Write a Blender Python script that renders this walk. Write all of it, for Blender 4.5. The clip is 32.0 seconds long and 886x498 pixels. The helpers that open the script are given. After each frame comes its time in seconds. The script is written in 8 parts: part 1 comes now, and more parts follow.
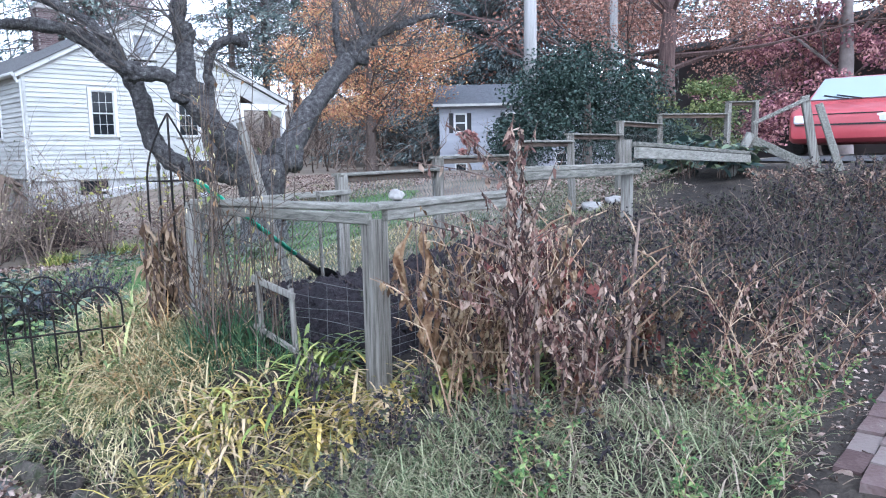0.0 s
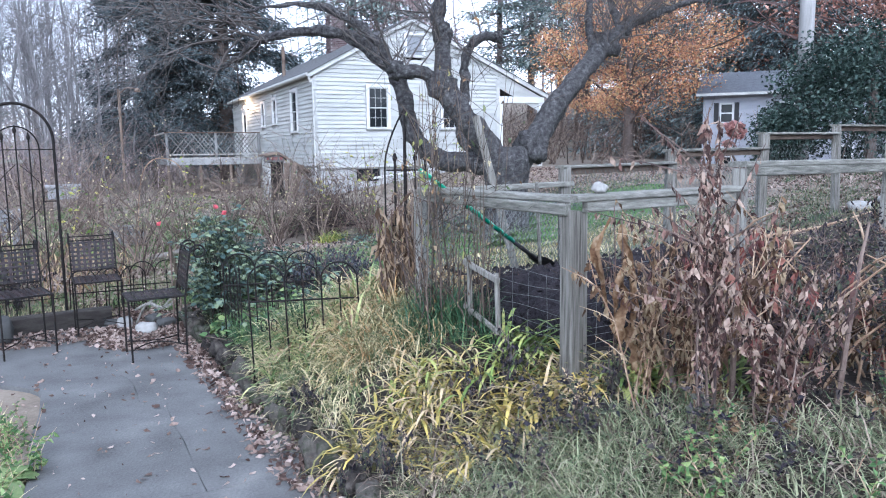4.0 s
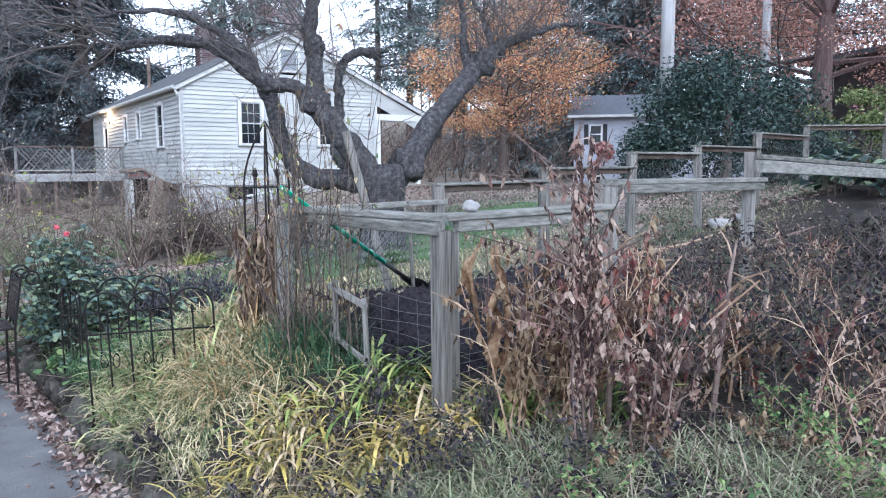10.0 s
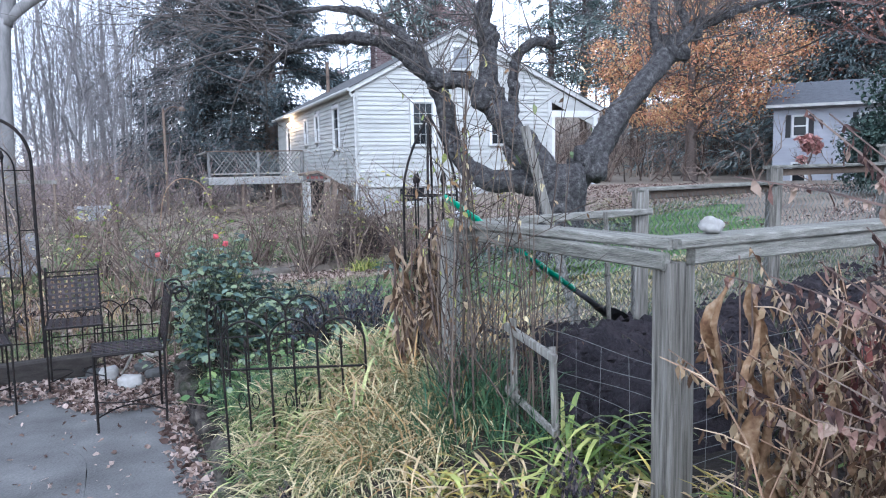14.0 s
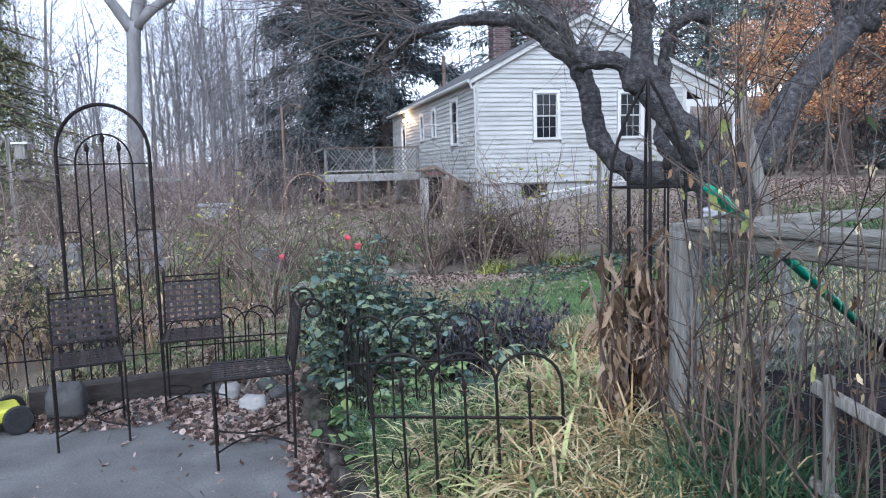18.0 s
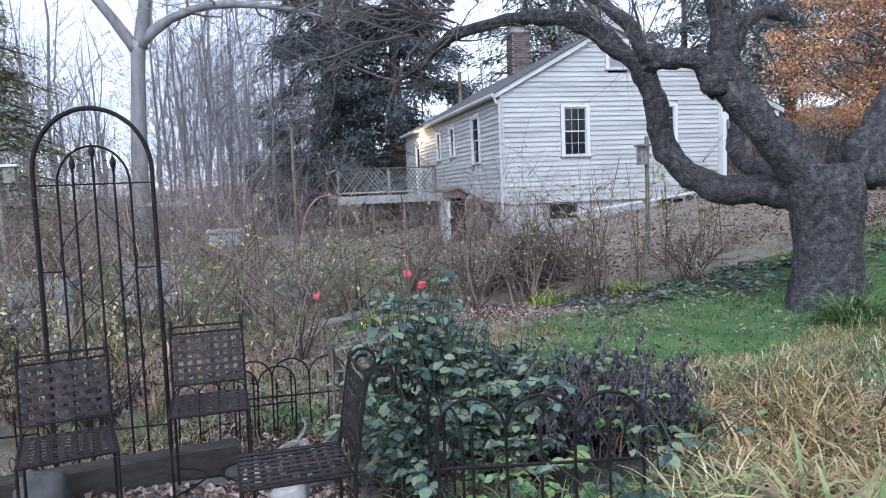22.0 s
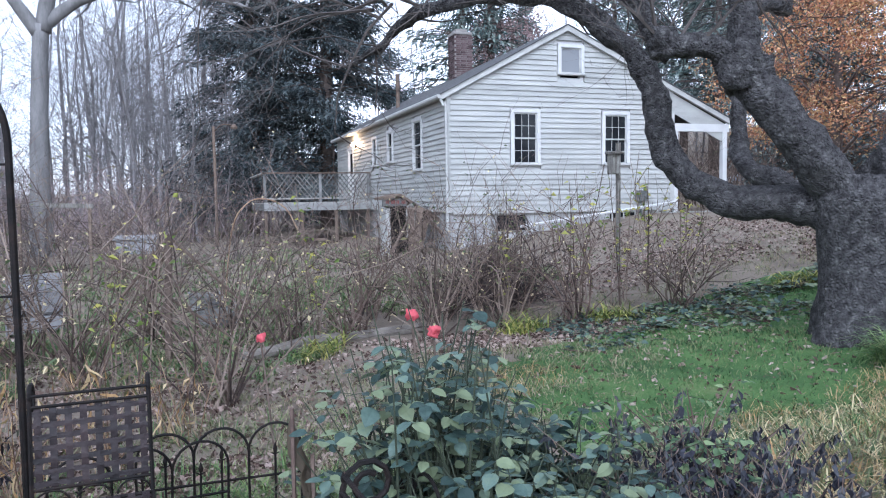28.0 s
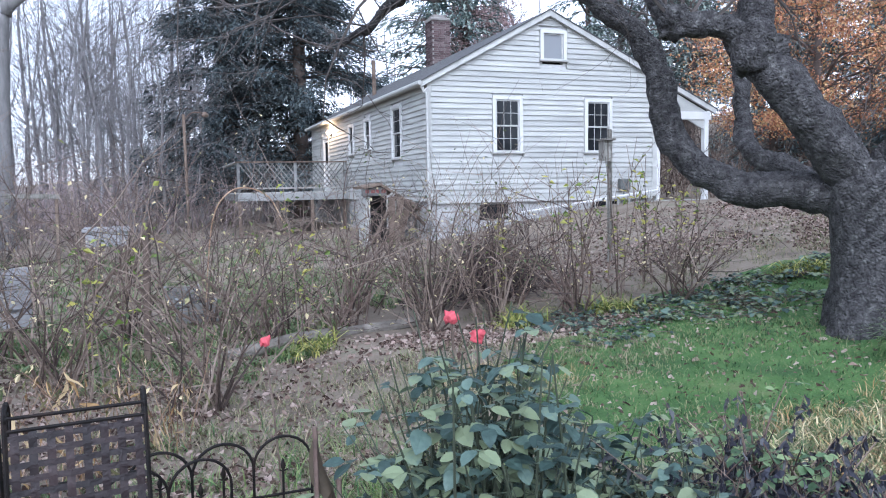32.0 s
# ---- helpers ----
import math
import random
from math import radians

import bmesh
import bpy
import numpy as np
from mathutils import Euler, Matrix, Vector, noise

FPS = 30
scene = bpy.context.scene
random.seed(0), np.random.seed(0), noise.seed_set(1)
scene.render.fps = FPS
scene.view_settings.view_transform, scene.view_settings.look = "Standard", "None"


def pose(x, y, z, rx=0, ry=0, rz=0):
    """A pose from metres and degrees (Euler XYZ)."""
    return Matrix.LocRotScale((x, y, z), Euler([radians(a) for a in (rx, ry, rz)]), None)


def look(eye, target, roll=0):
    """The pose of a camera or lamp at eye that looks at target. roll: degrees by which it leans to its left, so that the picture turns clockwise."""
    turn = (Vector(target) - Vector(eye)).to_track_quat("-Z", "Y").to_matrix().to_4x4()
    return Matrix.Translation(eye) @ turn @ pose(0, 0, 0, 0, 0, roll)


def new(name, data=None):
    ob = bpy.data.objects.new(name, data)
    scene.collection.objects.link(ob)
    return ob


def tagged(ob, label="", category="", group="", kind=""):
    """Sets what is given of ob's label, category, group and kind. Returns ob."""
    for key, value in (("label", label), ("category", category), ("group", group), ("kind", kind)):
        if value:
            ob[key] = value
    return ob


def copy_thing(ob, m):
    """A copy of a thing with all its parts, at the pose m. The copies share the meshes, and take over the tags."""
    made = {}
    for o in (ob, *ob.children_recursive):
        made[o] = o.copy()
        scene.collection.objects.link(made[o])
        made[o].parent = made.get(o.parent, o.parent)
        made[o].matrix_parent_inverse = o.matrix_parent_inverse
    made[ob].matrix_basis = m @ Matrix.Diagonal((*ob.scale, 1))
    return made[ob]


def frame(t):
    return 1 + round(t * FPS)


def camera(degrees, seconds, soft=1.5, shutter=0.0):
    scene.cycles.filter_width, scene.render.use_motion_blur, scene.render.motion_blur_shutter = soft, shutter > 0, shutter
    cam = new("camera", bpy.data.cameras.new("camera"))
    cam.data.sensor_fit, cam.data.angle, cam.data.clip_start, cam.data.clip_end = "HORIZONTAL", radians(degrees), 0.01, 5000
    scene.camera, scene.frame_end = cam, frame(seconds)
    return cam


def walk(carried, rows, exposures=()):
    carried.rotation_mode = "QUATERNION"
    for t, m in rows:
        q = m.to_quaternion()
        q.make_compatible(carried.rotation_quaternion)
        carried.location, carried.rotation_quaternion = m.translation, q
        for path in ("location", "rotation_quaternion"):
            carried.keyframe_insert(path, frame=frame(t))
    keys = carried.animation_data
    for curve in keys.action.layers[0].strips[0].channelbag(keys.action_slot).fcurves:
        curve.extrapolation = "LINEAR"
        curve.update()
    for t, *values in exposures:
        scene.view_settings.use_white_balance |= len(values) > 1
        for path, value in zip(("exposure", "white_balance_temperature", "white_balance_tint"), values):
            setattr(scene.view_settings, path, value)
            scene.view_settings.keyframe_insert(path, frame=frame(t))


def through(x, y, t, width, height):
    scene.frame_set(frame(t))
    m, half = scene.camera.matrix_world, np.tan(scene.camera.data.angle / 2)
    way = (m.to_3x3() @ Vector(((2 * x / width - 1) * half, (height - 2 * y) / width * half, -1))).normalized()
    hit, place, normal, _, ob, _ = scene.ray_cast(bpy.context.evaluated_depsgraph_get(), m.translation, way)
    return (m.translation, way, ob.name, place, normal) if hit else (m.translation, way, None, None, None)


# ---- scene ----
cam = camera(61.8, 32.0, soft=1.1)
PATH = [
    (0, (-6.284, -21.258, 1.73), (-4.871, -19.865, 1.48), -1.1),
    (0.5, (-6.225, -21.247, 1.733), (-4.857, -19.814, 1.461), -2.0),
    (1, (-6.092, -21.257, 1.732), (-4.745, -19.792, 1.533), -1.6),
    (1.5, (-5.953, -21.289, 1.748), (-4.715, -19.73, 1.559), 1.0),
    (2, (-5.903, -21.379, 1.741), (-4.849, -19.701, 1.473), -0.5),
    (2.5, (-5.983, -21.469, 1.756), (-4.96, -19.763, 1.549), -1.2),
    (3, (-6.095, -21.599, 1.76), (-5.18, -19.837, 1.522), -3.0),
    (3.5, (-6.138, -21.602, 1.746), (-5.298, -19.805, 1.49), -1.0),
    (5.5, (-6.095, -21.328, 1.724), (-5.076, -19.623, 1.494), 0.1),
    (6, (-6.107, -21.267, 1.729), (-4.964, -19.635, 1.554), -1.2),
    (6.5, (-6.057, -21.231, 1.726), (-4.861, -19.641, 1.521), -0.0),
    (7, (-6.013, -21.275, 1.73), (-4.907, -19.624, 1.507), 0.7),
    (7.5, (-5.97, -21.325, 1.733), (-5.04, -19.561, 1.572), 0.4),
    (8, (-5.992, -21.408, 1.731), (-5.104, -19.624, 1.557), -0.1),
    (8.5, (-5.956, -21.369, 1.721), (-5.017, -19.613, 1.534), -0.3),
    (9, (-5.952, -21.379, 1.723), (-4.943, -19.662, 1.546), -0.5),
    (9.5, (-5.939, -21.368, 1.726), (-4.844, -19.703, 1.553), -0.7),
    (10, (-5.917, -21.354, 1.719), (-4.787, -19.718, 1.503), -0.3),
    (10.5, (-5.901, -21.314, 1.719), (-4.9, -19.599, 1.479), -0.6),
    (11, (-5.881, -21.187, 1.727), (-4.844, -19.488, 1.533), 0.2),
    (11.5, (-5.842, -21.033, 1.74), (-4.629, -19.45, 1.584), 0.2),
    (12, (-5.735, -20.903, 1.735), (-4.585, -19.277, 1.55), 0.5),
    (12.5, (-5.577, -20.797, 1.742), (-4.575, -19.072, 1.607), 2.6),
    (13, (-5.501, -20.689, 1.737), (-4.734, -18.856, 1.51), 1.4),
    (13.5, (-5.503, -20.536, 1.742), (-4.751, -18.694, 1.538), -1.0),
    (15.5, (-5.401, -20.051, 1.735), (-4.767, -18.172, 1.478), -0.3),
    (16, (-5.472, -19.906, 1.74), (-4.705, -18.068, 1.56), -0.2),
    (16.5, (-5.609, -19.743, 1.741), (-4.883, -17.885, 1.589), -2.0),
    (17, (-5.628, -19.575, 1.71), (-5.077, -17.669, 1.46), -1.8),
    (17.5, (-5.568, -19.438, 1.736), (-5.029, -17.518, 1.586), -0.3),
    (18, (-5.549, -19.29, 1.692), (-5.094, -17.354, 1.478), -1.5),
    (18.5, (-5.643, -19.026, 1.698), (-5.007, -17.133, 1.583), -2.8),
    (19, (-5.651, -18.861, 1.669), (-5.07, -16.963, 1.421), -3.1),
    (19.5, (-5.578, -18.622, 1.669), (-5.134, -16.676, 1.534), -1.4),
    (20, (-5.59, -18.504, 1.662), (-5.258, -16.541, 1.474), -1.7),
    (20.5, (-5.66, -18.352, 1.682), (-5.218, -16.407, 1.536), -2.5),
    (21, (-5.738, -18.246, 1.689), (-5.22, -16.323, 1.511), -2.5),
    (21.5, (-5.752, -18.134, 1.677), (-5.273, -16.208, 1.434), -2.3),
    (22, (-5.728, -17.936, 1.674), (-5.283, -15.992, 1.518), -2.3),
    (22.5, (-5.705, -17.816, 1.662), (-5.286, -15.872, 1.45), -3.3),
    (23, (-5.721, -17.719, 1.66), (-5.267, -15.785, 1.434), -2.6),
    (23.5, (-5.743, -17.577, 1.667), (-5.139, -15.678, 1.495), -3.6),
    (24, (-5.764, -17.465, 1.652), (-5.066, -15.599, 1.475), -4.4),
    (24.5, (-5.714, -17.334, 1.648), (-5.047, -15.466, 1.397), -3.3),
    (26.5, (-5.776, -16.776, 1.659), (-5.125, -14.889, 1.526), -3.7),
    (27, (-5.825, -16.658, 1.637), (-5.054, -14.822, 1.451), -2.5),
    (27.5, (-5.823, -16.542, 1.627), (-5.083, -14.698, 1.397), -1.9),
    (28, (-5.772, -16.39, 1.639), (-5.125, -14.502, 1.504), -0.9),
    (28.5, (-5.757, -16.302, 1.623), (-5.183, -14.395, 1.443), -0.2),
    (29, (-5.78, -16.23, 1.623), (-5.209, -14.32, 1.469), -1.1),
    (29.5, (-5.849, -16.158, 1.639), (-5.119, -14.3, 1.523), -1.2),
    (30, (-5.92, -16.168, 1.65), (-5.109, -14.344, 1.517), -1.4),
    (30.5, (-5.915, -16.104, 1.64), (-5.085, -14.291, 1.493), -1.2),
    (31, (-5.922, -16.087, 1.643), (-5.076, -14.282, 1.483), -1.0),
    (31.5, (-5.905, -16.018, 1.631), (-5.07, -14.212, 1.43), -0.5),
    (32, (-5.881, -15.957, 1.628), (-5.162, -14.098, 1.464), -1.1),
]
walk(cam, [(t, look(e, g, r)) for t, e, g, r in PATH], exposures=[(0, 2.03, 5230, 12), (2, 2.05, 5230, 12), (3.5, 1.95, 5230, 12), (6, 1.98, 5230, 12), (7, 2.03, 5230, 12), (8, 1.78, 5230, 12), (10, 1.84, 5250, 12), (11, 2.05, 5250, 12), (12, 1.98, 5250, 12), (13.2, 1.74, 5270, 12), (15.5, 1.92, 5270, 12), (16.3, 1.88, 5290, 12), (17.3, 1.6, 5330, 13), (19, 1.54, 5330, 13), (20, 1.4, 5330, 13), (22, 1.5, 5330, 13), (24, 1.6, 5330, 13), (27, 1.55, 5330, 13), (29, 1.52, 5330, 13), (31, 1.63, 5350, 13), (32, 1.7, 5350, 13)])

# ---- world and light ----
world = bpy.data.worlds.new("overcast")
scene.world = world
world.use_nodes = True
wn, wl = world.node_tree.nodes, world.node_tree.links
sky = wn.new("ShaderNodeTexSky")
sky.sky_type = "NISHITA"
sky.sun_disc = False
sky.sun_elevation = radians(45)
sky.sun_rotation = radians(200)
sky.air_density = 1.0
sky.dust_density = 1.5
sky.ozone_density = 1.0
hsv = wn.new("ShaderNodeHueSaturation")
hsv.inputs["Saturation"].default_value = 0.22
wl.new(sky.outputs[0], hsv.inputs["Color"])
wl.new(hsv.outputs[0], wn["Background"].inputs[0])
wn["Background"].inputs[1].default_value = 0.15
sun_data = bpy.data.lights.new("sun", "SUN")
sun_data.energy, sun_data.angle, sun_data.color = 0.5, radians(60), (1.0, 0.96, 0.93)
sun = new("sun", sun_data)
sun.matrix_world = look((-14, -30, 30), (0, 0, 0))

# ---- helpers ----
R = random.Random(7)
V3 = Vector


def ramp(a, b, x):
    f = min(1.0, max(0.0, (x - a) / (b - a)))
    return f * f * (3 - 2 * f)


def material(name, colours, rough=0.85, scale=6.0, bump=0.3, bump_scale=40.0, island=0.0, objvar=0.0, metal=0.0, stretch=(1, 1, 1), detail=6.0, spec=0.3, through=0.0):
    """Colours: two or three stops mixed by noise at two scales; island or objvar: how far single pieces differ."""
    m = bpy.data.materials.new(name)
    m.use_nodes = True
    n, l = m.node_tree.nodes, m.node_tree.links
    b = n["Principled BSDF"]
    tc = n.new("ShaderNodeTexCoord")
    mp = n.new("ShaderNodeMapping")
    mp.inputs["Scale"].default_value = stretch
    l.new(tc.outputs["Object"], mp.inputs["Vector"])
    big = n.new("ShaderNodeTexNoise")
    big.inputs["Scale"].default_value, big.inputs["Detail"].default_value = scale, detail
    l.new(mp.outputs[0], big.inputs["Vector"])
    fine = n.new("ShaderNodeTexNoise")
    fine.inputs["Scale"].default_value, fine.inputs["Detail"].default_value = bump_scale, 4.0
    l.new(mp.outputs[0], fine.inputs["Vector"])
    mix = n.new("ShaderNodeMath")
    mix.operation = "MULTIPLY_ADD"
    mix.inputs[1].default_value = 0.35
    l.new(fine.outputs["Fac"], mix.inputs[0])
    sub = n.new("ShaderNodeMath")
    sub.operation = "MULTIPLY_ADD"
    sub.inputs[1].default_value, sub.inputs[2].default_value = 0.9, -0.12
    l.new(big.outputs["Fac"], sub.inputs[0])
    l.new(sub.outputs[0], mix.inputs[2])
    fac = mix.outputs[0]
    if island or objvar:
        src = n.new("ShaderNodeNewGeometry").outputs["Random Per Island"] if island else n.new("ShaderNodeObjectInfo").outputs["Random"]
        k = island or objvar
        shift = n.new("ShaderNodeMath")
        shift.operation = "MULTIPLY_ADD"
        shift.inputs[1].default_value, shift.inputs[2].default_value = k, -k / 2
        l.new(src, shift.inputs[0])
        add = n.new("ShaderNodeMath")
        add.operation = "ADD"
        l.new(fac, add.inputs[0])
        l.new(shift.outputs[0], add.inputs[1])
        fac = add.outputs[0]
    cr = n.new("ShaderNodeValToRGB")
    e = cr.color_ramp.elements
    stops = len(colours)
    e[0].position, e[1].position = 0.22, 0.78
    e[0].color, e[1].color = (*colours[0], 1), (*colours[-1], 1)
    for i in range(1, stops - 1):
        x = e.new(0.22 + 0.56 * i / (stops - 1))
        x.color = (*colours[i], 1)
    l.new(fac, cr.inputs[0])
    l.new(cr.outputs[0], b.inputs["Base Color"])
    b.inputs["Roughness"].default_value = rough
    b.inputs["Metallic"].default_value = metal
    b.inputs["Specular IOR Level"].default_value = spec
    if bump:
        bp = n.new("ShaderNodeBump")
        bp.inputs["Strength"].default_value = bump
        bp.inputs["Distance"].default_value = 0.02
        l.new(fine.outputs["Fac"], bp.inputs["Height"])
        l.new(bp.outputs[0], b.inputs["Normal"])
    if through:
        tr = n.new("ShaderNodeBsdfTranslucent")
        l.new(cr.outputs[0], tr.inputs["Color"])
        ms = n.new("ShaderNodeMixShader")
        ms.inputs[0].default_value = through
        l.new(b.outputs[0], ms.inputs[1])
        l.new(tr.outputs[0], ms.inputs[2])
        l.new(ms.outputs[0], n["Material Output"].inputs["Surface"])
    return m


def leafmat(name, colours, rough=0.6, island=0.9, scale=2.0):
    return material(name, colours, rough=rough, scale=scale, bump=0.15, bump_scale=60, island=island, through=0.16)


class Geo:
    """Gathers vertices and faces for one mesh."""

    def __init__(self):
        self.v, self.f = [], []

    def add(self, vs, fs):
        o = len(self.v)
        self.v.extend(tuple(p) for p in vs)
        self.f.extend(tuple(i + o for i in f) for f in fs)

    def box(self, x0, y0, z0, x1, y1, z1, m=None, c=0.0):
        """A box; c: chamfer of the four edges along its longest side."""
        lo, hi = (x0, y0, z0), (x1, y1, z1)
        ax = max(range(3), key=lambda i: hi[i] - lo[i])
        a, b = [i for i in range(3) if i != ax]
        if c:
            ring = [(lo[a] + c, lo[b]), (hi[a] - c, lo[b]), (hi[a], lo[b] + c), (hi[a], hi[b] - c), (hi[a] - c, hi[b]), (lo[a] + c, hi[b]), (lo[a], hi[b] - c), (lo[a], lo[b] + c)]
        else:
            ring = [(lo[a], lo[b]), (hi[a], lo[b]), (hi[a], hi[b]), (lo[a], hi[b])]
        vs = []
        for e in (lo[ax], hi[ax]):
            for p, q in ring:
                v = [0, 0, 0]
                v[ax], v[a], v[b] = e, p, q
                vs.append(V3(v) if m is None else m @ V3(v))
        k = len(ring)
        fs = [tuple(range(k))[::-1], tuple(range(k, 2 * k))] + [(i, (i + 1) % k, (i + 1) % k + k, i + k) for i in range(k)]
        self.add(vs, fs)
        return self

    def tube(self, pts, radii, n=6, cap=True):
        pts = [V3(p) for p in pts]
        if not isinstance(radii, (list, tuple)):
            radii = [radii] * len(pts)
        rings, up = [], V3((0.13, 0.21, 0.97))
        for i, p in enumerate(pts):
            d = (pts[min(i + 1, len(pts) - 1)] - pts[max(i - 1, 0)])
            d = d.normalized() if d.length > 1e-9 else V3((0, 0, 1))
            s = d.cross(up)
            if s.length < 0.05:
                s = d.cross(V3((1, 0, 0)))
            s.normalize()
            u = s.cross(d)
            up = u
            rings += [p + radii[i] * (math.cos(2 * math.pi * k / n) * s + math.sin(2 * math.pi * k / n) * u) for k in range(n)]
        fs = []
        for i in range(len(pts) - 1):
            for k in range(n):
                a, b = i * n + k, i * n + (k + 1) % n
                fs.append((a, b, b + n, a + n))
        if cap:
            fs += [tuple(range(n))[::-1], tuple(range((len(pts) - 1) * n, len(pts) * n))]
        self.add(rings, fs)
        return self

    def blade(self, base, heading, length, width, bend, lift=1.2, seg=3):
        """A tapering, drooping strip of grass."""
        h = V3((math.cos(heading), math.sin(heading), 0))
        s = V3((-h.y, h.x, 0)) * width / 2
        p, el, vs = V3(base), lift, []
        for i in range(seg):
            w = 0.7 + 0.3 * math.sin(math.pi * min(1.0, i / (seg - 1) * 1.0))
            vs += [p - s * w, p + s * w]
            p = p + (h * math.cos(el) + V3((0, 0, 1)) * math.sin(el)) * length / seg
            el -= bend / seg
        vs.append(p)
        k = 2 * seg
        self.add(vs, [(2 * i, 2 * i + 1, 2 * i + 3, 2 * i + 2) for i in range(seg - 1)] + [(k - 2, k - 1, k)])
        return self

    def leaf(self, p, d, u, length, width, fold=0.25, curl=0.0):
        """A folded pointed leaf from p along d, with the upper side u."""
        p, d, u = V3(p), V3(d).normalized(), V3(u)
        s = d.cross(u)
        if s.length < 1e-4:
            s = d.cross(V3((1, 0.3, 0)))
        s.normalize()
        u = s.cross(d)
        q = p + d * length * 0.45
        self.add([p, q + s * width / 2 + u * fold * width, q - u * curl * length * 0.3, q - s * width / 2 + u * fold * width, p + d * length - u * curl * length],
                 [(0, 2, 1), (0, 3, 2), (1, 2, 4), (2, 3, 4)])
        return self

    def mesh(self, name, mat=None, smooth=False):
        me = bpy.data.meshes.new(name)
        me.from_pydata(self.v, [], self.f)
        if mat:
            me.materials.append(mat)
        if smooth:
            me.polygons.foreach_set("use_smooth", [True] * len(me.polygons))
        me.update()
        return me


def part(name, geo, mat, parent, label="", smooth=False, m=None):
    me = geo.mesh(name, mat, smooth) if isinstance(geo, Geo) else geo
    ob = new(name, me)
    ob.parent = parent
    if m is not None:
        ob.matrix_basis = m
    return tagged(ob, label)


def thing(name, label, category, m=None, group="", kind=""):
    ob = new(name)
    ob.empty_display_size = 0.1
    if m is not None:
        ob.matrix_basis = m
    return tagged(ob, label, category, group, kind)


def single(name, geo, mat, label, category="", group="", kind="", smooth=False, m=None):
    ob = new(name, geo.mesh(name, mat, smooth))
    if m is not None:
        ob.matrix_basis = m
    return tagged(ob, label, category, group, kind)


def smooth_path(pts, k=4):
    """Catmull-Rom through points, k steps a span."""
    pts = [V3(p) for p in pts]
    out = []
    for i in range(len(pts) - 1):
        a, b, c, d = pts[max(i - 1, 0)], pts[i], pts[i + 1], pts[min(i + 2, len(pts) - 1)]
        for j in range(k):
            t = j / k
            out.append(0.5 * ((2 * b) + (c - a) * t + (2 * a - 5 * b + 4 * c - d) * t * t + (3 * b - a - 3 * c + d) * t ** 3))
    return out + [pts[-1]]


def spread(vals, k):
    """Linear filling of a list of radii to go with smooth_path."""
    out = []
    for a, b in zip(vals, vals[1:]):
        out += [a + (b - a) * j / k for j in range(k)]
    return out + [vals[-1]]


# ---- ground ----
def kerb_x(y):
    return -5.37 + (-y - 13.4) * 0.062


def path_left(y):
    return -6.55 - 1.25 * ramp(-15.6, -14.2, y) - 1.4 * ramp(-18.6, -20.5, y)


def ground_z(x, y):
    k = kerb_x(min(-13.4, max(-26, y)))
    bed = 0.16 * ramp(k, k + 0.12, x) * ramp(-12.6, -13.6, y) + 0.2 * ramp(k + 0.1, k + 1.5, x)
    rise = 1.05 * ramp(-3.0, 6.5, x)
    south = 0.22 * ramp(-15.0, -16.6, y) * ramp(k + 0.2, k + 1.6, x)
    left = -0.04 + 0.1 * ramp(-13.6, -12.6, y) * ramp(-4, -7, x)
    hill = 9.0 * ramp(22, 80, x + max(0, y) * 0.3)
    lumps = 0.05 * noise.noise((x * 0.35, y * 0.35, 2.0)) * ramp(-5, -3.6, x) + 0.015 * noise.noise((x * 1.7, y * 1.7, 5.0)) * ramp(-5, -3.6, x)
    mound = 0.27 * ramp(k + 0.12, k + 0.55, x) * ramp(-14.9, -16.3, y) * ramp(-18.5, -17.5, y) * ramp(-3.6, -4.3, x)
    dip = 0.0
    if x < k and y < -13.2:
        dip = -0.03
    return bed + rise + south + left + hill + lumps + dip + mound


def P3(x, y, dz=0.0):
    return V3((x, y, ground_z(x, y) + dz))


M_EARTH = material("earth_and_leaf_litter", [(0.066, 0.053, 0.042), (0.145, 0.117, 0.091), (0.2, 0.168, 0.132), (0.1, 0.115, 0.062)], rough=0.95, scale=1.3, bump=0.8, bump_scale=22)
g = Geo()


def grid_axis(lo, hi, fine_lo, fine_hi, step):
    a = list(np.arange(fine_lo, fine_hi + 1e-6, step))
    s, x = step, fine_hi
    while x < hi:
        s *= 1.25
        x += s
        a.append(x)
    s, x = step, fine_lo
    while x > lo:
        s *= 1.25
        x -= s
        a.insert(0, x)
    return a


gx = grid_axis(-900, 900, -9, 4, 0.11)
gy = grid_axis(-900, 900, -22, -9, 0.13)
g.v = [(x, y, ground_z(x, y) if abs(x) < 400 else ground_z(math.copysign(400, x), y)) for y in gy for x in gx]
nx = len(gx)
g.f = [(j * nx + i, j * nx + i + 1, (j + 1) * nx + i + 1, (j + 1) * nx + i) for j in range(len(gy) - 1) for i in range(nx - 1)]
single("ground", g, M_EARTH, "garden soil strewn with fallen brown leaves", kind="structure", smooth=True)

# concrete path and patio
M_CONC = material("worn_concrete", [(0.04, 0.039, 0.037), (0.08, 0.079, 0.077), (0.112, 0.111, 0.109), (0.16, 0.157, 0.15)], rough=0.78, scale=2.8, bump=0.35, bump_scale=55, objvar=0.06, spec=0.35)
path = thing("path", "worn grey concrete garden path and patio", "path", kind="structure")
single("path_bed", Geo().box(-9.4, -30, -0.2, -4.4, -13.3, -0.035), M_EARTH, "dark grit filling the joints of the path", kind="structure")


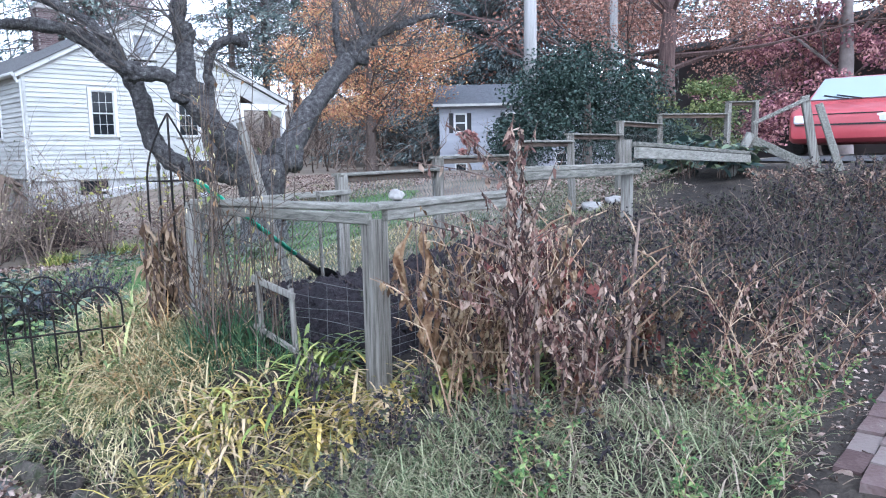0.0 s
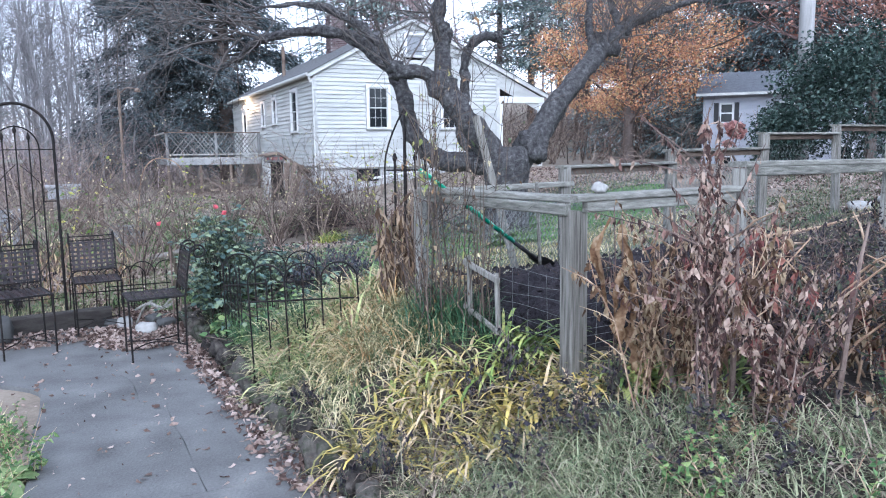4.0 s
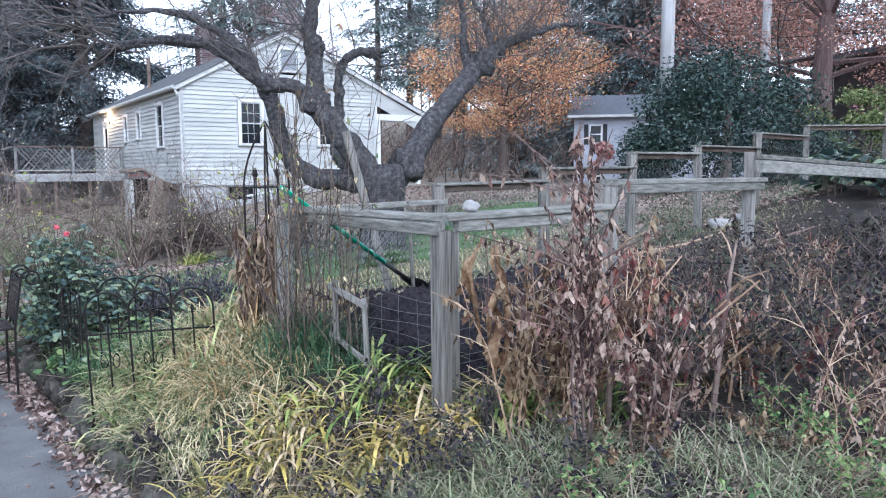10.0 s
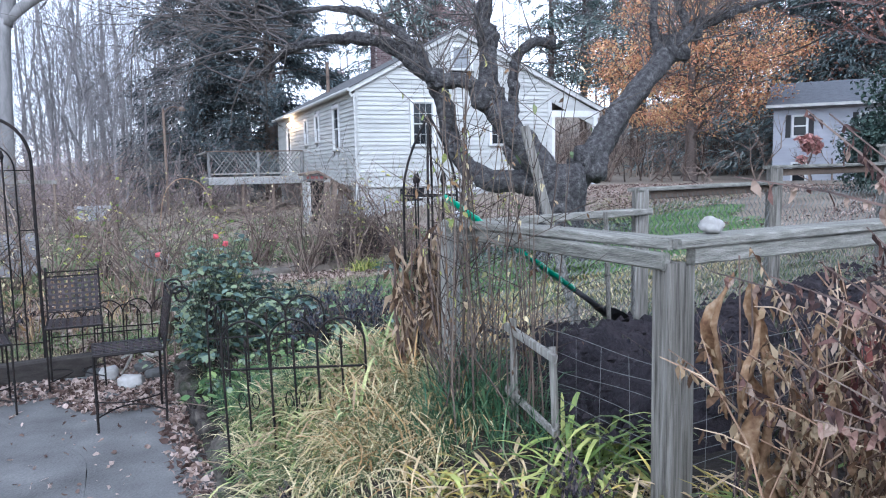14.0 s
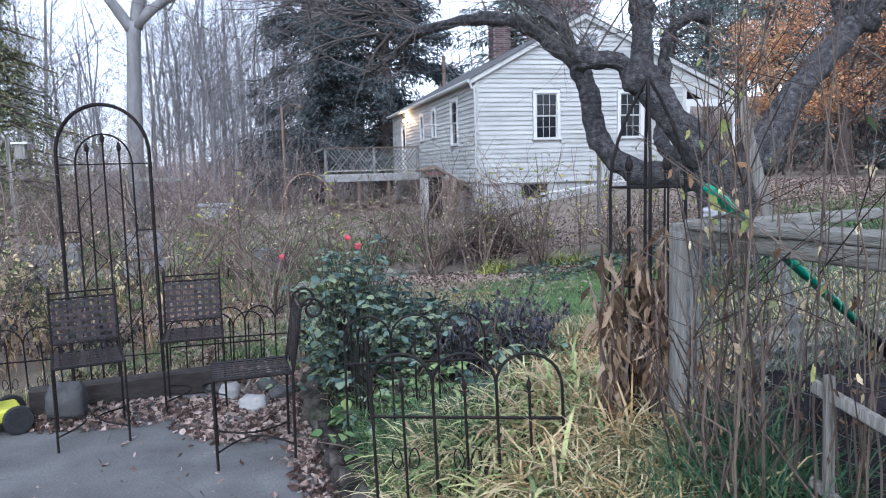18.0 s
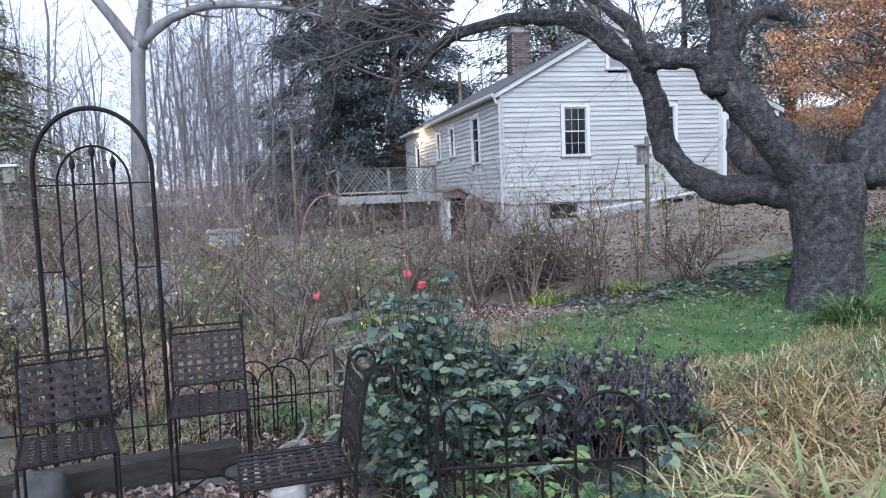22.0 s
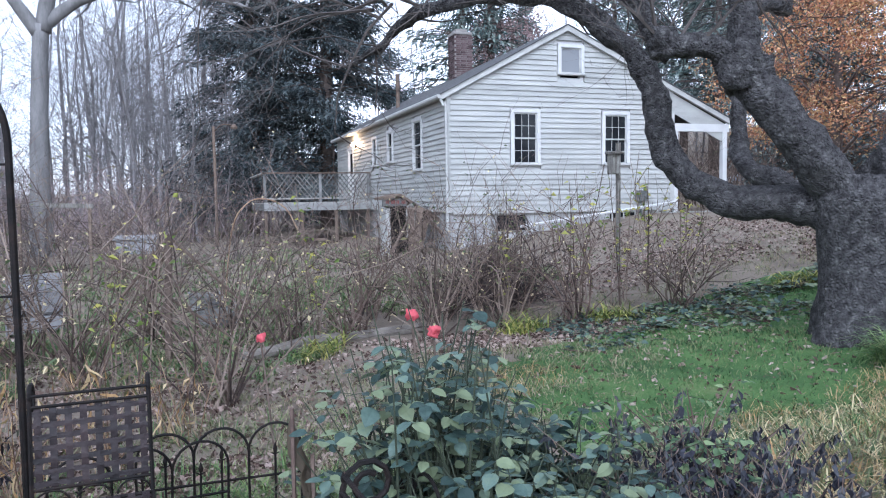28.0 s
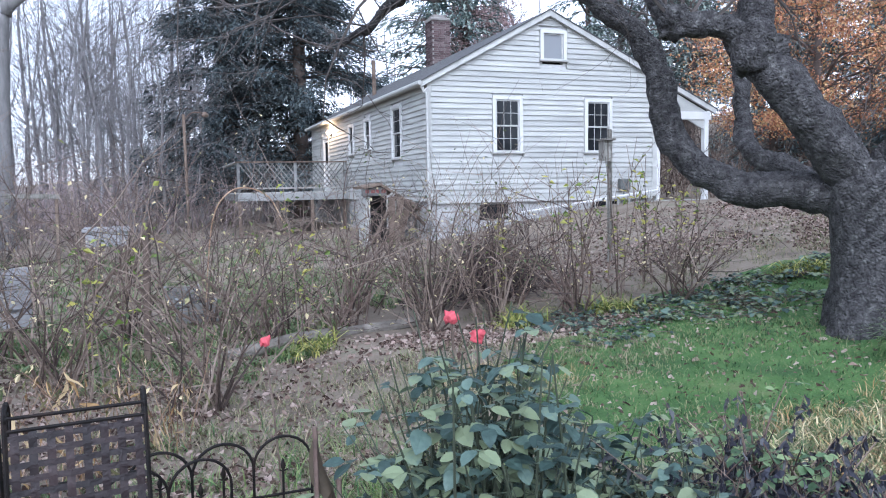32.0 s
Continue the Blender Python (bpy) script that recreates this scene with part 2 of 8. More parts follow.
def slab(y0, y1, f0, f1, seed):
    """A slab of the path between two heights of the plan and two shares of its width, with worn edges."""
    g = Geo()
    ny, nx_ = max(3, int((y1 - y0) / 0.12)), 7
    gap = 0.0015
    for j in range(ny + 1):
        y = y0 + gap + (y1 - y0 - 2 * gap) * j / ny
        l, r = path_left(y) + 0.05 * noise.noise((0, y * 1.3, 0)), kerb_x(y) + 0.02
        for i in range(nx_ + 1):
            f = f0 + (f1 - f0) * i / nx_
            x = l + (r - l) * f + gap * (1 if i == 0 else -1 if i == nx_ else 0)
            e = (i in (0, nx_)) or (j in (0, ny))
            g.v.append((x + (0.006 * noise.noise((y * 5, seed, 1)) if e else 0), y + (0.006 * noise.noise((x * 5, seed, 2)) if e else 0), -0.0015 * e + 0.004 * noise.noise((x * 1.1, y * 1.1, seed * 0.13))))
    w = nx_ + 1
    g.f = [(j * w + i, j * w + i + 1, (j + 1) * w + i + 1, (j + 1) * w + i) for j in range(ny) for i in range(nx_)]
    rim = list(range(w)) + [j * w + nx_ for j in range(1, ny + 1)] + [ny * w + i for i in range(nx_ - 1, -1, -1)] + [j * w for j in range(ny - 1, 0, -1)]
    o = len(g.v)
    g.v += [(g.v[k][0], g.v[k][1], -0.08) for k in rim]
    g.f += [(rim[k], o + k, o + (k + 1) % len(rim), rim[(k + 1) % len(rim)]) for k in range(len(rim))]
    return g


ys = [-30, -27.4, -24.9, -22.6, -20.9, -19.3, -17.75, -16.1, -14.75, -13.35]
for k in range(len(ys) - 1):
    cut = 0.5 + 0.09 * math.sin(k * 2.3)
    for f0, f1 in ((0.0, cut), (cut, 1.0)):
        part("slab", slab(ys[k], ys[k + 1], f0, f1, k * 2 + f0), M_CONC, path)

# kerb of rough stones along the path
M_KERB = material("mossy_stone", [(0.012, 0.01, 0.009), (0.036, 0.03, 0.025), (0.075, 0.066, 0.056), (0.026, 0.03, 0.016)], rough=0.95, scale=14, bump=1.0, bump_scale=38, objvar=0.5)
kerb = thing("kerb", "low mossy stone kerb beside the concrete path", "kerb", kind="structure")


def rock(sx, sy, sz, seed, rough_=0.22, sub=3):
    bm = bmesh.new()
    bmesh.ops.create_icosphere(bm, subdivisions=sub, radius=1.0)
    for v in bm.verts:
        q = v.co.copy()
        c = max(abs(q.x), abs(q.y), abs(q.z))
        q = q * (0.55 + 0.45 / c)
        k = 1 + rough_ * noise.noise(q * 1.3 + V3((seed * 3.1, 0, 0))) + rough_ * 0.5 * noise.noise(q * 3.1 + V3((0, seed * 2.3, 0)))
        v.co = V3((q.x * sx, q.y * sy, q.z * sz)) * k
    me = bpy.data.meshes.new("stone")
    bm.to_mesh(me)
    bm.free()
    me.polygons.foreach_set("use_smooth", [True] * len(me.polygons))
    return me


stones = []
for i in range(9):
    me = rock(0.07 + 0.008 * (i % 4), 0.12 + 0.035 * (i % 3), 0.085 + 0.01 * (i % 2), i, 0.6)
    me.materials.append(M_KERB)
    stones.append(me)
y = -13.5
while y > -25:
    part("kerb_stone", stones[R.randrange(9)], None, kerb, m=pose(kerb_x(y) + 0.06 + R.uniform(-0.025, 0.025), y, 0.06 + R.uniform(-0.03, 0.03), R.uniform(-12, 12), R.uniform(-12, 12), R.uniform(-14, 14) - 3))
    y -= 0.27 + R.uniform(-0.04, 0.05)

# damp dark soil of the flower bed, its colour deepened for shade between plants
M_BED = material("damp_soil_with_gap_shade", [(0.012, 0.01, 0.009), (0.028, 0.023, 0.019), (0.056, 0.046, 0.037)], rough=0.95, scale=5, bump=1.0, bump_scale=40)
g = Geo()
bxs, bys = 80, 90
for j in range(bys + 1):
    y = -21.5 + 7.4 * j / bys
    for i in range(bxs + 1):
        x = kerb_x(y) + 0.1 + (9.8 - 7.4 * ramp(-15.9, -14.6, y)) * i / bxs
        g.v.append((x, y, ground_z(x, y) + 0.016 + 0.012 * abs(noise.noise((x * 9, y * 9, 7)))))
g.f = [(j * (bxs + 1) + i, j * (bxs + 1) + i + 1, (j + 1) * (bxs + 1) + i + 1, (j + 1) * (bxs + 1) + i) for j in range(bys) for i in range(bxs)]
single("bed_soil", g, M_BED, "damp dark crumbly bed soil, darkened further for shade between plants", kind="structure", smooth=True)

# ---- white clapboard house ----
M_WHITE = material("white_clapboard_paint", [(0.255, 0.26, 0.244), (0.34, 0.344, 0.324), (0.39, 0.392, 0.368)], rough=0.6, scale=1.2, bump=0.12, bump_scale=30, objvar=0.3, stretch=(1, 1, 4))
M_AGED = material("aged_trim_paint", [(0.27, 0.275, 0.26), (0.37, 0.372, 0.35), (0.42, 0.42, 0.4)], rough=0.6, scale=3, bump=0.15, bump_scale=40)
M_TRIM = material("white_trim_paint", [(0.45, 0.455, 0.446), (0.54, 0.54, 0.531)], rough=0.5, scale=3, bump=0.1, bump_scale=40)
M_FND = material("whitewashed_foundation", [(0.13, 0.13, 0.13), (0.34, 0.34, 0.33), (0.44, 0.44, 0.425)], rough=0.9, scale=2.2, bump=0.5, bump_scale=18)
M_ROOF = material("asphalt_shingle", [(0.05, 0.05, 0.052), (0.11, 0.11, 0.11)], rough=0.95, scale=8, bump=0.4, bump_scale=90)
M_BRICK = material("old_brick", [(0.05, 0.034, 0.035), (0.09, 0.06, 0.06), (0.14, 0.11, 0.106)], rough=0.9, scale=9, bump=0.4, bump_scale=60, objvar=0.6)
M_MORTAR = material("mortar", [(0.18, 0.168, 0.156), (0.252, 0.24, 0.222)], rough=0.95, scale=12)
# near-black colour that stands for the lack of light behind openings
M_SHADEFILL = material("unlit_space_fill", [(0.012, 0.012, 0.013), (0.02, 0.02, 0.02)], rough=0.9, scale=2, bump=0)
M_WOODGREY = material("weathered_grey_wood", [(0.14, 0.14, 0.125), (0.26, 0.255, 0.235), (0.36, 0.355, 0.33)], rough=0.85, scale=3, bump=0.5, bump_scale=25, stretch=(6, 6, 0.5), objvar=0.25)
# damp brown wood; also the painted shade of the back fence fascia
M_WOODDARK = material("damp_wood_and_fascia_shade", [(0.05, 0.035, 0.028), (0.12, 0.09, 0.07), (0.17, 0.13, 0.1)], rough=0.85, scale=4, bump=0.4, bump_scale=30, objvar=0.3)


def glass_mat(name, tint=(0.012, 0.014, 0.016)):
    m = bpy.data.materials.new(name)
    m.use_nodes = True
    b = m.node_tree.nodes["Principled BSDF"]
    b.inputs["Base Color"].default_value = (*tint, 1)
    b.inputs["Roughness"].default_value = 0.06
    b.inputs["Specular IOR Level"].default_value = 0.2
    return m


M_GLASS = glass_mat("dark_window_glass")
# the attic pane's reflection is put into its lighter tint
M_ATTIC = glass_mat("glass_with_painted_reflection", (0.2, 0.21, 0.22))
HW, EAVE, APEX, BASE, LEN = 6.2, 4.14, 5.8, 1.33, 13.3
PORCH_X, PORCH_Z = 7.95, 3.62
house = thing("house", "small white clapboard house with gable end and porch", "house")

# masonry shell, set back behind the boards
walls = Geo()
walls.box(0.06, 0.06, -0.4, HW - 0.06, 0.26, BASE)
walls.box(0.06, 0.26, -0.4, 0.26, LEN, BASE)
walls.box(HW - 0.26, 0.26, -0.4, HW - 0.06, LEN, BASE)
walls.box(0.06, LEN, -0.4, HW - 0.06, LEN + 0.2, BASE)
part("foundation", walls, M_FND, house, "whitewashed masonry foundation")
GW = [(1.677, 2.293, 2.46, 3.68), (4.17, 4.80, 2.46, 3.68), (2.95, 3.5, 4.66, 5.28)]
SW = [(1.98, 2.66, 2.42, 3.68), (4.84, 5.33, 2.77, 3.62), (6.78, 7.25, 2.74, 3.6), (10.35, 11.2, 1.75, 3.5)]


def roof_z(x):
    return EAVE + (APEX - EAVE) * x / 3.1 if x <= 3.1 else APEX - (APEX - PORCH_Z) * (x - 3.1) / (PORCH_X - 3.1)


def roof_x(z):
    """Where the two roof slopes stand at a height."""
    if z <= EAVE:
        return 0.0, HW
    return (z - EAVE) * 3.1 / (APEX - EAVE), min(HW, 3.1 + (APEX - z) * (PORCH_X - 3.1) / (APEX - PORCH_Z))


wall_gable = new("wall_gable")
wall_gable.parent = house
wall_side = new("wall_side")
wall_side.parent = house
# sheathing behind the boards, in pieces round the openings
sheath = Geo()


def sheath_wall(put, holes, length, top):
    xs = sorted({0.0, length, *[h[0] for h in holes], *[h[1] for h in holes]})
    for a, b in zip(xs, xs[1:]):
        cuts = sorted((h[2], h[3]) for h in holes if h[0] < (a + b) / 2 < h[1])
        z = BASE
        for lo, hi in cuts:
            put(a, b, z, lo)
            z = hi
        put(a, b, z, top)


sheath_wall(lambda a, b, z0, z1: sheath.box(a, 0.03, z0, b, 0.12, z1), GW[:2], HW, EAVE)
sheath_wall(lambda a, b, z0, z1: sheath.box(0.03, max(a, 0.12), z0, 0.12, b, z1), SW, LEN, EAVE)
steps = 16
for i in range(steps):
    z0, z1 = EAVE + (APEX - EAVE) * i / steps, EAVE + (APEX - EAVE) * (i + 1) / steps
    a, b = roof_x(z1)
    if z1 < 4.62 or z0 > 5.3:
        sheath.box(a, 0.03, z0, b, 0.12, z1)
    else:
        if a < 2.95:
            sheath.box(a, 0.03, z0, 2.95, 0.12, z1)
        if b > 3.5:
            sheath.box(3.5, 0.03, z0, b, 0.12, z1)
sheath.box(HW - 0.1, 0.12, BASE, HW, LEN, EAVE).box(0.03, LEN, BASE, HW, LEN + 0.1, EAVE)
part("sheathing", sheath, M_TRIM, house)
# thin near-black sheets paint the unlit depth behind the windows
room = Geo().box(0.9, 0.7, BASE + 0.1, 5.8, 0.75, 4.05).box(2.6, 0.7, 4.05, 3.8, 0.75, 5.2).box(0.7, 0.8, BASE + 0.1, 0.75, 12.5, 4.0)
part("interior", room, M_SHADEFILL, house, "near-black panels painted in for unlit rooms behind the windows")

EXPO = 0.125


def board(l0, l1, r0, r1, z0, z1):
    """A clapboard from l to r (lower and upper ends), tapered in thickness, face towards -y."""
    g = Geo()
    b0, b1 = -0.034, -0.004
    g.add([(l0, b0, z0), (r0, b0, z0), (r1, b1, z1), (l1, b1, z1), (l0, 0.03, z0), (r0, 0.03, z0), (r1, 0.03, z1), (l1, 0.03, z1)],
          [(0, 1, 2, 3), (4, 7, 6, 5), (0, 4, 5, 1), (1, 5, 6, 2), (2, 6, 7, 3), (3, 7, 4, 0)])
    return g


def rows_of_boards(parent, length, top, holes, ends, turn):
    z = BASE
    while z < top - 0.02:
        z1 = min(z + EXPO + 0.012, top)
        (a0, b0), (a1, b1) = ends(z), ends(min(z1, top - 0.001))
        spans = [[a0, b0, a1, b1]]
        for h0, h1, lo, hi in holes:
            if z1 > lo - 0.1 and z < hi + 0.1:
                nxt = []
                for s in spans:
                    if s[0] < h0 - 0.1 < s[1]:
                        nxt += [[s[0], h0 - 0.1, s[2], h0 - 0.1], [h1 + 0.1, s[1], h1 + 0.1, s[3]]]
                    else:
                        nxt.append(s)
                spans = nxt
        for s in spans:
            if s[1] - s[0] > 0.05 and s[3] - s[2] > 0.005:
                j = R.uniform(-0.002, 0.002)
                ob = part("clapboard", board(s[0], s[2], s[1], s[3], z + j, z1 + j), M_WHITE, parent)
                ob.matrix_basis = turn
        z += EXPO


rows_of_boards(wall_gable, HW, APEX, GW, roof_x, Matrix.Identity(4))
# the long side: local +x runs along +y, face towards -x
SIDE = Matrix(((0, 1, 0, 0), (1, 0, 0, 0), (0, 0, 1, 0), (0, 0, 0, 1)))
rows_of_boards(wall_side, LEN, EAVE - 0.12, SW, lambda z: (0.0, LEN), SIDE)
for o in wall_side.children:
    o.data.flip_normals()


def window(parent, name, x0, x1, z0, z1, cols, rows_, turn, split=True, glass=None):
    """A sash window: trim, sill, sashes, muntins and panes; face towards -y."""
    w = new(name)
    w.parent = parent
    w.matrix_basis = turn
    f = Geo()
    t = 0.085
    f.box(x0 - t, -0.052, z0, x0, 0.05, z1 + t).box(x1, -0.052, z0, x1 + t, 0.05, z1 + t).box(x0, -0.052, z1, x1, 0.05, z1 + t)
    part("window_frame", f, M_TRIM, w)
    part("window_sill", Geo().box(x0 - t - 0.03, -0.085, z0 - 0.05, x1 + t + 0.03, 0.05, z0, c=0.008), M_AGED, w)
    zm = (z0 + z1) / 2
    sashes = [(z0, zm + 0.015, 0.0), (zm - 0.015, z1, -0.02)] if split else [(z0, z1, -0.01)]
    for a, b, d in sashes:
        s = Geo()
        e = 0.035
        s.box(x0, d, a, x0 + e, d + 0.03, b).box(x1 - e, d, a, x1, d + 0.03, b).box(x0 + e, d, a, x1 - e, d + 0.03, a + e).box(x0 + e, d, b - e, x1 - e, d + 0.03, b)
        for c in range(1, cols):
            x = x0 + e + (x1 - x0 - 2 * e) * c / cols
            s.box(x - 0.006, d + 0.004, a + e, x + 0.006, d + 0.026, b - e)
        for r in range(1, rows_):
            z = a + e + (b - a - 2 * e) * r / rows_
            s.box(x0 + e, d + 0.006, z - 0.006, x1 - e, d + 0.024, z + 0.006)
        part("sash", s, M_AGED, w)
        for c in range(cols):
            for r in range(rows_):
                xa, xb = x0 + e + (x1 - x0 - 2 * e) * c / cols, x0 + e + (x1 - x0 - 2 * e) * (c + 1) / cols
                za, zb = a + e + (b - a - 2 * e) * r / rows_, a + e + (b - a - 2 * e) * (r + 1) / rows_
                part("pane", Geo().box(xa, d + 0.014, za, xb, d + 0.018, zb), glass or M_GLASS, w)
    return w


I4 = Matrix.Identity(4)
window(house, "window_1", *GW[0], 3, 2, I4)
window(house, "window_2", *GW[1], 3, 2, I4)
window(house, "attic_window", *GW[2], 1, 1, I4, False, M_ATTIC)
for k in range(3):
    w = window(house, "side_window", *SW[k], 1, 2 if k == 0 else 1, SIDE)
    for o in w.children:
        o.data.flip_normals()
d = new("side_door", Geo().box(0.02, 10.4, 1.75, 0.07, 11.15, 3.48).mesh("side_door", M_TRIM))
d.parent = house
part("door_glass", Geo().box(0.012, 10.55, 2.6, 0.024, 11.0, 3.35), M_GLASS, d)
part("door_frame", Geo().box(-0.03, 10.3, 1.75, 0.05, 10.4, 3.58).box(-0.03, 11.15, 1.75, 0.05, 11.25, 3.58).box(-0.03, 10.4, 3.48, 0.05, 11.15, 3.58), M_TRIM, house)
# corner boards, water table, rake boards, gutter
tr = Geo().box(-0.03, -0.042, BASE - 0.02, 0.06, 0.0, EAVE - 0.05).box(-0.042, 0.0, BASE - 0.02, -0.0, 0.06, EAVE - 0.05)
part("corner_board", tr, M_AGED, house)
part("corner_board", Geo().box(HW - 0.1, -0.042, BASE - 0.02, HW + 0.03, 0.0, 4.0), M_AGED, house)
part("water_table", Geo().box(0.1, -0.04, BASE - 0.06, HW - 0.1, 0.03, BASE + 0.005), M_AGED, house)


def sloped(x0, z0, x1, z1, y0, y1, t):
    """A board along the gable from one point to the next, t deep downwards."""
    g = Geo()
    g.add([(x0, y0, z0 - t), (x1, y0, z1 - t), (x1, y0, z1), (x0, y0, z0), (x0, y1, z0 - t), (x1, y1, z1 - t), (x1, y1, z1), (x0, y1, z0)],
          [(0, 1, 2, 3), (5, 4, 7, 6), (4, 0, 3, 7), (1, 5, 6, 2), (3, 2, 6, 7), (4, 5, 1, 0)])
    return g


roof = new("roof", sloped(-0.2, EAVE - 0.08, 3.1, APEX + 0.03, -0.14, LEN + 0.15, 0.03).mesh("roof", M_ROOF))
roof.parent = house
part("roof_slope", sloped(3.1, APEX + 0.03, PORCH_X + 0.15, PORCH_Z - 0.03, -0.14, LEN + 0.15, 0.03), M_ROOF, house)
part("rake_board", sloped(-0.18, EAVE - 0.095, 3.1, APEX, -0.12, -0.035, 0.13), M_AGED, house)
part("rake_board", sloped(3.1, APEX, PORCH_X + 0.12, PORCH_Z - 0.045, -0.12, -0.035, 0.13), M_AGED, house)
part("gutter", Geo().box(-0.27, -0.1, EAVE - 0.19, -0.16, LEN + 0.1, EAVE - 0.09, c=0.03), M_AGED, house)
part("soffit", Geo().box(-0.16, -0.03, EAVE - 0.16, 0.0, LEN + 0.05, EAVE - 0.13), M_AGED, house)
part("downspout", Geo().tube(smooth_path([(-0.2, -0.05, EAVE - 0.15), (-0.12, -0.07, EAVE - 0.35), (-0.06, -0.09, EAVE - 0.5), (-0.06, -0.09, 0.9)], 3), 0.035, 8), M_AGED, house)
# basement windows
for x in (1.25, 4.35):
    b = part("basement_window", Geo().box(x, 0.045, 0.85, x + 0.75, 0.06, 1.22), M_GLASS, house)
    part("basement_window_frame", Geo().box(x - 0.05, 0.03, 0.8, x, 0.062, 1.27).box(x + 0.75, 0.03, 0.8, x + 0.8, 0.062, 1.27).box(x, 0.03, 1.22, x + 0.75, 0.062, 1.27), M_WOODGREY, house)
# porch
porch = new("porch")
porch.parent = house
part("porch_beam", Geo().box(HW, -0.05, 3.3, PORCH_X, 0.07, 3.5), M_TRIM, porch)
part("porch_gable_board", sloped(HW, 4.27, PORCH_X - 0.1, 3.5, -0.02, 0.02, 0.5), M_WHITE, porch)
part("porch_post", Geo().box(PORCH_X - 0.2, -0.05, 1.1, PORCH_X - 0.06, 0.09, 3.3, c=0.01), M_TRIM, porch)
part("porch_post", Geo().box(HW + 0.03, -0.04, 1.2, HW + 0.15, 0.08, 3.3, c=0.01), M_TRIM, porch)
part("porch_floor", Geo().box(HW, -0.1, 1.05, PORCH_X, 6.0, 1.2), M_WOODGREY, porch)
part("porch_back", Geo().box(HW, 6.0, 1.0, PORCH_X, 6.1, 3.6), M_WHITE, porch)
# chimney: courses of bricks on a mortar core
chim = new("chimney")
chim.parent = house
cx, cy, cw = 2.75, 6.5, 0.27
part("core", Geo().box(cx - cw + 0.012, cy - cw + 0.012, 5.0, cx + cw - 0.012, cy + cw - 0.012, 6.9), M_MORTAR, chim)
brick = Geo().box(-0.092, -0.05, 0.0, 0.092, 0.05, 0.056).mesh("brick", M_BRICK)
z, row = 5.35, 0
while z < 6.88:
    o = 0.1 if row % 2 else 0.0
    for k in range(3):
        part("brick", brick, None, chim, m=pose(cx - cw + 0.1 + 0.2 * k + o * 0.5, cy - cw + 0.045, z))
        part("brick", brick, None, chim, m=pose(cx - cw + 0.045, cy - cw + 0.1 + 0.2 * k + o * 0.5, z, 0, 0, 90))
        part("brick", brick, None, chim, m=pose(cx + cw - 0.045, cy - cw + 0.1 + 0.2 * k + o * 0.5, z, 0, 0, 90))
    z += 0.068
    row += 1
part("chimney_cap", Geo().box(cx - cw - 0.04, cy - cw - 0.04, 6.88, cx + cw + 0.04, cy + cw + 0.04, 6.97, c=0.02).box(cx - 0.2, cy - 0.2, 6.97, cx + 0.2, cy + 0.2, 7.08), M_MORTAR, chim)
part("vent_pipe", Geo().tube([(1.2, 8.5, 4.6), (1.2, 8.5, 5.95)], 0.07, 10), M_WOODDARK, house, "black vent pipe")
# wall lamp under the eaves
lamp_m = bpy.data.materials.new("lamp_glow")
lamp_m.use_nodes = True
lb = lamp_m.node_tree.nodes["Principled BSDF"]
lb.inputs["Emission Color"].default_value = (1.0, 0.72, 0.4, 1)
lb.inputs["Emission Strength"].default_value = 6
wl_ = thing("wall_lamp", "lit wall lamp under the house eaves", "lamp")
part("bracket", Geo().box(-0.06, 9.76, 3.5, 0.0, 9.84, 3.62, c=0.01), M_WOODDARK, wl_)
bm = bmesh.new()
bmesh.ops.create_icosphere(bm, subdivisions=2, radius=0.075)
bmesh.ops.translate(bm, verts=bm.verts, vec=(-0.13, 9.8, 3.62))
me = bpy.data.meshes.new("bulb")
bm.to_mesh(me)
bm.free()
me.materials.append(lamp_m)
part("bulb", me, None, wl_, "glowing warm bulb")
pl = bpy.data.lights.new("wall_lamp_light", "POINT")
pl.energy, pl.color, pl.shadow_soft_size = 26, (1.0, 0.62, 0.32), 0.08
new("wall_lamp_light", pl).location = (-0.3, 9.8, 3.72)

# ---- deck on the long side ----
M_LATT = material("dull_lattice_wood", [(0.07, 0.07, 0.068), (0.15, 0.15, 0.145), (0.24, 0.24, 0.23)], rough=0.9, scale=5, bump=0.4, bump_scale=25, objvar=0.5)
deck = thing("deck", "raised grey timber deck with a lattice railing", "deck")
DX0, DX1, DY0, DY1, DZ = -3.5, -0.05, 7.6, 12.2, 1.6
for i in range(26):
    x = DX0 + (DX1 - DX0) * i / 26
    part("deck_board", Geo().box(x, DY0, DZ - 0.04, x + 0.128, DY1, DZ), M_WOODGREY, deck)
part("joist", Geo().box(DX0, DY0 - 0.04, DZ - 0.26, DX1, DY0, DZ - 0.04), M_LATT, deck)
part("joist", Geo().box(DX0, DY0, DZ - 0.26, DX0 + 0.04, DY1, DZ - 0.04), M_LATT, deck)
for x in (DX0 + 0.05, -2.3, -1.2, DX1 - 0.1):
    part("post", Geo().box(x - 0.05, DY0 + 0.02, -0.3, x + 0.05, DY0 + 0.12, DZ - 0.26, c=0.008), M_WOODDARK, deck)
for x in (DX0, -1.75, DX1 - 0.1):
    part("rail_post", Geo().box(x, DY0, DZ, x + 0.09, DY0 + 0.09, DZ + 0.92, c=0.008), M_LATT, deck)
part("top_rail", Geo().box(DX0 - 0.04, DY0 - 0.03, DZ + 0.92, DX1, DY0 + 0.12, DZ + 0.96), M_WOODDARK, deck)
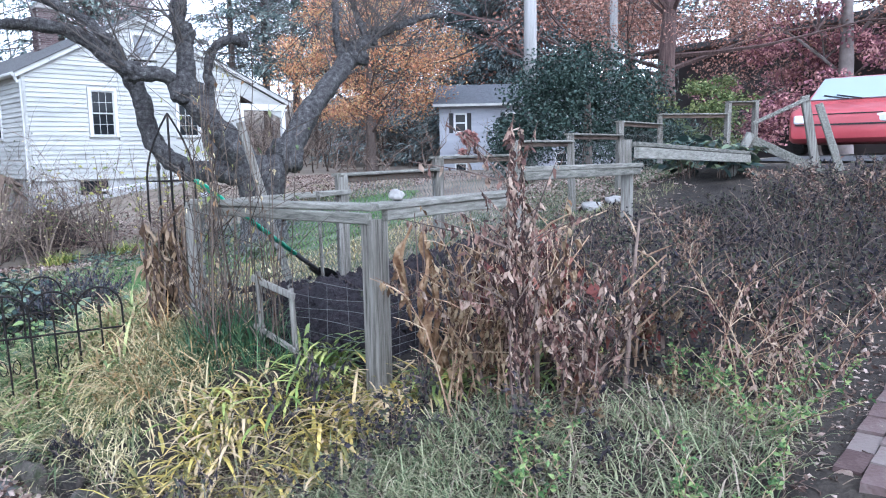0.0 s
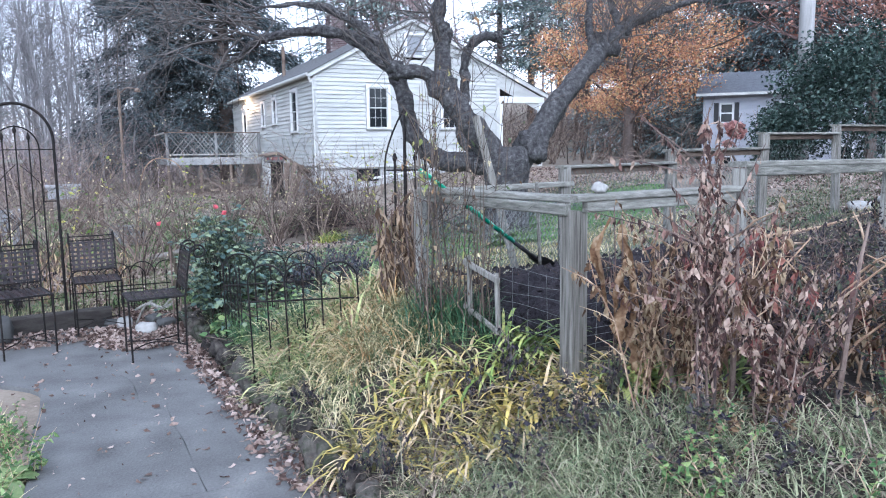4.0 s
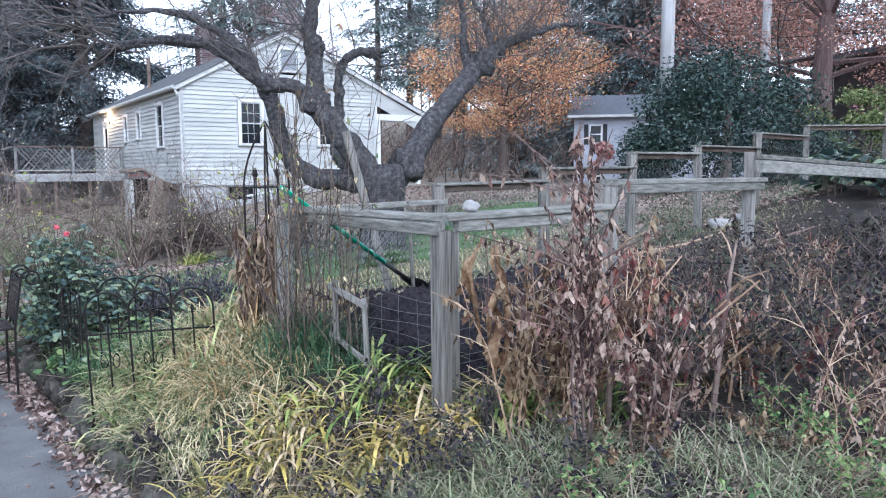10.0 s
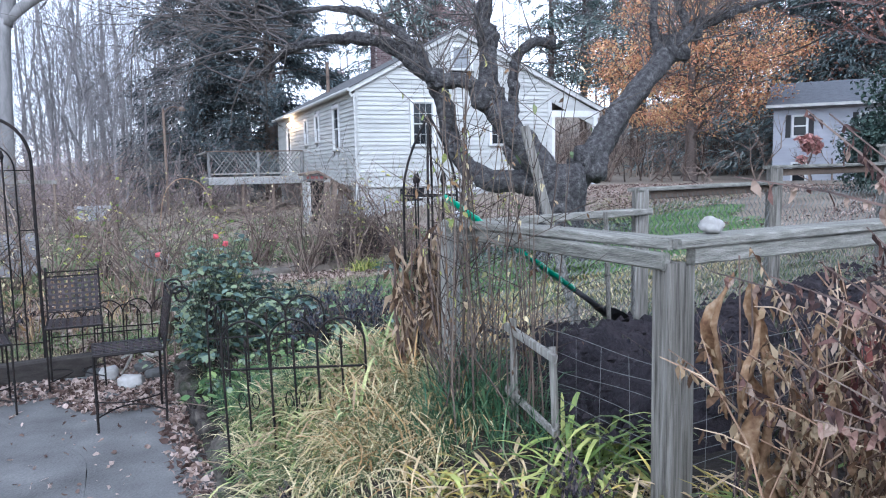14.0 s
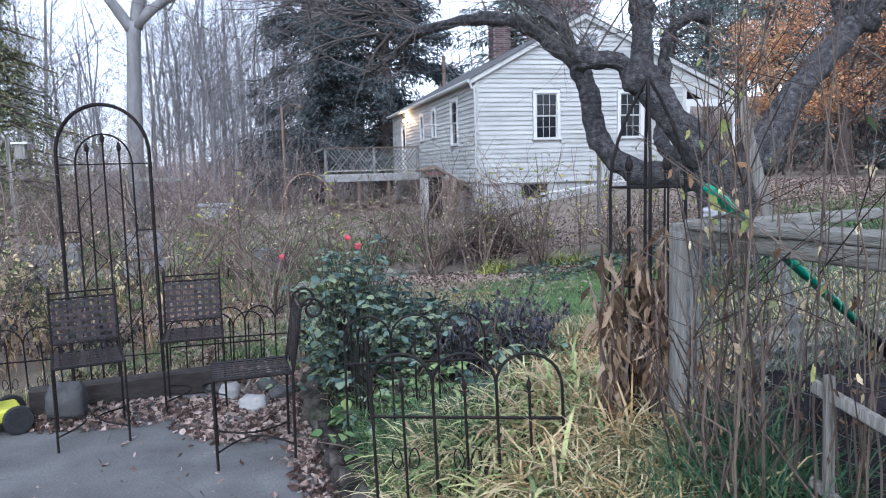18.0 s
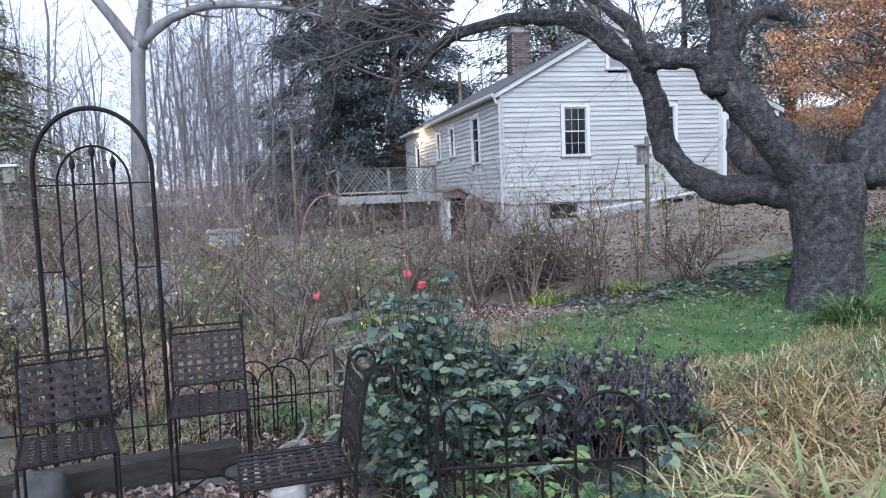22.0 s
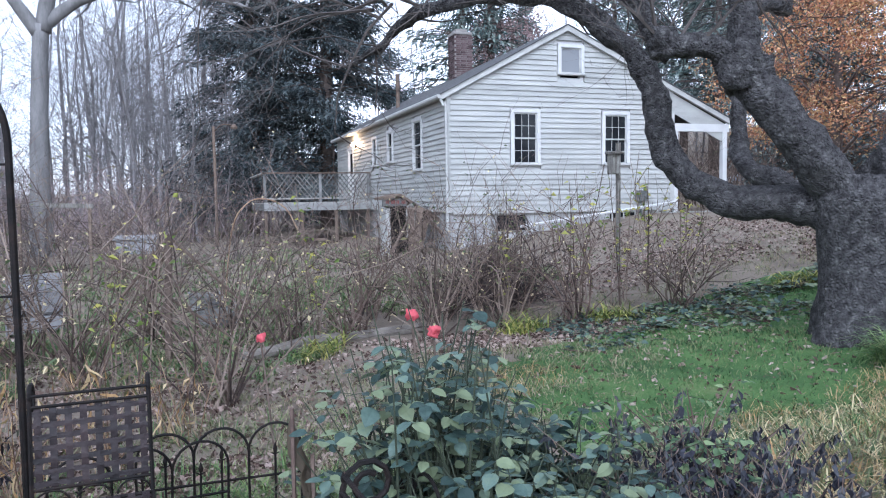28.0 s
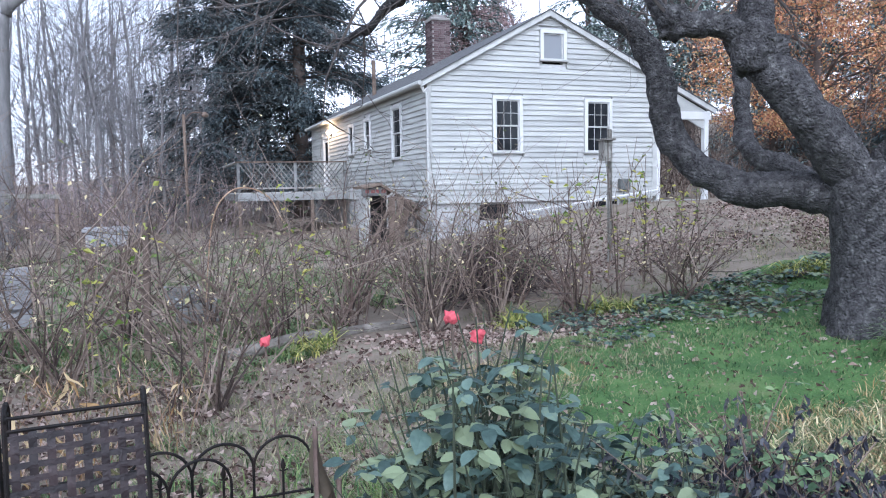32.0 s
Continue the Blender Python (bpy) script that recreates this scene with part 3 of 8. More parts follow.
part("bottom_rail", Geo().box(DX0, DY0 + 0.02, DZ + 0.1, DX1, DY0 + 0.07, DZ + 0.15), M_WOODGREY, deck)
part("side_rail", Geo().box(DX0 - 0.04, DY0, DZ + 0.92, DX0 + 0.1, DY1, DZ + 0.96), M_WOODGREY, deck)
n = 24
for i in range(n):
    x = DX0 + (DX1 - DX0) * (i + 0.5) / n
    for s in (-1, 1):
        a, b = x, x + s * 0.6
        if DX0 < b < DX1:
            part("lattice_slat", Geo().tube([(a, DY0 + 0.045 + s * 0.012, DZ + 0.15), (b, DY0 + 0.045 + s * 0.012, DZ + 0.9)], 0.015, 4), M_LATT, deck)
# under the deck: crossed braces and stacked firewood
for i in range(7):
    part("brace", Geo().box(DX0 + 0.1 + i * 0.48, DY0 + 0.02, 0.25 + 0.1 * (i % 2), DX0 + 0.5 + i * 0.48, DY0 + 0.06, 0.33 + 0.1 * (i % 2)), M_WOODDARK, deck)

# cellar entry beside the corner
bulk = thing("cellar_entry", "small weathered cellar entry with a pitched brown roof", "shed")
part("side_panel", Geo().box(-1.25, 1.0, 0.1, -1.15, 1.7, 1.45), M_AGED, bulk)
part("side_panel", Geo().box(-0.5, 1.0, 0.1, -0.4, 1.7, 1.3), M_WOODDARK, bulk)
# near-black sheet paints the shade inside the entry
part("dark_opening", Geo().box(-1.15, 1.5, 0.1, -0.5, 1.6, 1.55), M_SHADEFILL, bulk)
g = Geo()
g.add([(-0.8, 0.8, 0.7), (-0.42, 0.8, 0.7), (-0.42, 0.8, 1.42), (-0.58, 0.8, 1.62), (-0.8, 0.8, 1.45), (-0.8, 0.84, 0.7), (-0.42, 0.84, 0.7), (-0.42, 0.84, 1.42), (-0.58, 0.84, 1.62), (-0.8, 0.84, 1.45)], [(0, 1, 2, 3, 4), (9, 8, 7, 6, 5)] + [(k, (k + 1) % 5 + 0, (k + 1) % 5 + 5, k + 5) for k in range(5)])
part("pointed_board", g, M_WOODGREY, bulk, "pale pointed board")
part("brace", Geo().tube([(-0.55, 0.75, 1.5), (-1.3, 0.5, 0.35)], 0.04, 4), M_WOODDARK, bulk)
part("brace", Geo().tube([(-0.6, 0.75, 1.5), (0.25, 0.5, 0.55)], 0.04, 4), M_WOODDARK, bulk)
part("lintel", Geo().box(-1.35, 0.9, 1.48, -0.75, 1.0, 1.68), M_LATT, bulk)
M_FADED = material("faded_red_paint", [(0.12, 0.035, 0.035), (0.2, 0.07, 0.065)], rough=0.8, scale=20, bump=0.1)
for k, w in enumerate((0.08, 0.11, 0.07, 0.1)):
    part("faded_mark", Geo().box(-1.28 + 0.13 * k, 0.893, 1.54, -1.28 + 0.13 * k + w, 0.897, 1.62), M_FADED, bulk)
part("roof_board", Geo().box(0, -0.5, 0, 1.15, 0.5, 0.06, m=pose(-0.95, 1.3, 1.72, 0, 32, 0)), M_WOODDARK, bulk)
part("roof_board", Geo().box(-0.4, -0.5, 0, 0.02, 0.5, 0.06, m=pose(-0.95, 1.3, 1.72, 0, -12, 0)), M_WOODDARK, bulk)
for k in range(3):
    part("stair_board", Geo().box(-0.9 + 0.1 * k, 0.3 + 0.2 * k, 0.3, -0.75 + 0.1 * k, 0.36 + 0.2 * k, 1.45 - 0.1 * k, m=pose(0, 0, 0, 0, 8 * k, 0)), M_WOODDARK, bulk)

# ladder lying along the foundation
lad = thing("ladder", "grey wooden ladder lying against the foundation", "ladder")
for dz in (0.0, 0.34):
    part("stile", Geo().tube([(1.6, -0.55 + 0.25 * dz, 0.62 + dz), (6.1, -0.35 + 0.25 * dz, 1.2 + dz * 0.8)], 0.035, 6), M_TRIM if dz else M_WOODGREY, lad)
for i in range(13):
    x = 1.75 + i * 0.34
    z = 0.62 + (x - 1.6) * 0.13
    part("rung", Geo().tube([(x, -0.55 + (x - 1.6) * 0.044, z), (x + 0.04, -0.47 + (x - 1.6) * 0.044, z + 0.32)], 0.018, 5), M_WOODGREY, lad)

# ---- garden fence enclosure ----
RAIL_TONES = [(0.05, 0.05, 0.041), (0.13, 0.127, 0.108), (0.21, 0.204, 0.176), (0.31, 0.3, 0.27)]
M_RAIL = material("lichen_grey_rail", RAIL_TONES, rough=0.85, scale=2.5, bump=0.7, bump_scale=14, stretch=(0.9, 22, 22), objvar=0.2)
M_RAILY = material("lichen_grey_cross_rail", RAIL_TONES, rough=0.85, scale=2.5, bump=0.7, bump_scale=14, stretch=(22, 0.9, 22), objvar=0.2)
M_POST = material("split_grey_post", [(0.05, 0.046, 0.038), (0.15, 0.14, 0.12), (0.24, 0.23, 0.205), (0.33, 0.32, 0.29)], rough=0.88, scale=3, bump=0.8, bump_scale=14, stretch=(24, 24, 0.9), objvar=0.2)
M_WIRE = material("galvanised_wire", [(0.096, 0.102, 0.096), (0.18, 0.186, 0.18)], rough=0.55, scale=20, bump=0, metal=0.6)
M_IRON = material("rusty_black_iron", [(0.004, 0.004, 0.004), (0.01, 0.0085, 0.008), (0.024, 0.015, 0.012)], rough=0.65, scale=14, bump=0.2, bump_scale=120, spec=0.16)
M_SOIL = material("dark_compost", [(0.005, 0.0042, 0.006), (0.015, 0.012, 0.015), (0.028, 0.022, 0.024)], rough=0.95, scale=7, bump=1.0, bump_scale=45)
fence = thing("garden_fence", "weathered grey timber garden fence with wire netting, partly collapsed", "fence")


def board_between(a, b, w, h, drop=0.0, c=0.006):
    """A plank from a to b; w across, h high, its top at the given height less drop."""
    a, b = V3(a), V3(b)
    d = b - a
    rz = math.atan2(d.y, d.x)
    ry = -math.atan2(d.z, math.hypot(d.x, d.y))
    m = Matrix.Translation(a) @ Euler((0, ry, rz)).to_matrix().to_4x4()
    return Geo().box(0, -w / 2, -h - drop, d.length, w / 2, -drop, m=m, c=c)


def leaning(base, top, w, d_, turn=0.0):
    """A square post from base to top."""
    base, top = V3(base), V3(top)
    q = (top - base).to_track_quat("Z", "X").to_matrix().to_4x4()
    m = Matrix.Translation(base) @ q @ Euler((0, 0, turn)).to_matrix().to_4x4()
    return Geo().box(-w / 2, -d_ / 2, 0, w / 2, d_ / 2, (top - base).length, m=m, c=0.008)


def netting(a, b, top, bottom, cell=0.055, r=0.0016):
    """Twisted hexagonal wire netting between two posts."""
    g = Geo()
    a, b = V3(a), V3(b)
    d = V3((b.x - a.x, b.y - a.y, 0))
    n = max(2, int(d.length / cell))
    for i in range(n + 1):
        pts, side, z = [], 1, bottom
        while z < top:
            s = (i + 0.25 * side) / n
            p = V3((a.x, a.y, 0)) + d * s
            pts.append(V3((p.x, p.y, z)))
            z += cell * 0.28
            pts.append(V3((p.x, p.y, z)))
            z += cell * 0.42
            side = -side
        g.tube(pts, r, 3, cap=False)
    return g


def field_wire(a, b, top, bottom, rows_=11, cols=20, r=0.0015):
    g = Geo()
    a, b = V3(a), V3(b)
    for i in range(rows_):
        z = bottom + (top - bottom) * (i / (rows_ - 1)) ** 1.25
        pts = [V3((a.x + (b.x - a.x) * s, a.y + (b.y - a.y) * s, z + 0.012 * math.sin(9 * s + i * 1.7))) for s in [k / 14 for k in range(15)]]
        g.tube(pts, r, 3, cap=False)
    for k in range(cols + 1):
        s = k / cols
        x, y = a.x + (b.x - a.x) * s, a.y + (b.y - a.y) * s
        g.tube([(x, y, bottom), (x + 0.01 * math.sin(k * 2.1), y, (top + bottom) / 2), (x, y, top)], r * 0.8, 3, cap=False)
    return g


A1, A2, A3 = V3((-3.828, -18.36, 1.5)), V3((-0.45, -17.85, 1.63)), V3((-4.07, -16.84, 1.48))
# near corner post of two timbers
g0 = ground_z(A1.x, A1.y)
part("post", leaning((A1.x - 0.028, A1.y + 0.0, g0 - 0.3), (A1.x - 0.032, A1.y, 1.415), 0.085, 0.085, 0.2), M_POST, fence)
part("post", leaning((A1.x + 0.05, A1.y + 0.03, g0 - 0.3), (A1.x + 0.04, A1.y + 0.03, 1.4), 0.06, 0.085, 0.2), M_POST, fence)
part("rail", board_between((A1.x - 0.07, A1.y - 0.03, 1.45), A3 + V3((-0.02, -0.1, -0.02)), 0.04, 0.058, 0.0), M_RAILY, fence)
part("rail_cap", board_between((A1.x + 0.02, A1.y, 1.49), A3 + V3((0, -0.12, 0.015)), 0.14, 0.034, 0.0), M_RAILY, fence)
part("rail", board_between((A1.x + 0.05, A1.y - 0.01, 1.46), (-2.5, -18.17, 1.455), 0.04, 0.058, 0.0), M_RAIL, fence)
part("rail_cap", board_between((A1.x - 0.03, A1.y + 0.02, 1.495), (-2.42, -18.13, 1.495), 0.14, 0.034, 0.0), M_RAIL, fence)
part("post", leaning((-2.38, -18.1, 0.25), (-2.36, -18.09, 1.6), 0.09, 0.09, 0.15), M_POST, fence)
part("rail", board_between((-2.36, -18.16, 1.61), A2 + V3((0.06, -0.04, -0.035)), 0.04, 0.058, 0.0), M_RAIL, fence)
part("rail_cap", board_between((-2.4, -18.1, 1.646), A2 + V3((0.08, 0, 0.005)), 0.14, 0.036, 0.0), M_RAIL, fence)
part("post", leaning((A3.x + 0.03, A3.y + 0.02, 0.2), (A3.x + 0.02, A3.y, 1.44), 0.1, 0.1, 0.1), M_POST, fence)
part("post", leaning((A2.x - 0.05, A2.y + 0.02, 0.3), (A2.x - 0.01, A2.y + 0.03, 1.59), 0.1, 0.09, 0.1), M_POST, fence)
part("post", leaning((A2.x + 0.03, A2.y + 0.06, 0.3), (A2.x + 0.01, A2.y + 0.05, 1.84), 0.07, 0.08, 0.1), M_POST, fence)
part("rail", board_between((A2.x, A2.y, 1.82), (3.45, -17.25, 1.71), 0.13, 0.04), M_RAIL, fence)
part("rail", board_between((A2.x, A2.y - 0.05, 1.775), (3.45, -17.3, 1.665), 0.04, 0.1), M_RAIL, fence)
# collapsed stretch
part("post", leaning((3.36, -16.7, 0.55), (3.72, -17.2, 1.95), 0.1, 0.1), M_POST, fence)
part("rail", board_between((3.72, -17.22, 1.93), (4.03, -18.07, 1.46), 0.05, 0.12), M_RAIL, fence)
part("rail", board_between((3.7, -17.23, 2.1), (3.93, -17.84, 2.4), 0.08, 0.05), M_RAIL, fence)
part("post", leaning((4.05, -17.98, 1.2), (3.93, -17.79, 2.41), 0.1, 0.09), M_POST, fence)
part("post", leaning((4.1, -18.24, 1.35), (3.98, -17.95, 2.3), 0.09, 0.09), M_RAIL, fence)
# back row, stepping up the slope
BACK = [(-2.65, -16.56, 1.6), (-1.29, -16.29, 1.72), (0.23, -15.99, 1.88), (1.75, -15.68, 1.98), (3.55, -15.32, 2.19), (5.45, -14.94, 2.36), (6.61, -15.62, 2.57), (7.1, -15.9, 2.6)]
part("rail", board_between((A3.x, A3.y, 1.47), (-2.6, -16.56, 1.48), 0.1, 0.04), M_RAIL, fence)
for i, (x, y, z) in enumerate(BACK):
    lean = 0.1 if i in (3, 5) else 0.02
    part("post", leaning((x + lean, y + 0.03, ground_z(x, y) - 0.2), (x, y, z), 0.09, 0.09, 0.2), M_POST, fence)
    if i + 1 < len(BACK):
        nx_, ny, nz = BACK[i + 1]
        zz = z - 0.005
        part("rail_cap", board_between((x - 0.05, y, zz + 0.012), (nx_ + 0.02, ny, zz + 0.02), 0.11, 0.024), M_RAIL, fence)
        # darker wood than the cap paints the shade beneath it
        part("rail", board_between((x, y + 0.03, zz - 0.015), (nx_, ny + 0.03, zz - 0.007), 0.03, 0.05), M_WOODDARK, fence)
        part("netting", netting((x, y, 0), (nx_, ny, 0), zz - 0.1, ground_z(x, y), 0.075, 0.002), M_WIRE, fence)
part("netting", netting(A3, (-2.65, -16.56, 0), 1.43, 0.5, 0.045, 0.003), M_WIRE, fence)
part("netting", netting(A3 + V3((0.05, 0, 0)), (-2.6, -16.5, 0), 1.43, 0.5, 0.04, 0.0026), M_WIRE, fence)
part("wire_mesh", field_wire(A1, A2, 1.08, 0.5, 12, 22), M_WIRE, fence)
part("wire_mesh", field_wire(A1 + V3((-0.03, 0.05, 0)), A3, 1.05, 0.45, 11, 10), M_WIRE, fence)
part("netting", netting((-2.65, -16.56, 0), (0.23, -15.99, 0), 1.55, 0.6, 0.05, 0.0028), M_WIRE, fence)
part("netting", netting((-4.04, -17.3, 0), A3, 1.4, 0.45, 0.045, 0.0026), M_WIRE, fence)

# dug compost inside the fence
g = Geo()
nxs, nys = 150, 64
for j in range(nys + 1):
    for i in range(nxs + 1):
        u, v = i / nxs, j / nys
        x = -3.98 + u * 3.5
        y = -18.25 + u * 0.5 + v * (1.45 + 0.2 * u)
        e = min(1, 6 * u, 6 * (1 - u), 5 * v, 6 * (1 - v))
        z = ground_z(x, y) - 0.05 + 0.2 * ramp(0, 1, e) + 0.14 * ramp(0.3, 0.9, v) * e + 0.06 * noise.noise((x * 3, y * 3, 0)) + 0.035 * noise.noise((x * 11, y * 11, 0)) + 0.022 * noise.noise((x * 31, y * 31, 4))
        g.v.append((x, y, z))
g.f = [(j * (nxs + 1) + i, j * (nxs + 1) + i + 1, (j + 1) * (nxs + 1) + i + 1, (j + 1) * (nxs + 1) + i) for j in range(nys) for i in range(nxs)]
for k in range(1100):
    u, v = R.random(), R.random()
    x, y = -3.9 + u * 3.3, -18.1 + u * 0.5 + v * 1.3
    s = R.uniform(0.01, 0.04)
    z = ground_z(x, y) + 0.14 + 0.14 * ramp(0.3, 0.9, v)
    g.add([(x - s, y, z), (x, y - s, z + s * 0.3), (x + s, y, z), (x, y + s, z), (x + s * 0.2, y, z + s)], [(0, 1, 4), (1, 2, 4), (2, 3, 4), (3, 0, 4)])
single("compost_heap", g, M_SOIL, "dark crumbly compost bed inside the garden fence", "soil", kind="stuff")

# white stone resting on the rail
M_PALE = material("pale_stone", [(0.16, 0.156, 0.144), (0.272, 0.264, 0.248), (0.344, 0.336, 0.32)], rough=0.85, scale=8, bump=0.4, bump_scale=40)
me = rock(0.042, 0.032, 0.03, 31)
me.materials.append(M_PALE)
ob = new("stone", me)
ob.matrix_basis = pose(-3.63, -18.3, 1.525, 8, 10, 20)
tagged(ob, "pale rounded stone resting on the fence rail", "stone")
M_CLOTH = material("pale_cloth", [(0.3, 0.31, 0.33), (0.46, 0.47, 0.48)], rough=0.8, scale=9, bump=0.2)
me = rock(0.034, 0.028, 0.015, 44, 0.5)
me.materials.append(M_CLOTH)
ob = new("rag", me)
ob.matrix_basis = pose(-4.05, -17.02, 1.52)
tagged(ob, "crumpled white rag lying on the fence rail", "rag")

# shovel with a green wrapped handle
M_GREEN = material("green_plastic", [(0.0, 0.14, 0.075), (0.0, 0.24, 0.13), (0.01, 0.3, 0.18)], rough=0.4, scale=10, bump=0.1, spec=0.5)
M_BLACK = material("black_rubber", [(0.01, 0.01, 0.011), (0.025, 0.025, 0.026)], rough=0.6, scale=20, bump=0.1)
sh = thing("shovel", "long green-handled shovel leaning on the compost and rail", "shovel")
S0, S1 = V3((-2.86, -16.63, 0.8)), V3((-4.42, -17.36, 1.72))
dS = (S1 - S0)
part("handle", Geo().tube([S0 + dS * 0.27, S0 + dS * 0.87, S0 + dS * 0.89], [0.016, 0.016, 0.012], 10), M_GREEN, sh, "glossy green handle", True)
part("grip", Geo().tube([S0 + dS * 0.1, S0 + dS * 0.28], 0.017, 10), M_BLACK, sh, "black lower shaft", True)
g = Geo()
q = dS.to_track_quat("Z", "Y").to_matrix().to_4x4()
m = Matrix.Translation(S0 + dS * 0.1) @ q
rows_ = [(-0.3, 0.01), (-0.27, 0.07), (-0.18, 0.1), (-0.06, 0.105), (0.0, 0.08), (0.02, 0.02)]
for z, w in rows_:
    for k in range(5):
        f = k / 4 * 2 - 1
        g.v.append(m @ V3((f * w, 0.03 * f * f - 0.01, z)))
for z, w in rows_:
    for k in range(5):
        f = k / 4 * 2 - 1
        g.v.append(m @ V3((f * w, 0.03 * f * f - 0.013, z)))
for o in (0, 30):
    for i in range(5):
        for k in range(4):
            a = o + i * 5 + k
            g.f.append((a, a + 1, a + 6, a + 5))
part("blade", g, M_BLACK, sh, "dark soiled steel blade", True)
spiral = []
for i in range(120):
    f = i / 119
    a = f * 46
    c = S0 + dS * (0.29 + 0.56 * f)
    spiral.append(c + q.to_3x3() @ V3((math.cos(a), math.sin(a), 0)) * 0.016)
part("tape", Geo().tube(spiral, 0.003, 4), material("light_green_tape", [(0.15, 0.4, 0.3), (0.25, 0.5, 0.4)], rough=0.4), sh, "spiral of light tape")

# small wooden frame leaning by the gap in the wire
gate = thing("small_gate", "little grey wooden lattice gate leaning on the fence", "gate")
GA, GB = V3((-4.07, -17.62, 0.42)), V3((-4.0, -17.86, 0.42))
part("upright", leaning(GA, GA + V3((0, 0.02, 0.68)), 0.03, 0.03), M_POST, gate)
part("upright", leaning(GB, GB + V3((-0.01, 0.03, 0.6)), 0.03, 0.03), M_POST, gate)
part("crossbar", board_between(GA + V3((-0.01, 0.06, 0.66)), GB + V3((-0.02, -0.02, 0.58)), 0.02, 0.04), M_POST, gate)
part("crossbar", board_between(GA + V3((-0.01, 0.06, 0.38)), GB + V3((-0.02, -0.02, 0.27)), 0.02, 0.035), M_POST, gate)

# leaning grey stake and thin canes beyond the rail
single("stake", leaning((-2.5, -15.6, 0.5), (-2.9, -15.5, 2.05), 0.07, 0.03), M_POST, "grey split wooden stake leaning beside the fence", "stake")
single("garden_cane", Geo().tube([(-3.0, -16.75, 0.7), (-3.2, -17.0, 1.5)], 0.013, 6), M_POST, "thin grey cane stuck in the compost", "cane")

# ---- iron obelisk trellis ----
def finial(g, p, s=1.0, n=8):
    prof = [(0, 0.006), (0.012, 0.012), (0.02, 0.006), (0.035, 0.016), (0.06, 0.02), (0.085, 0.012), (0.115, 0.001)]
    g.tube([V3(p) + V3((0, 0, z * s)) for z, r in prof], [r * s for z, r in prof], n)


ob_ = thing("obelisk", "tall black iron obelisk plant support with pointed top", "trellis")
OC, ow = V3((-4.04, -16.54, 0)), 0.105
OB = ground_z(OC.x, OC.y)
cn = [V3((sx * ow, sy * ow, 0)) for sx, sy in ((-1, -1), (1, -1), (1, 1), (-1, 1))]
turn = Euler((0, 0, 0.35)).to_matrix()
cn = [turn @ c for c in cn]
for c in cn:
    p = OC + c
    top = [V3((p.x, p.y, OB - 0.1)), V3((p.x, p.y, 1.62))] + [OC + c * (1 - f ** 1.7) + V3((0, 0, 1.62 + 0.42 * f)) for f in (0.2, 0.4, 0.6, 0.8, 1.0)]
    part("upright", Geo().tube(top, 0.0068, 6), M_IRON, ob_)
for z in (0.75, 1.2, 1.6):
    for i in range(4):
        a, b = OC + cn[i] + V3((0, 0, z)), OC + cn[(i + 1) % 4] + V3((0, 0, z))
        part("crossbar", Geo().tube([a, b], 0.005, 5), M_IRON, ob_)
for i in range(4):
    mid = OC + (cn[i] + cn[(i + 1) % 4]) / 2
    g = Geo().tube([(mid.x, mid.y, OB), (mid.x, mid.y, 1.66)], 0.005, 5)
    finial(g, (mid.x, mid.y, 1.65), 0.7, 6)
    part("spike", g, M_IRON, ob_)

# ---- arched iron trellis behind the chairs ----
def arch_path(x0, x1, y, z0, zs, n=14):
    r = (x1 - x0) / 2
    c = (x0 + x1) / 2
    return [(x0, y, z0), (x0, y, (z0 + zs) / 2)] + [(c - r * math.cos(math.pi * k / n), y, zs + r * 1.12 * math.sin(math.pi * k / n)) for k in range(n + 1)] + [(x1, y, (z0 + zs) / 2), (x1, y, z0)]


tre = thing("arch_trellis", "tall arched black iron garden trellis with spear finials", "trellis")
TX0, TX1, TY = -7.1, -6.43, -13.08
part("outer_arch", Geo().tube(arch_path(TX0, TX1, TY, -0.1, 1.88, 20), 0.0145, 8), M_IRON, tre)
part("inner_arch", Geo().tube(arch_path(TX0 + 0.13, TX1 - 0.13, TY, 0.0, 1.8, 16), 0.0075, 6), M_IRON, tre)
for z in (0.28, 1.28, 1.8):
    if z == 1.28:
        part("crossbar", Geo().tube([(TX0, TY, z), (TX0 + 0.13, TY, z)], 0.005, 5), M_IRON, tre)
        part("crossbar", Geo().tube([(TX1 - 0.13, TY, z), (TX1, TY, z)], 0.005, 5), M_IRON, tre)
    else:
        part("crossbar", Geo().tube([(TX0, TY, z), (TX1, TY, z)], 0.005, 5), M_IRON, tre)
for k, zt in ((-1, 1.87), (0, 1.94), (1, 1.87)):
    x = (TX0 + TX1) / 2 + k * 0.115
    g = Geo().tube([(x, TY, 0.0), (x, TY, zt)], 0.0075, 5)
    finial(g, (x, TY, zt), 0.95)
    part("spear", g, M_IRON, tre)
for s in (-1, 1):
    c = (TX0 + TX1) / 2
    for zc in (0.75, 1.35):
        pts = [(c + s * (0.02 + 0.2 * math.sin(math.pi * k / 10)), TY, zc - 0.3 + 0.06 * k) for k in range(11)]
        part("curve", Geo().tube(pts, 0.0035, 4), M_IRON, tre)

# ---- iron lattice chairs ----
M_STRAP = material("rusted_strap_iron", [(0.006, 0.004, 0.0045), (0.014, 0.0085, 0.009), (0.032, 0.02, 0.02)], rough=0.5, scale=9, bump=0.25, bump_scale=90, objvar=0.5, spec=0.32)


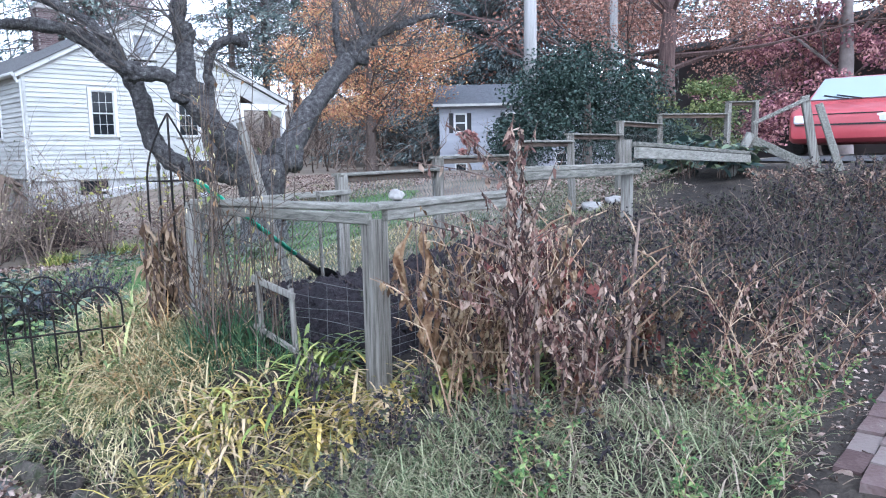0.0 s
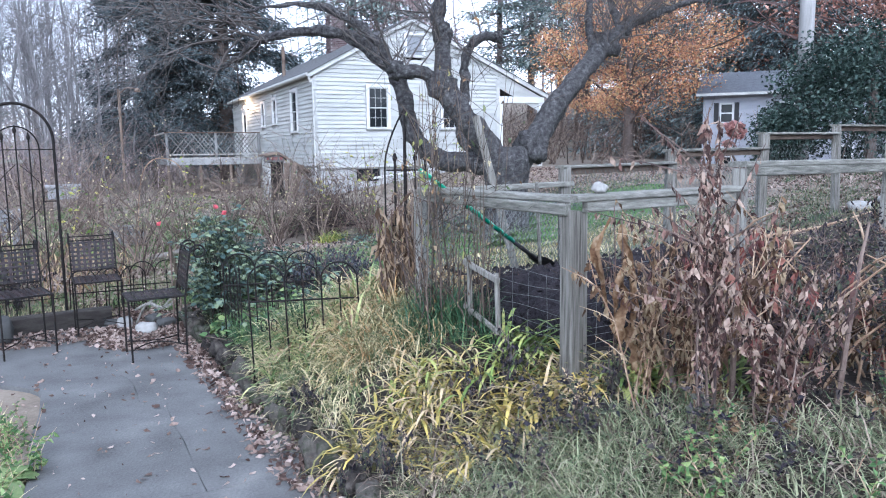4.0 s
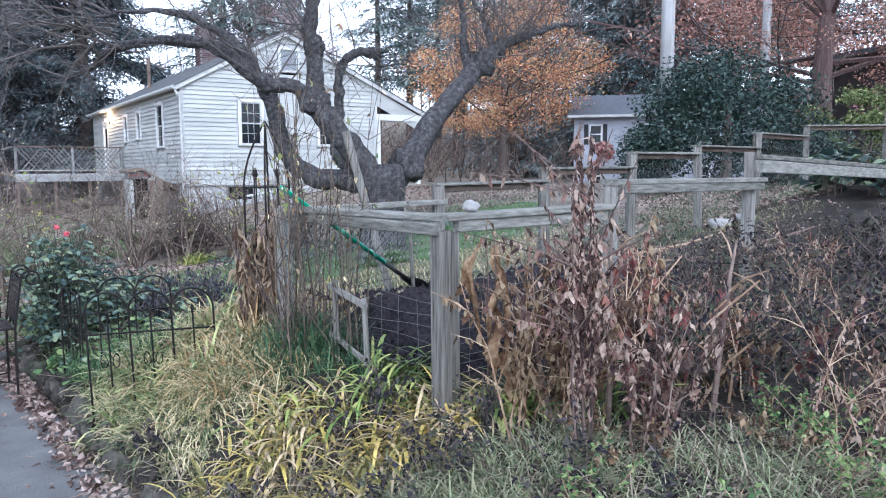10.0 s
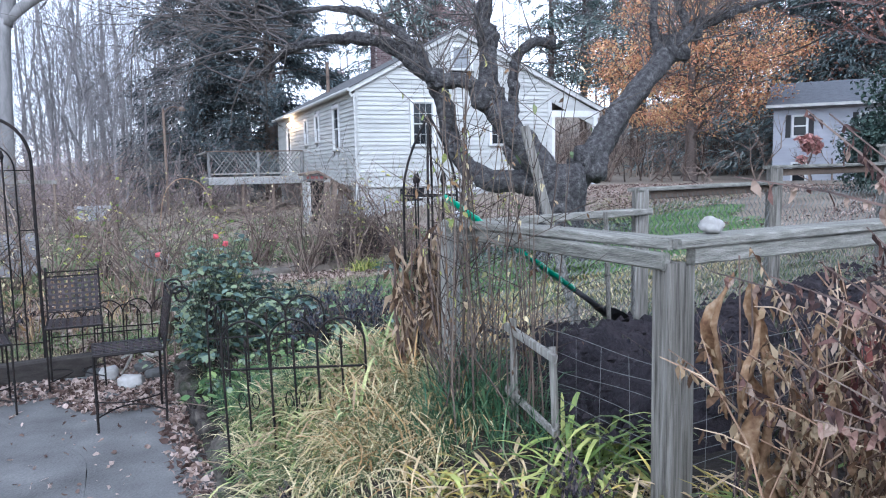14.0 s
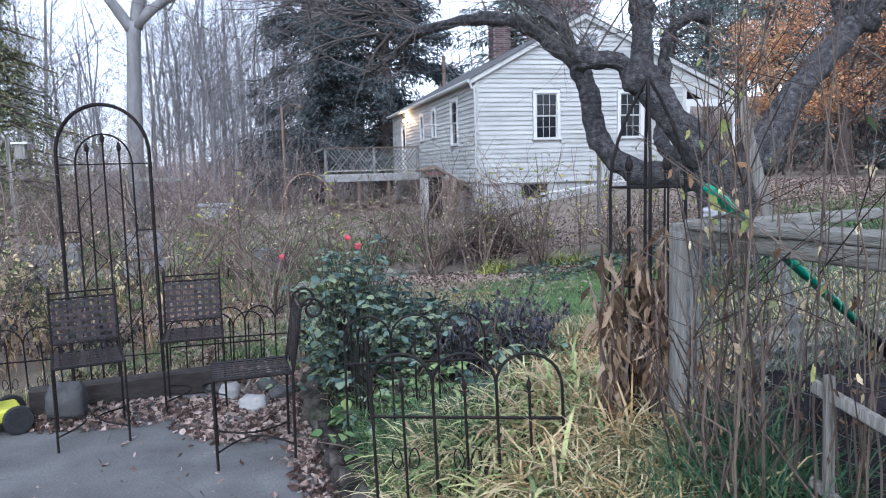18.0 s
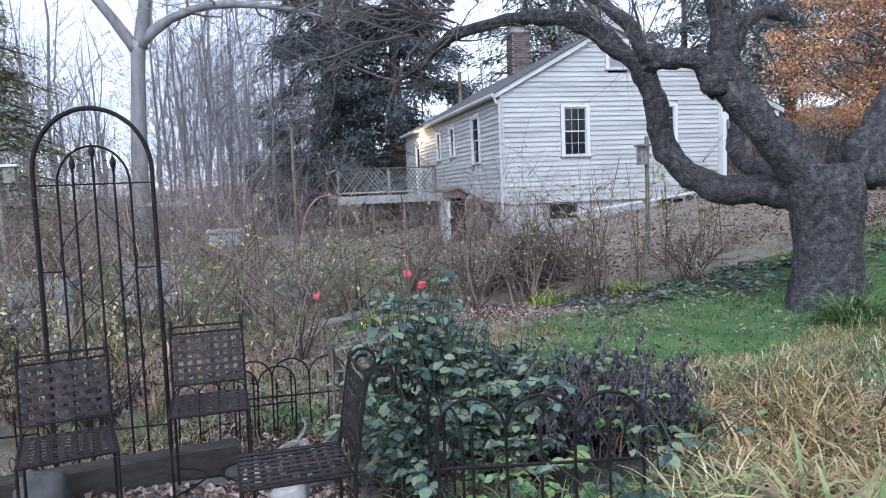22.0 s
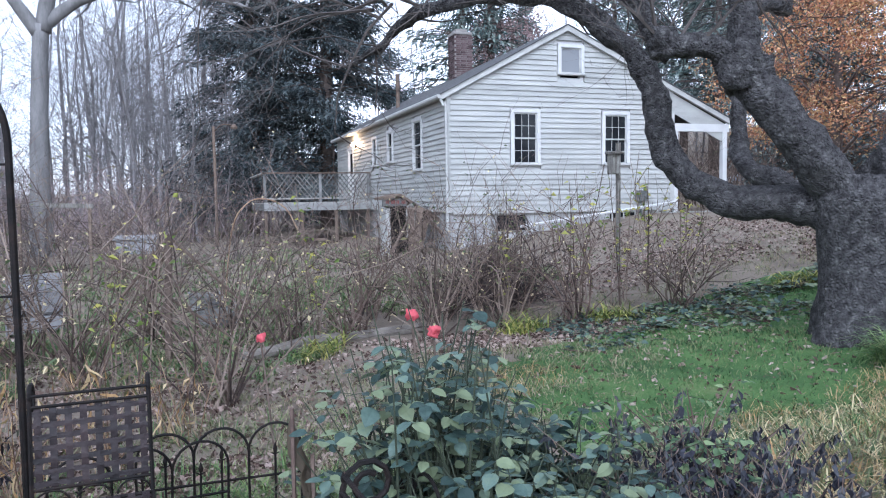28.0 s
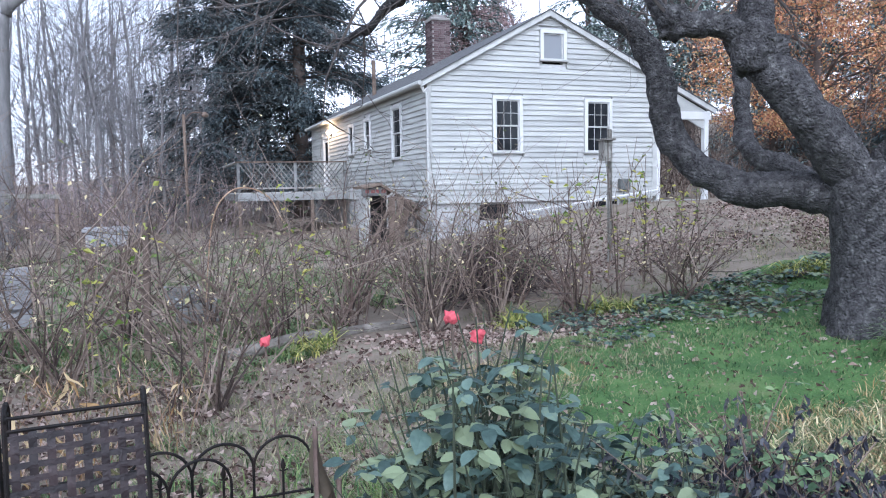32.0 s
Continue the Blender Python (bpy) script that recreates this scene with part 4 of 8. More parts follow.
def chair():
    c = thing("iron_chair", "rusty brown iron garden chair with woven strap seat", "chair", group="patio chairs")
    W, D_, Z = 0.206, 0.22, 0.53
    rb = 0.009
    fr = Geo().tube([(-W, -D_, Z), (W, -D_, Z)], rb, 6).tube([(-W, D_, Z), (W, D_, Z)], rb, 6).tube([(-W, -D_, Z), (-W, D_, Z)], rb, 6).tube([(W, -D_, Z), (W, D_, Z)], rb, 6)
    part("seat_frame", fr, M_IRON, c)
    n = 8
    sx = Geo().box(-0.013, -D_, 0.002, 0.013, D_, 0.005).mesh("seat_strap", M_STRAP)
    sy = Geo().box(-W, -0.013, -0.003, W, 0.013, 0.0).mesh("seat_strap", M_STRAP)
    for i in range(n):
        f = -W + 2 * W * (i + 0.5) / n
        part("seat_strap", sx, None, c, m=pose(f, 0, Z + 0.004))
        part("seat_strap", sy, None, c, m=pose(0, f, Z + 0.004))
    # reclined back
    def bp(x, h):
        return V3((x, D_ + 0.02 + 0.1 * h + 0.12 * h * h, Z + h))
    for s in (-1, 1):
        pts = [V3((s * W, D_ + 0.005, 0.0)), V3((s * W, D_ + 0.012, Z))] + [bp(s * W, h) for h in (0.1, 0.2, 0.3, 0.37)]
        e = pts[-1]
        for k in range(1, 15):
            a = k / 14 * 2 * math.pi * 1.35
            r = 0.07 * (1 - 0.6 * k / 14)
            pts.append(V3((s * W, e.y + 0.07 - r * math.cos(a) * 1.0, e.z + r * math.sin(a))))
        part("back_post", Geo().tube(pts, 0.0085, 6), M_IRON, c)
        part("front_leg", Geo().tube([(s * W, -D_, Z), (s * W, -D_ + 0.005, 0.0)], 0.0085, 6), M_IRON, c)
        g = Geo()
        finial(g, bp(s * W, 0.375), 0.35, 6)
        part("knob", g, M_IRON, c)
        pts = [(s * (W - 0.0) - s * 0.17 * math.sin(math.pi * k / 10), -D_ + 2 * D_ * k / 10, 0.1 + 0.02 * math.sin(math.pi * k / 10)) for k in range(11)]
        part("stretcher", Geo().tube(pts, 0.006, 5), M_IRON, c)
    for h in (0.06, 0.36, 0.4):
        part("back_rail", Geo().tube([bp(-W, h), bp(W, h)], 0.007, 6), M_IRON, c)
    # woven back: upright and level straps passing over and under one another
    def strap(pts, half, normal):
        g = Geo()
        for q in pts:
            g.v += [q - half - normal, q + half - normal, q + half + normal, q - half + normal]
        for k in range(len(pts) - 1):
            for m_ in range(4):
                a, b = k * 4 + m_, k * 4 + (m_ + 1) % 4
                g.f.append((a, b, b + 4, a + 4))
        n_ = len(pts) * 4
        g.f += [(3, 2, 1, 0), (n_ - 4, n_ - 3, n_ - 2, n_ - 1)]
        return g
    rows2 = 7
    thin = V3((0, 0.0012, 0))
    for i in range(8):
        x = -W + 2 * W * (i + 0.5) / 8
        pts = [bp(x, 0.06)] + [bp(x, 0.081 + 0.0425 * k) + V3((0, 0.002 * (-1) ** (i + k), 0)) for k in range(rows2)] + [bp(x, 0.36)]
        part("back_strap", strap(pts, V3((0.0125, 0, 0)), thin), M_STRAP, c)
    for k in range(rows2):
        h = 0.081 + 0.0425 * k
        pts = [bp(-W, h)] + [bp(-W + 2 * W * (i + 0.5) / 8, h) + V3((0, -0.002 * (-1) ** (i + k), 0)) for i in range(8)] + [bp(W, h)]
        part("back_strap", strap(pts, V3((0, 0.002, 0.0095)), thin), M_STRAP, c)
    for s in (-1, 0, 1):
        pts = [(s * 0.14 - 0.06 * math.cos(math.pi * k / 8), bp(0, 0.02).y, Z + 0.005 + 0.05 * math.sin(math.pi * k / 8)) for k in range(9)]
        part("scroll", Geo().tube(pts, 0.004, 5), M_IRON, c)
    return c


ch = chair()
ch.matrix_basis = pose(-6.13, -13.62, 0.0, 0, 0, 4)
tagged(copy_thing(ch, pose(-6.74, -14.15, 0.0, 0, 0, 14)), "rusty brown iron chair beside a mower and a stone block")
tagged(copy_thing(ch, pose(-5.7, -14.77, 0.0, 0, 0, -86)), "rusty brown iron chair turned sideways among fallen leaves")

# ---- hooped iron edging ----
def hoop_panel(x0, n, w=0.25, h=0.42):
    p = thing("hoop_fence", "low black iron hooped garden edging panel", "fence", group="hooped edging")
    for i in range(n):
        a = x0 + i * w
        pts = [(a, 0, -0.35), (a, 0, h - 0.5 * w)] + [(a + w / 2 - w / 2 * math.cos(math.pi * k / 12), 0, h - 0.5 * w + w / 2 * math.sin(math.pi * k / 12)) for k in range(1, 12)] + [(a + w, 0, h - 0.5 * w), (a + w, 0, -0.05)]
        part("hoop", Geo().tube(pts, 0.0065, 6), M_IRON, p)
        g = Geo().tube([(a + w / 2, 0, -0.1), (a + w / 2, 0, h - 0.16)], 0.006, 5)
        finial(g, (a + w / 2, 0, h - 0.165), 0.6, 6)
        part("spike", g, M_IRON, p)
        for sg in (-1, 1):
            pts = []
            for k in range(15):
                u = k / 14
                th = 3.6 * math.pi * u * 0.5
                pts.append((a + w / 2 + sg * (0.012 + 0.04 * (1 - 0.5 * u) * (1 - math.cos(th)) * 0.75), 0, 0.03 + 0.075 * (1 - 0.45 * u) * math.sin(th) + 0.05 * u))
            part("scroll", Geo().tube(pts, 0.003, 4), M_IRON, p)
        part("spear_collar", Geo().tube([(a + w / 2 - 0.02, 0, h - 0.15), (a + w / 2, 0, h - 0.158), (a + w / 2 + 0.02, 0, h - 0.15)], [0.0025, 0.005, 0.0025], 5), M_IRON, p)
    part("bar", Geo().tube([(x0, 0, h - 0.26), (x0 + n * w, 0, h - 0.26)], 0.0065, 5), M_IRON, p)
    return p


def panel_between(p, a, b, z):
    ang = math.degrees(math.atan2(b[1] - a[1], b[0] - a[0]))
    return pose(a[0], a[1], z, 0, R.uniform(-2, 2), ang)


hp = hoop_panel(0, 3, 0.255, 0.5)
hp.matrix_basis = panel_between(hp, (-5.17, -16.38), (-4.48, -16.68), 0.46)
copy_thing(hp, panel_between(hp, (-5.18, -15.33), (-4.43, -15.48), 0.41))
for k in range(2):
    y0 = -15.15 + k * 0.78
    copy_thing(hp, panel_between(hp, (kerb_x(y0) + 0.22, y0), (kerb_x(y0) + 0.17, y0 + 0.77), 0.28))
copy_thing(hp, panel_between(hp, (-6.05, -12.75), (-5.3, -12.72), 0.06))
copy_thing(hp, panel_between(hp, (-6.4, -12.9), (-5.65, -12.78), 0.0 + 0.04))
copy_thing(hp, panel_between(hp, (-7.95, -13.0), (-7.2, -13.05), 0.03))

# timber edge at the back of the patio, loose stones
single("edging_timber", board_between((-7.3, -13.5, 0.19), (-6.02, -13.2, 0.17), 0.12, 0.2, 0, 0.02), material("wet_black_timber", [(0.018, 0.015, 0.014), (0.04, 0.034, 0.03), (0.07, 0.062, 0.054)], rough=0.8, scale=4, bump=0.6, bump_scale=30, stretch=(0.7, 6, 6)), "dark damp timber edging behind the patio", "timber")
M_ROCK = material("grey_fieldstone", [(0.0319, 0.0328, 0.0319), (0.0637, 0.0637, 0.0614), (0.091, 0.091, 0.0865)], rough=0.9, scale=5, bump=0.6, bump_scale=24)
me = rock(0.13, 0.11, 0.13, 61, 0.28)
me.materials.append(M_ROCK)
ob = new("stone_block", me)
ob.matrix_basis = pose(-7.0, -13.72, 0.13)
tagged(ob, "rough grey stone block on the patio", "stone")
for i, (x, y, s) in enumerate(((-5.72, -13.9, 0.1), (-5.52, -13.72, 0.09), (-5.9, -13.55, 0.1), (-5.62, -13.45, 0.09), (-6.02, -13.42, 0.07))):
    me = rock(s, s * 0.75, s * 0.6, 70 + i)
    me.materials.append(M_PALE if i in (0, 2) else M_ROCK)
    ob = new("fieldstone", me)
    ob.matrix_basis = pose(x, y, s * 0.45, 0, 0, i * 40)
    tagged(ob, "pale fieldstone lying on leaf litter" if i in (0, 2) else "grey fieldstone lying on leaf litter", "stone", "patio stones")

# yellow mower at the patio's edge
M_YEL = material("yellow_plastic", [(0.36, 0.38, 0.03), (0.5, 0.5, 0.05)], rough=0.4, scale=6, bump=0.05, spec=0.5)
mow = thing("lawn_mower", "yellow and black push lawn mower beside the patio", "mower", pose(-7.45, -13.85, 0.0, 0, 0, 25) @ Matrix.Scale(0.74, 4))


def rounded(sx, sy, sz, bev=0.03, seg=3):
    bm = bmesh.new()
    bmesh.ops.create_cube(bm, size=1.0)
    bmesh.ops.scale(bm, verts=bm.verts, vec=(sx, sy, sz))
    bmesh.ops.bevel(bm, geom=list(bm.edges), offset=bev, segments=seg, affect="EDGES", profile=0.6)
    me = bpy.data.meshes.new("rounded")
    bm.to_mesh(me)
    bm.free()
    return me


me = rounded(0.5, 0.38, 0.12, 0.04)
me.materials.append(M_YEL)
part("deck", me, None, mow, m=pose(0, 0, 0.17))
me = rounded(0.24, 0.24, 0.2, 0.06)
me.materials.append(M_YEL)
part("motor_cover", me, None, mow, m=pose(-0.08, 0, 0.36))
me = rounded(0.26, 0.26, 0.05, 0.02)
me.materials.append(M_BLACK)
part("motor_base", me, None, mow, "black motor base", m=pose(-0.08, 0, 0.25))


def disc(r, w, mat, name, n=20):
    prof = [(-w / 2, r * 0.55), (-w / 2, r * 0.92), (-w / 4, r), (w / 4, r), (w / 2, r * 0.92), (w / 2, r * 0.55)]
    g = Geo()
    for y, q in prof:
        g.v += [(q * math.cos(2 * math.pi * k / n), y, q * math.sin(2 * math.pi * k / n)) for k in range(n)]
    for i in range(len(prof)):
        for k in range(n):
            a, b = i * n + k, i * n + (k + 1) % n
            j = ((i + 1) % len(prof)) * n - i * n
            g.f.append((a, b, b + j, a + j))
    return g


for sx, sy in ((-0.2, -0.23), (-0.2, 0.23), (0.2, -0.23), (0.2, 0.23)):
    w = part("wheel", disc(0.13, 0.06, M_BLACK, "wheel"), M_BLACK, mow, "black ribbed wheel", m=pose(sx, sy, 0.13))
    part("hub", Geo().tube([(0, -0.025, 0), (0, 0.025, 0)], 0.075, 14), M_BLACK, w, "black hub")
part("handle", Geo().tube(smooth_path([(-0.2, -0.17, 0.2), (-0.45, -0.18, 0.55), (-0.75, -0.18, 0.95), (-0.8, 0, 1.0), (-0.75, 0.18, 0.95), (-0.45, 0.18, 0.55), (-0.2, 0.17, 0.2)], 4), 0.012, 6), M_BLACK, mow)

# ---- old apple tree ----
M_BARK = material("grey_apple_bark", [(0.012, 0.0115, 0.012), (0.037, 0.035, 0.036), (0.076, 0.073, 0.073), (0.165, 0.166, 0.155)], rough=0.95, scale=16, bump=1.0, bump_scale=45)
bn, bl = M_BARK.node_tree.nodes, M_BARK.node_tree.links
crack = bn.new("ShaderNodeTexVoronoi")
crack.feature = "DISTANCE_TO_EDGE"
crack.inputs["Scale"].default_value = 30
bco = bn.new("ShaderNodeTexCoord")
bl.new(bco.outputs["Object"], crack.inputs["Vector"])
cb = bn.new("ShaderNodeBump")
cb.inputs["Strength"].default_value, cb.inputs["Distance"].default_value = 0.9, 0.05
bl.new(crack.outputs["Distance"], cb.inputs["Height"])
ob2 = [x for x in bn if x.type == "BUMP" and x is not cb][0]
bl.new(cb.outputs[0], ob2.inputs["Normal"])
M_TWIG = material("grey_brown_twig", [(0.051, 0.0435, 0.0405), (0.121, 0.106, 0.096)], rough=0.9, scale=6, bump=0.2)


def lumpy(g, amp, f=3.0, start=0):
    for i in range(start, len(g.v)):
        p = V3(g.v[i])
        d = noise.noise_vector(p * f) * amp + noise.noise_vector(p * f * 3.3) * amp * 0.45
        g.v[i] = tuple(p + d)
    return g


def limb(pts, radii, k=9, n=16, amp=0.03):
    return lumpy(Geo().tube(smooth_path(pts, k), spread(radii, k), n), amp, 4.5)


def twigs(g, p, d, length, r, depth, rnd, n=3, droop=0.0, kids=(2, 4), curl=0.35):
    """Branches that fork on; all one mesh."""
    seg = 4 if depth > 1 else 3
    pts, q, dd = [V3(p)], V3(p), V3(d).normalized()
    for i in range(seg):
        dd = (dd + V3((rnd.gauss(0, curl), rnd.gauss(0, curl), rnd.gauss(0, curl) + 0.06 - droop)) * 0.55).normalized()
        q = q + dd * length / seg
        pts.append(q.copy())
    g.tube(pts, [r * (1 - 0.75 * i / seg) for i in range(seg + 1)], n, cap=False)
    if depth > 0:
        for _ in range(rnd.randint(*kids)):
            i = rnd.randint(1, seg)
            o = V3((rnd.gauss(0, 1), rnd.gauss(0, 1), rnd.gauss(0.25, 0.8))).normalized()
            twigs(g, pts[i], (dd * 0.7 + o * 0.8), length * rnd.uniform(0.45, 0.75), r * 0.5, depth - 1, rnd, 3, droop, kids, curl)


apple = thing("apple_tree", "old gnarled grey apple tree with bare spreading limbs", "tree")
g = Geo()
n = 18
levels = [(0.1, 0.52), (0.38, 0.42), (0.52, 0.375), (0.72, 0.345), (0.95, 0.325), (1.2, 0.33), (1.4, 0.36), (1.55, 0.37), (1.75, 0.3)]
for i, (z, r) in enumerate(levels):
    for k in range(n):
        a = 2 * math.pi * k / n
        flare = 1 + (0.18 * math.sin(a * 4 + 1) + 0.1 * math.sin(a * 7)) * max(0, 1.1 - z) * 0.7
        g.v.append((-0.22 + 0.03 * z + r * flare * math.cos(a), -11.48 + 0.05 * z + r * flare * math.sin(a), z + 0.02))
for i in range(len(levels) - 1):
    for k in range(n):
        a, b = i * n + k, i * n + (k + 1) % n
        g.f.append((a, b, b + n, a + n))
g.f.append(tuple(range((len(levels) - 1) * n, len(levels) * n)))
lumpy(g, 0.045, 4.0)
part("trunk", lumpy(g, 0.02, 14.0), M_BARK, apple, smooth=True)
APPLE_PARTS = {
    "a": ([(-0.2, -11.3, 1.4), (-0.5, -11.0, 1.56), (-0.9, -10.55, 1.6), (-1.22, -10.1, 2.02), (-1.32, -9.95, 2.72), (-1.6, -9.7, 3.27), (-2.3, -9.3, 3.74), (-3.3, -8.6, 3.65), (-3.6, -7.9, 3.4), (-3.9, -7.4, 3.25)], [0.26, 0.22, 0.2, 0.18, 0.155, 0.14, 0.12, 0.09, 0.06, 0.02]),
    "b": ([(-0.2, -11.35, 1.45), (-0.5, -11.3, 1.85), (-0.81, -11.2, 2.26), (-1.1, -10.98, 2.7), (-1.38, -10.9, 2.94), (-1.76, -10.75, 2.98), (-1.98, -10.5, 3.45), (-2.6, -9.9, 4.0), (-3.4, -9.3, 4.05), (-4.1, -9.0, 3.8)], [0.27, 0.25, 0.22, 0.19, 0.15, 0.11, 0.09, 0.07, 0.045, 0.015]),
    "c": ([(-1.1, -11.0, 2.7), (-1.02, -10.9, 3.3), (-1.06, -10.8, 3.8), (-0.95, -10.8, 4.4), (-0.8, -10.6, 5.2), (-0.9, -10.4, 6.2)], [0.17, 0.15, 0.13, 0.11, 0.08, 0.03]),
    "d": ([(-0.1, -11.3, 1.4), (0.43, -11.19, 1.8), (1.1, -11.03, 2.6), (2.05, -10.8, 3.4), (2.7, -10.6, 3.88), (3.5, -10.45, 4.2), (4.5, -10.2, 4.5), (5.4, -10.0, 4.7)], [0.3, 0.25, 0.22, 0.19, 0.14, 0.1, 0.06, 0.015]),
    "d2": ([(0.1, -11.2, 1.45), (0.7, -11.0, 1.9), (1.3, -10.8, 2.55), (1.95, -10.75, 3.25)], [0.2, 0.17, 0.15, 0.12]),
    "e": ([(-0.1, -11.1, 1.5), (-0.2, -10.5, 1.75), (-0.28, -10.1, 1.95), (-0.08, -9.75, 2.35), (0.0, -9.65, 2.85), (0.02, -9.6, 3.35), (0.3, -9.58, 3.72), (0.75, -9.5, 3.78)], [0.16, 0.13, 0.115, 0.11, 0.1, 0.09, 0.085, 0.07]),
    "f": ([(2.0, -10.8, 3.35), (1.95, -10.6, 3.9), (2.1, -10.4, 4.6), (1.9, -10.3, 5.4)], [0.12, 0.09, 0.06, 0.02]),
    "g": ([(2.6, -10.65, 3.8), (2.75, -10.2, 4.4), (2.5, -9.9, 5.2)], [0.1, 0.06, 0.02]),
}
for pts, rad in APPLE_PARTS.values():
    part("limb", limb(pts, [q * 0.8 for q in rad], amp=0.05), M_BARK, apple, smooth=True)
# burls where old limbs were cut
for x, y, z, q in ((2.2, -10.78, 3.56, 0.2), (2.75, -10.6, 3.86, 0.13), (-1.1, -11.0, 2.75, 0.2), (0.75, -9.5, 3.78, 0.1), (-1.75, -10.75, 2.98, 0.13), (-1.0, -10.85, 3.55, 0.14), (0.35, -11.3, 1.75, 0.25)):
    me = rock(q, q * 0.9, q * 1.05, int(x * 50), 0.45)
    me.materials.append(M_BARK)
    part("burl", me, None, apple, m=pose(x, y, z))
rt = random.Random(3)
g = Geo()
for key, i0, count, size in (("a", 4, 20, 1.0), ("b", 4, 22, 1.1), ("c", 1, 24, 1.2), ("d", 3, 30, 1.0), ("e", 4, 10, 0.6), ("f", 1, 12, 0.9), ("g", 0, 10, 0.8)):
    pts = APPLE_PARTS[key][0][i0:]
    for _ in range(count):
        j = rt.randrange(len(pts) - 1)
        p = V3(pts[j]).lerp(V3(pts[j + 1]), rt.random())
        d = V3((rt.gauss(0, 0.7), rt.gauss(0, 0.7), rt.gauss(0.45, 0.6)))
        twigs(g, p, d, size * rt.uniform(0.6, 1.5), rt.uniform(0.008, 0.02), 3, rt, 4, 0.02)
for _ in range(34):
    f = rt.random()
    p = V3((1.6, -10.9, 3.05)).lerp(V3((4.3, -10.25, 4.4)), f)
    twigs(g, p, V3((rt.gauss(0, 0.3), rt.gauss(0, 0.3), 1)), rt.uniform(0.6, 1.6), rt.uniform(0.008, 0.016), 2, rt, 4, -0.06)
part("twig_mass", g, M_TWIG, apple, "mass of fine bare twigs")["kind"] = "stuff"
# long drooping twigs out to the west
g = Geo()
for _ in range(18):
    p = V3((-3.4 + rt.uniform(-0.5, 0.4), -8.6 + rt.uniform(-0.8, 0.5), 3.8 + rt.uniform(-0.2, 0.3)))
    twigs(g, p, V3((-1, rt.uniform(-0.6, 0.8), rt.uniform(-0.3, 0.5))), rt.uniform(1.2, 2.6), 0.02, 3, rt, 4, 0.1)
part("twig_mass", g, M_TWIG, apple, "drooping bare twigs")["kind"] = "stuff"

# ---- leaf and stem materials ----
L_MIX = leafmat("fading_grass_blades", [(0.07, 0.1, 0.045), (0.17, 0.185, 0.085), (0.36, 0.32, 0.165), (0.56, 0.48, 0.29)], 0.7, 1.0)
L_DEAD = leafmat("dead_brown_stems", [(0.08, 0.058, 0.045), (0.17, 0.13, 0.1), (0.3, 0.25, 0.19), (0.16, 0.165, 0.09)], 0.85, 1.0)
L_YEL = leafmat("yellow_daylily_leaves", [(0.16, 0.15, 0.055), (0.4, 0.33, 0.09), (0.6, 0.46, 0.13), (0.5, 0.39, 0.24)], 0.55, 1.0)
L_GRN = leafmat("green_strap_leaves", [(0.05, 0.1, 0.035), (0.1, 0.175, 0.06), (0.21, 0.27, 0.1)], 0.55, 0.9)
L_LAWN = leafmat("short_green_grass", [(0.024, 0.06, 0.021), (0.052, 0.116, 0.038), (0.098, 0.165, 0.06), (0.22, 0.215, 0.11)], 0.6, 0.9)
L_RED = leafmat("wilted_russet_leaves", [(0.036, 0.02, 0.018), (0.1, 0.053, 0.044), (0.18, 0.105, 0.083), (0.31, 0.232, 0.18)], 0.85, 1.0)
L_BRN = leafmat("curled_brown_leaves", [(0.0537, 0.0306, 0.0168), (0.135, 0.0774, 0.0406), (0.223, 0.155, 0.0881), (0.283, 0.216, 0.135)], 0.8, 1.0)
L_CORN = leafmat("dry_corn_leaves", [(0.056, 0.0336, 0.0196), (0.126, 0.0784, 0.0448), (0.21, 0.14, 0.084), (0.28, 0.21, 0.14)], 0.8, 1.0)
L_LIT = leafmat("fallen_leaf_litter", [(0.06, 0.037, 0.03), (0.145, 0.1, 0.08), (0.24, 0.175, 0.145), (0.37, 0.295, 0.255)], 0.85, 1.0)
L_AST = leafmat("dark_frosted_aster_leaves", [(0.012, 0.011, 0.016), (0.033, 0.028, 0.037), (0.08, 0.066, 0.066), (0.06, 0.068, 0.042)], 0.85, 1.0)
L_BLU = leafmat("blue_green_leaves", [(0.028, 0.05, 0.044), (0.064, 0.105, 0.09), (0.11, 0.16, 0.13), (0.17, 0.21, 0.12)], 0.55, 1.0)
L_PUR = leafmat("frosted_purple_leaves", [(0.014, 0.014, 0.022), (0.036, 0.037, 0.052), (0.085, 0.088, 0.095)], 0.7, 1.0)
M_STEM = material("dry_stem", [(0.115, 0.069, 0.046), (0.252, 0.161, 0.103), (0.413, 0.321, 0.218)], rough=0.85, scale=5, bump=0.2, island=0.7)
M_STEMD = material("dark_stem", [(0.041, 0.03, 0.027), (0.108, 0.074, 0.061), (0.176, 0.135, 0.108)], rough=0.85, scale=5, bump=0.2, island=0.7)
M_STEMG = material("dark_green_stem", [(0.03, 0.04, 0.025), (0.06, 0.07, 0.045)], rough=0.8, scale=5, bump=0.1)
M_CANE = material("rose_cane", [(0.05, 0.036, 0.03), (0.12, 0.088, 0.07), (0.23, 0.18, 0.145)], rough=0.8, scale=5, bump=0.2, island=0.7)


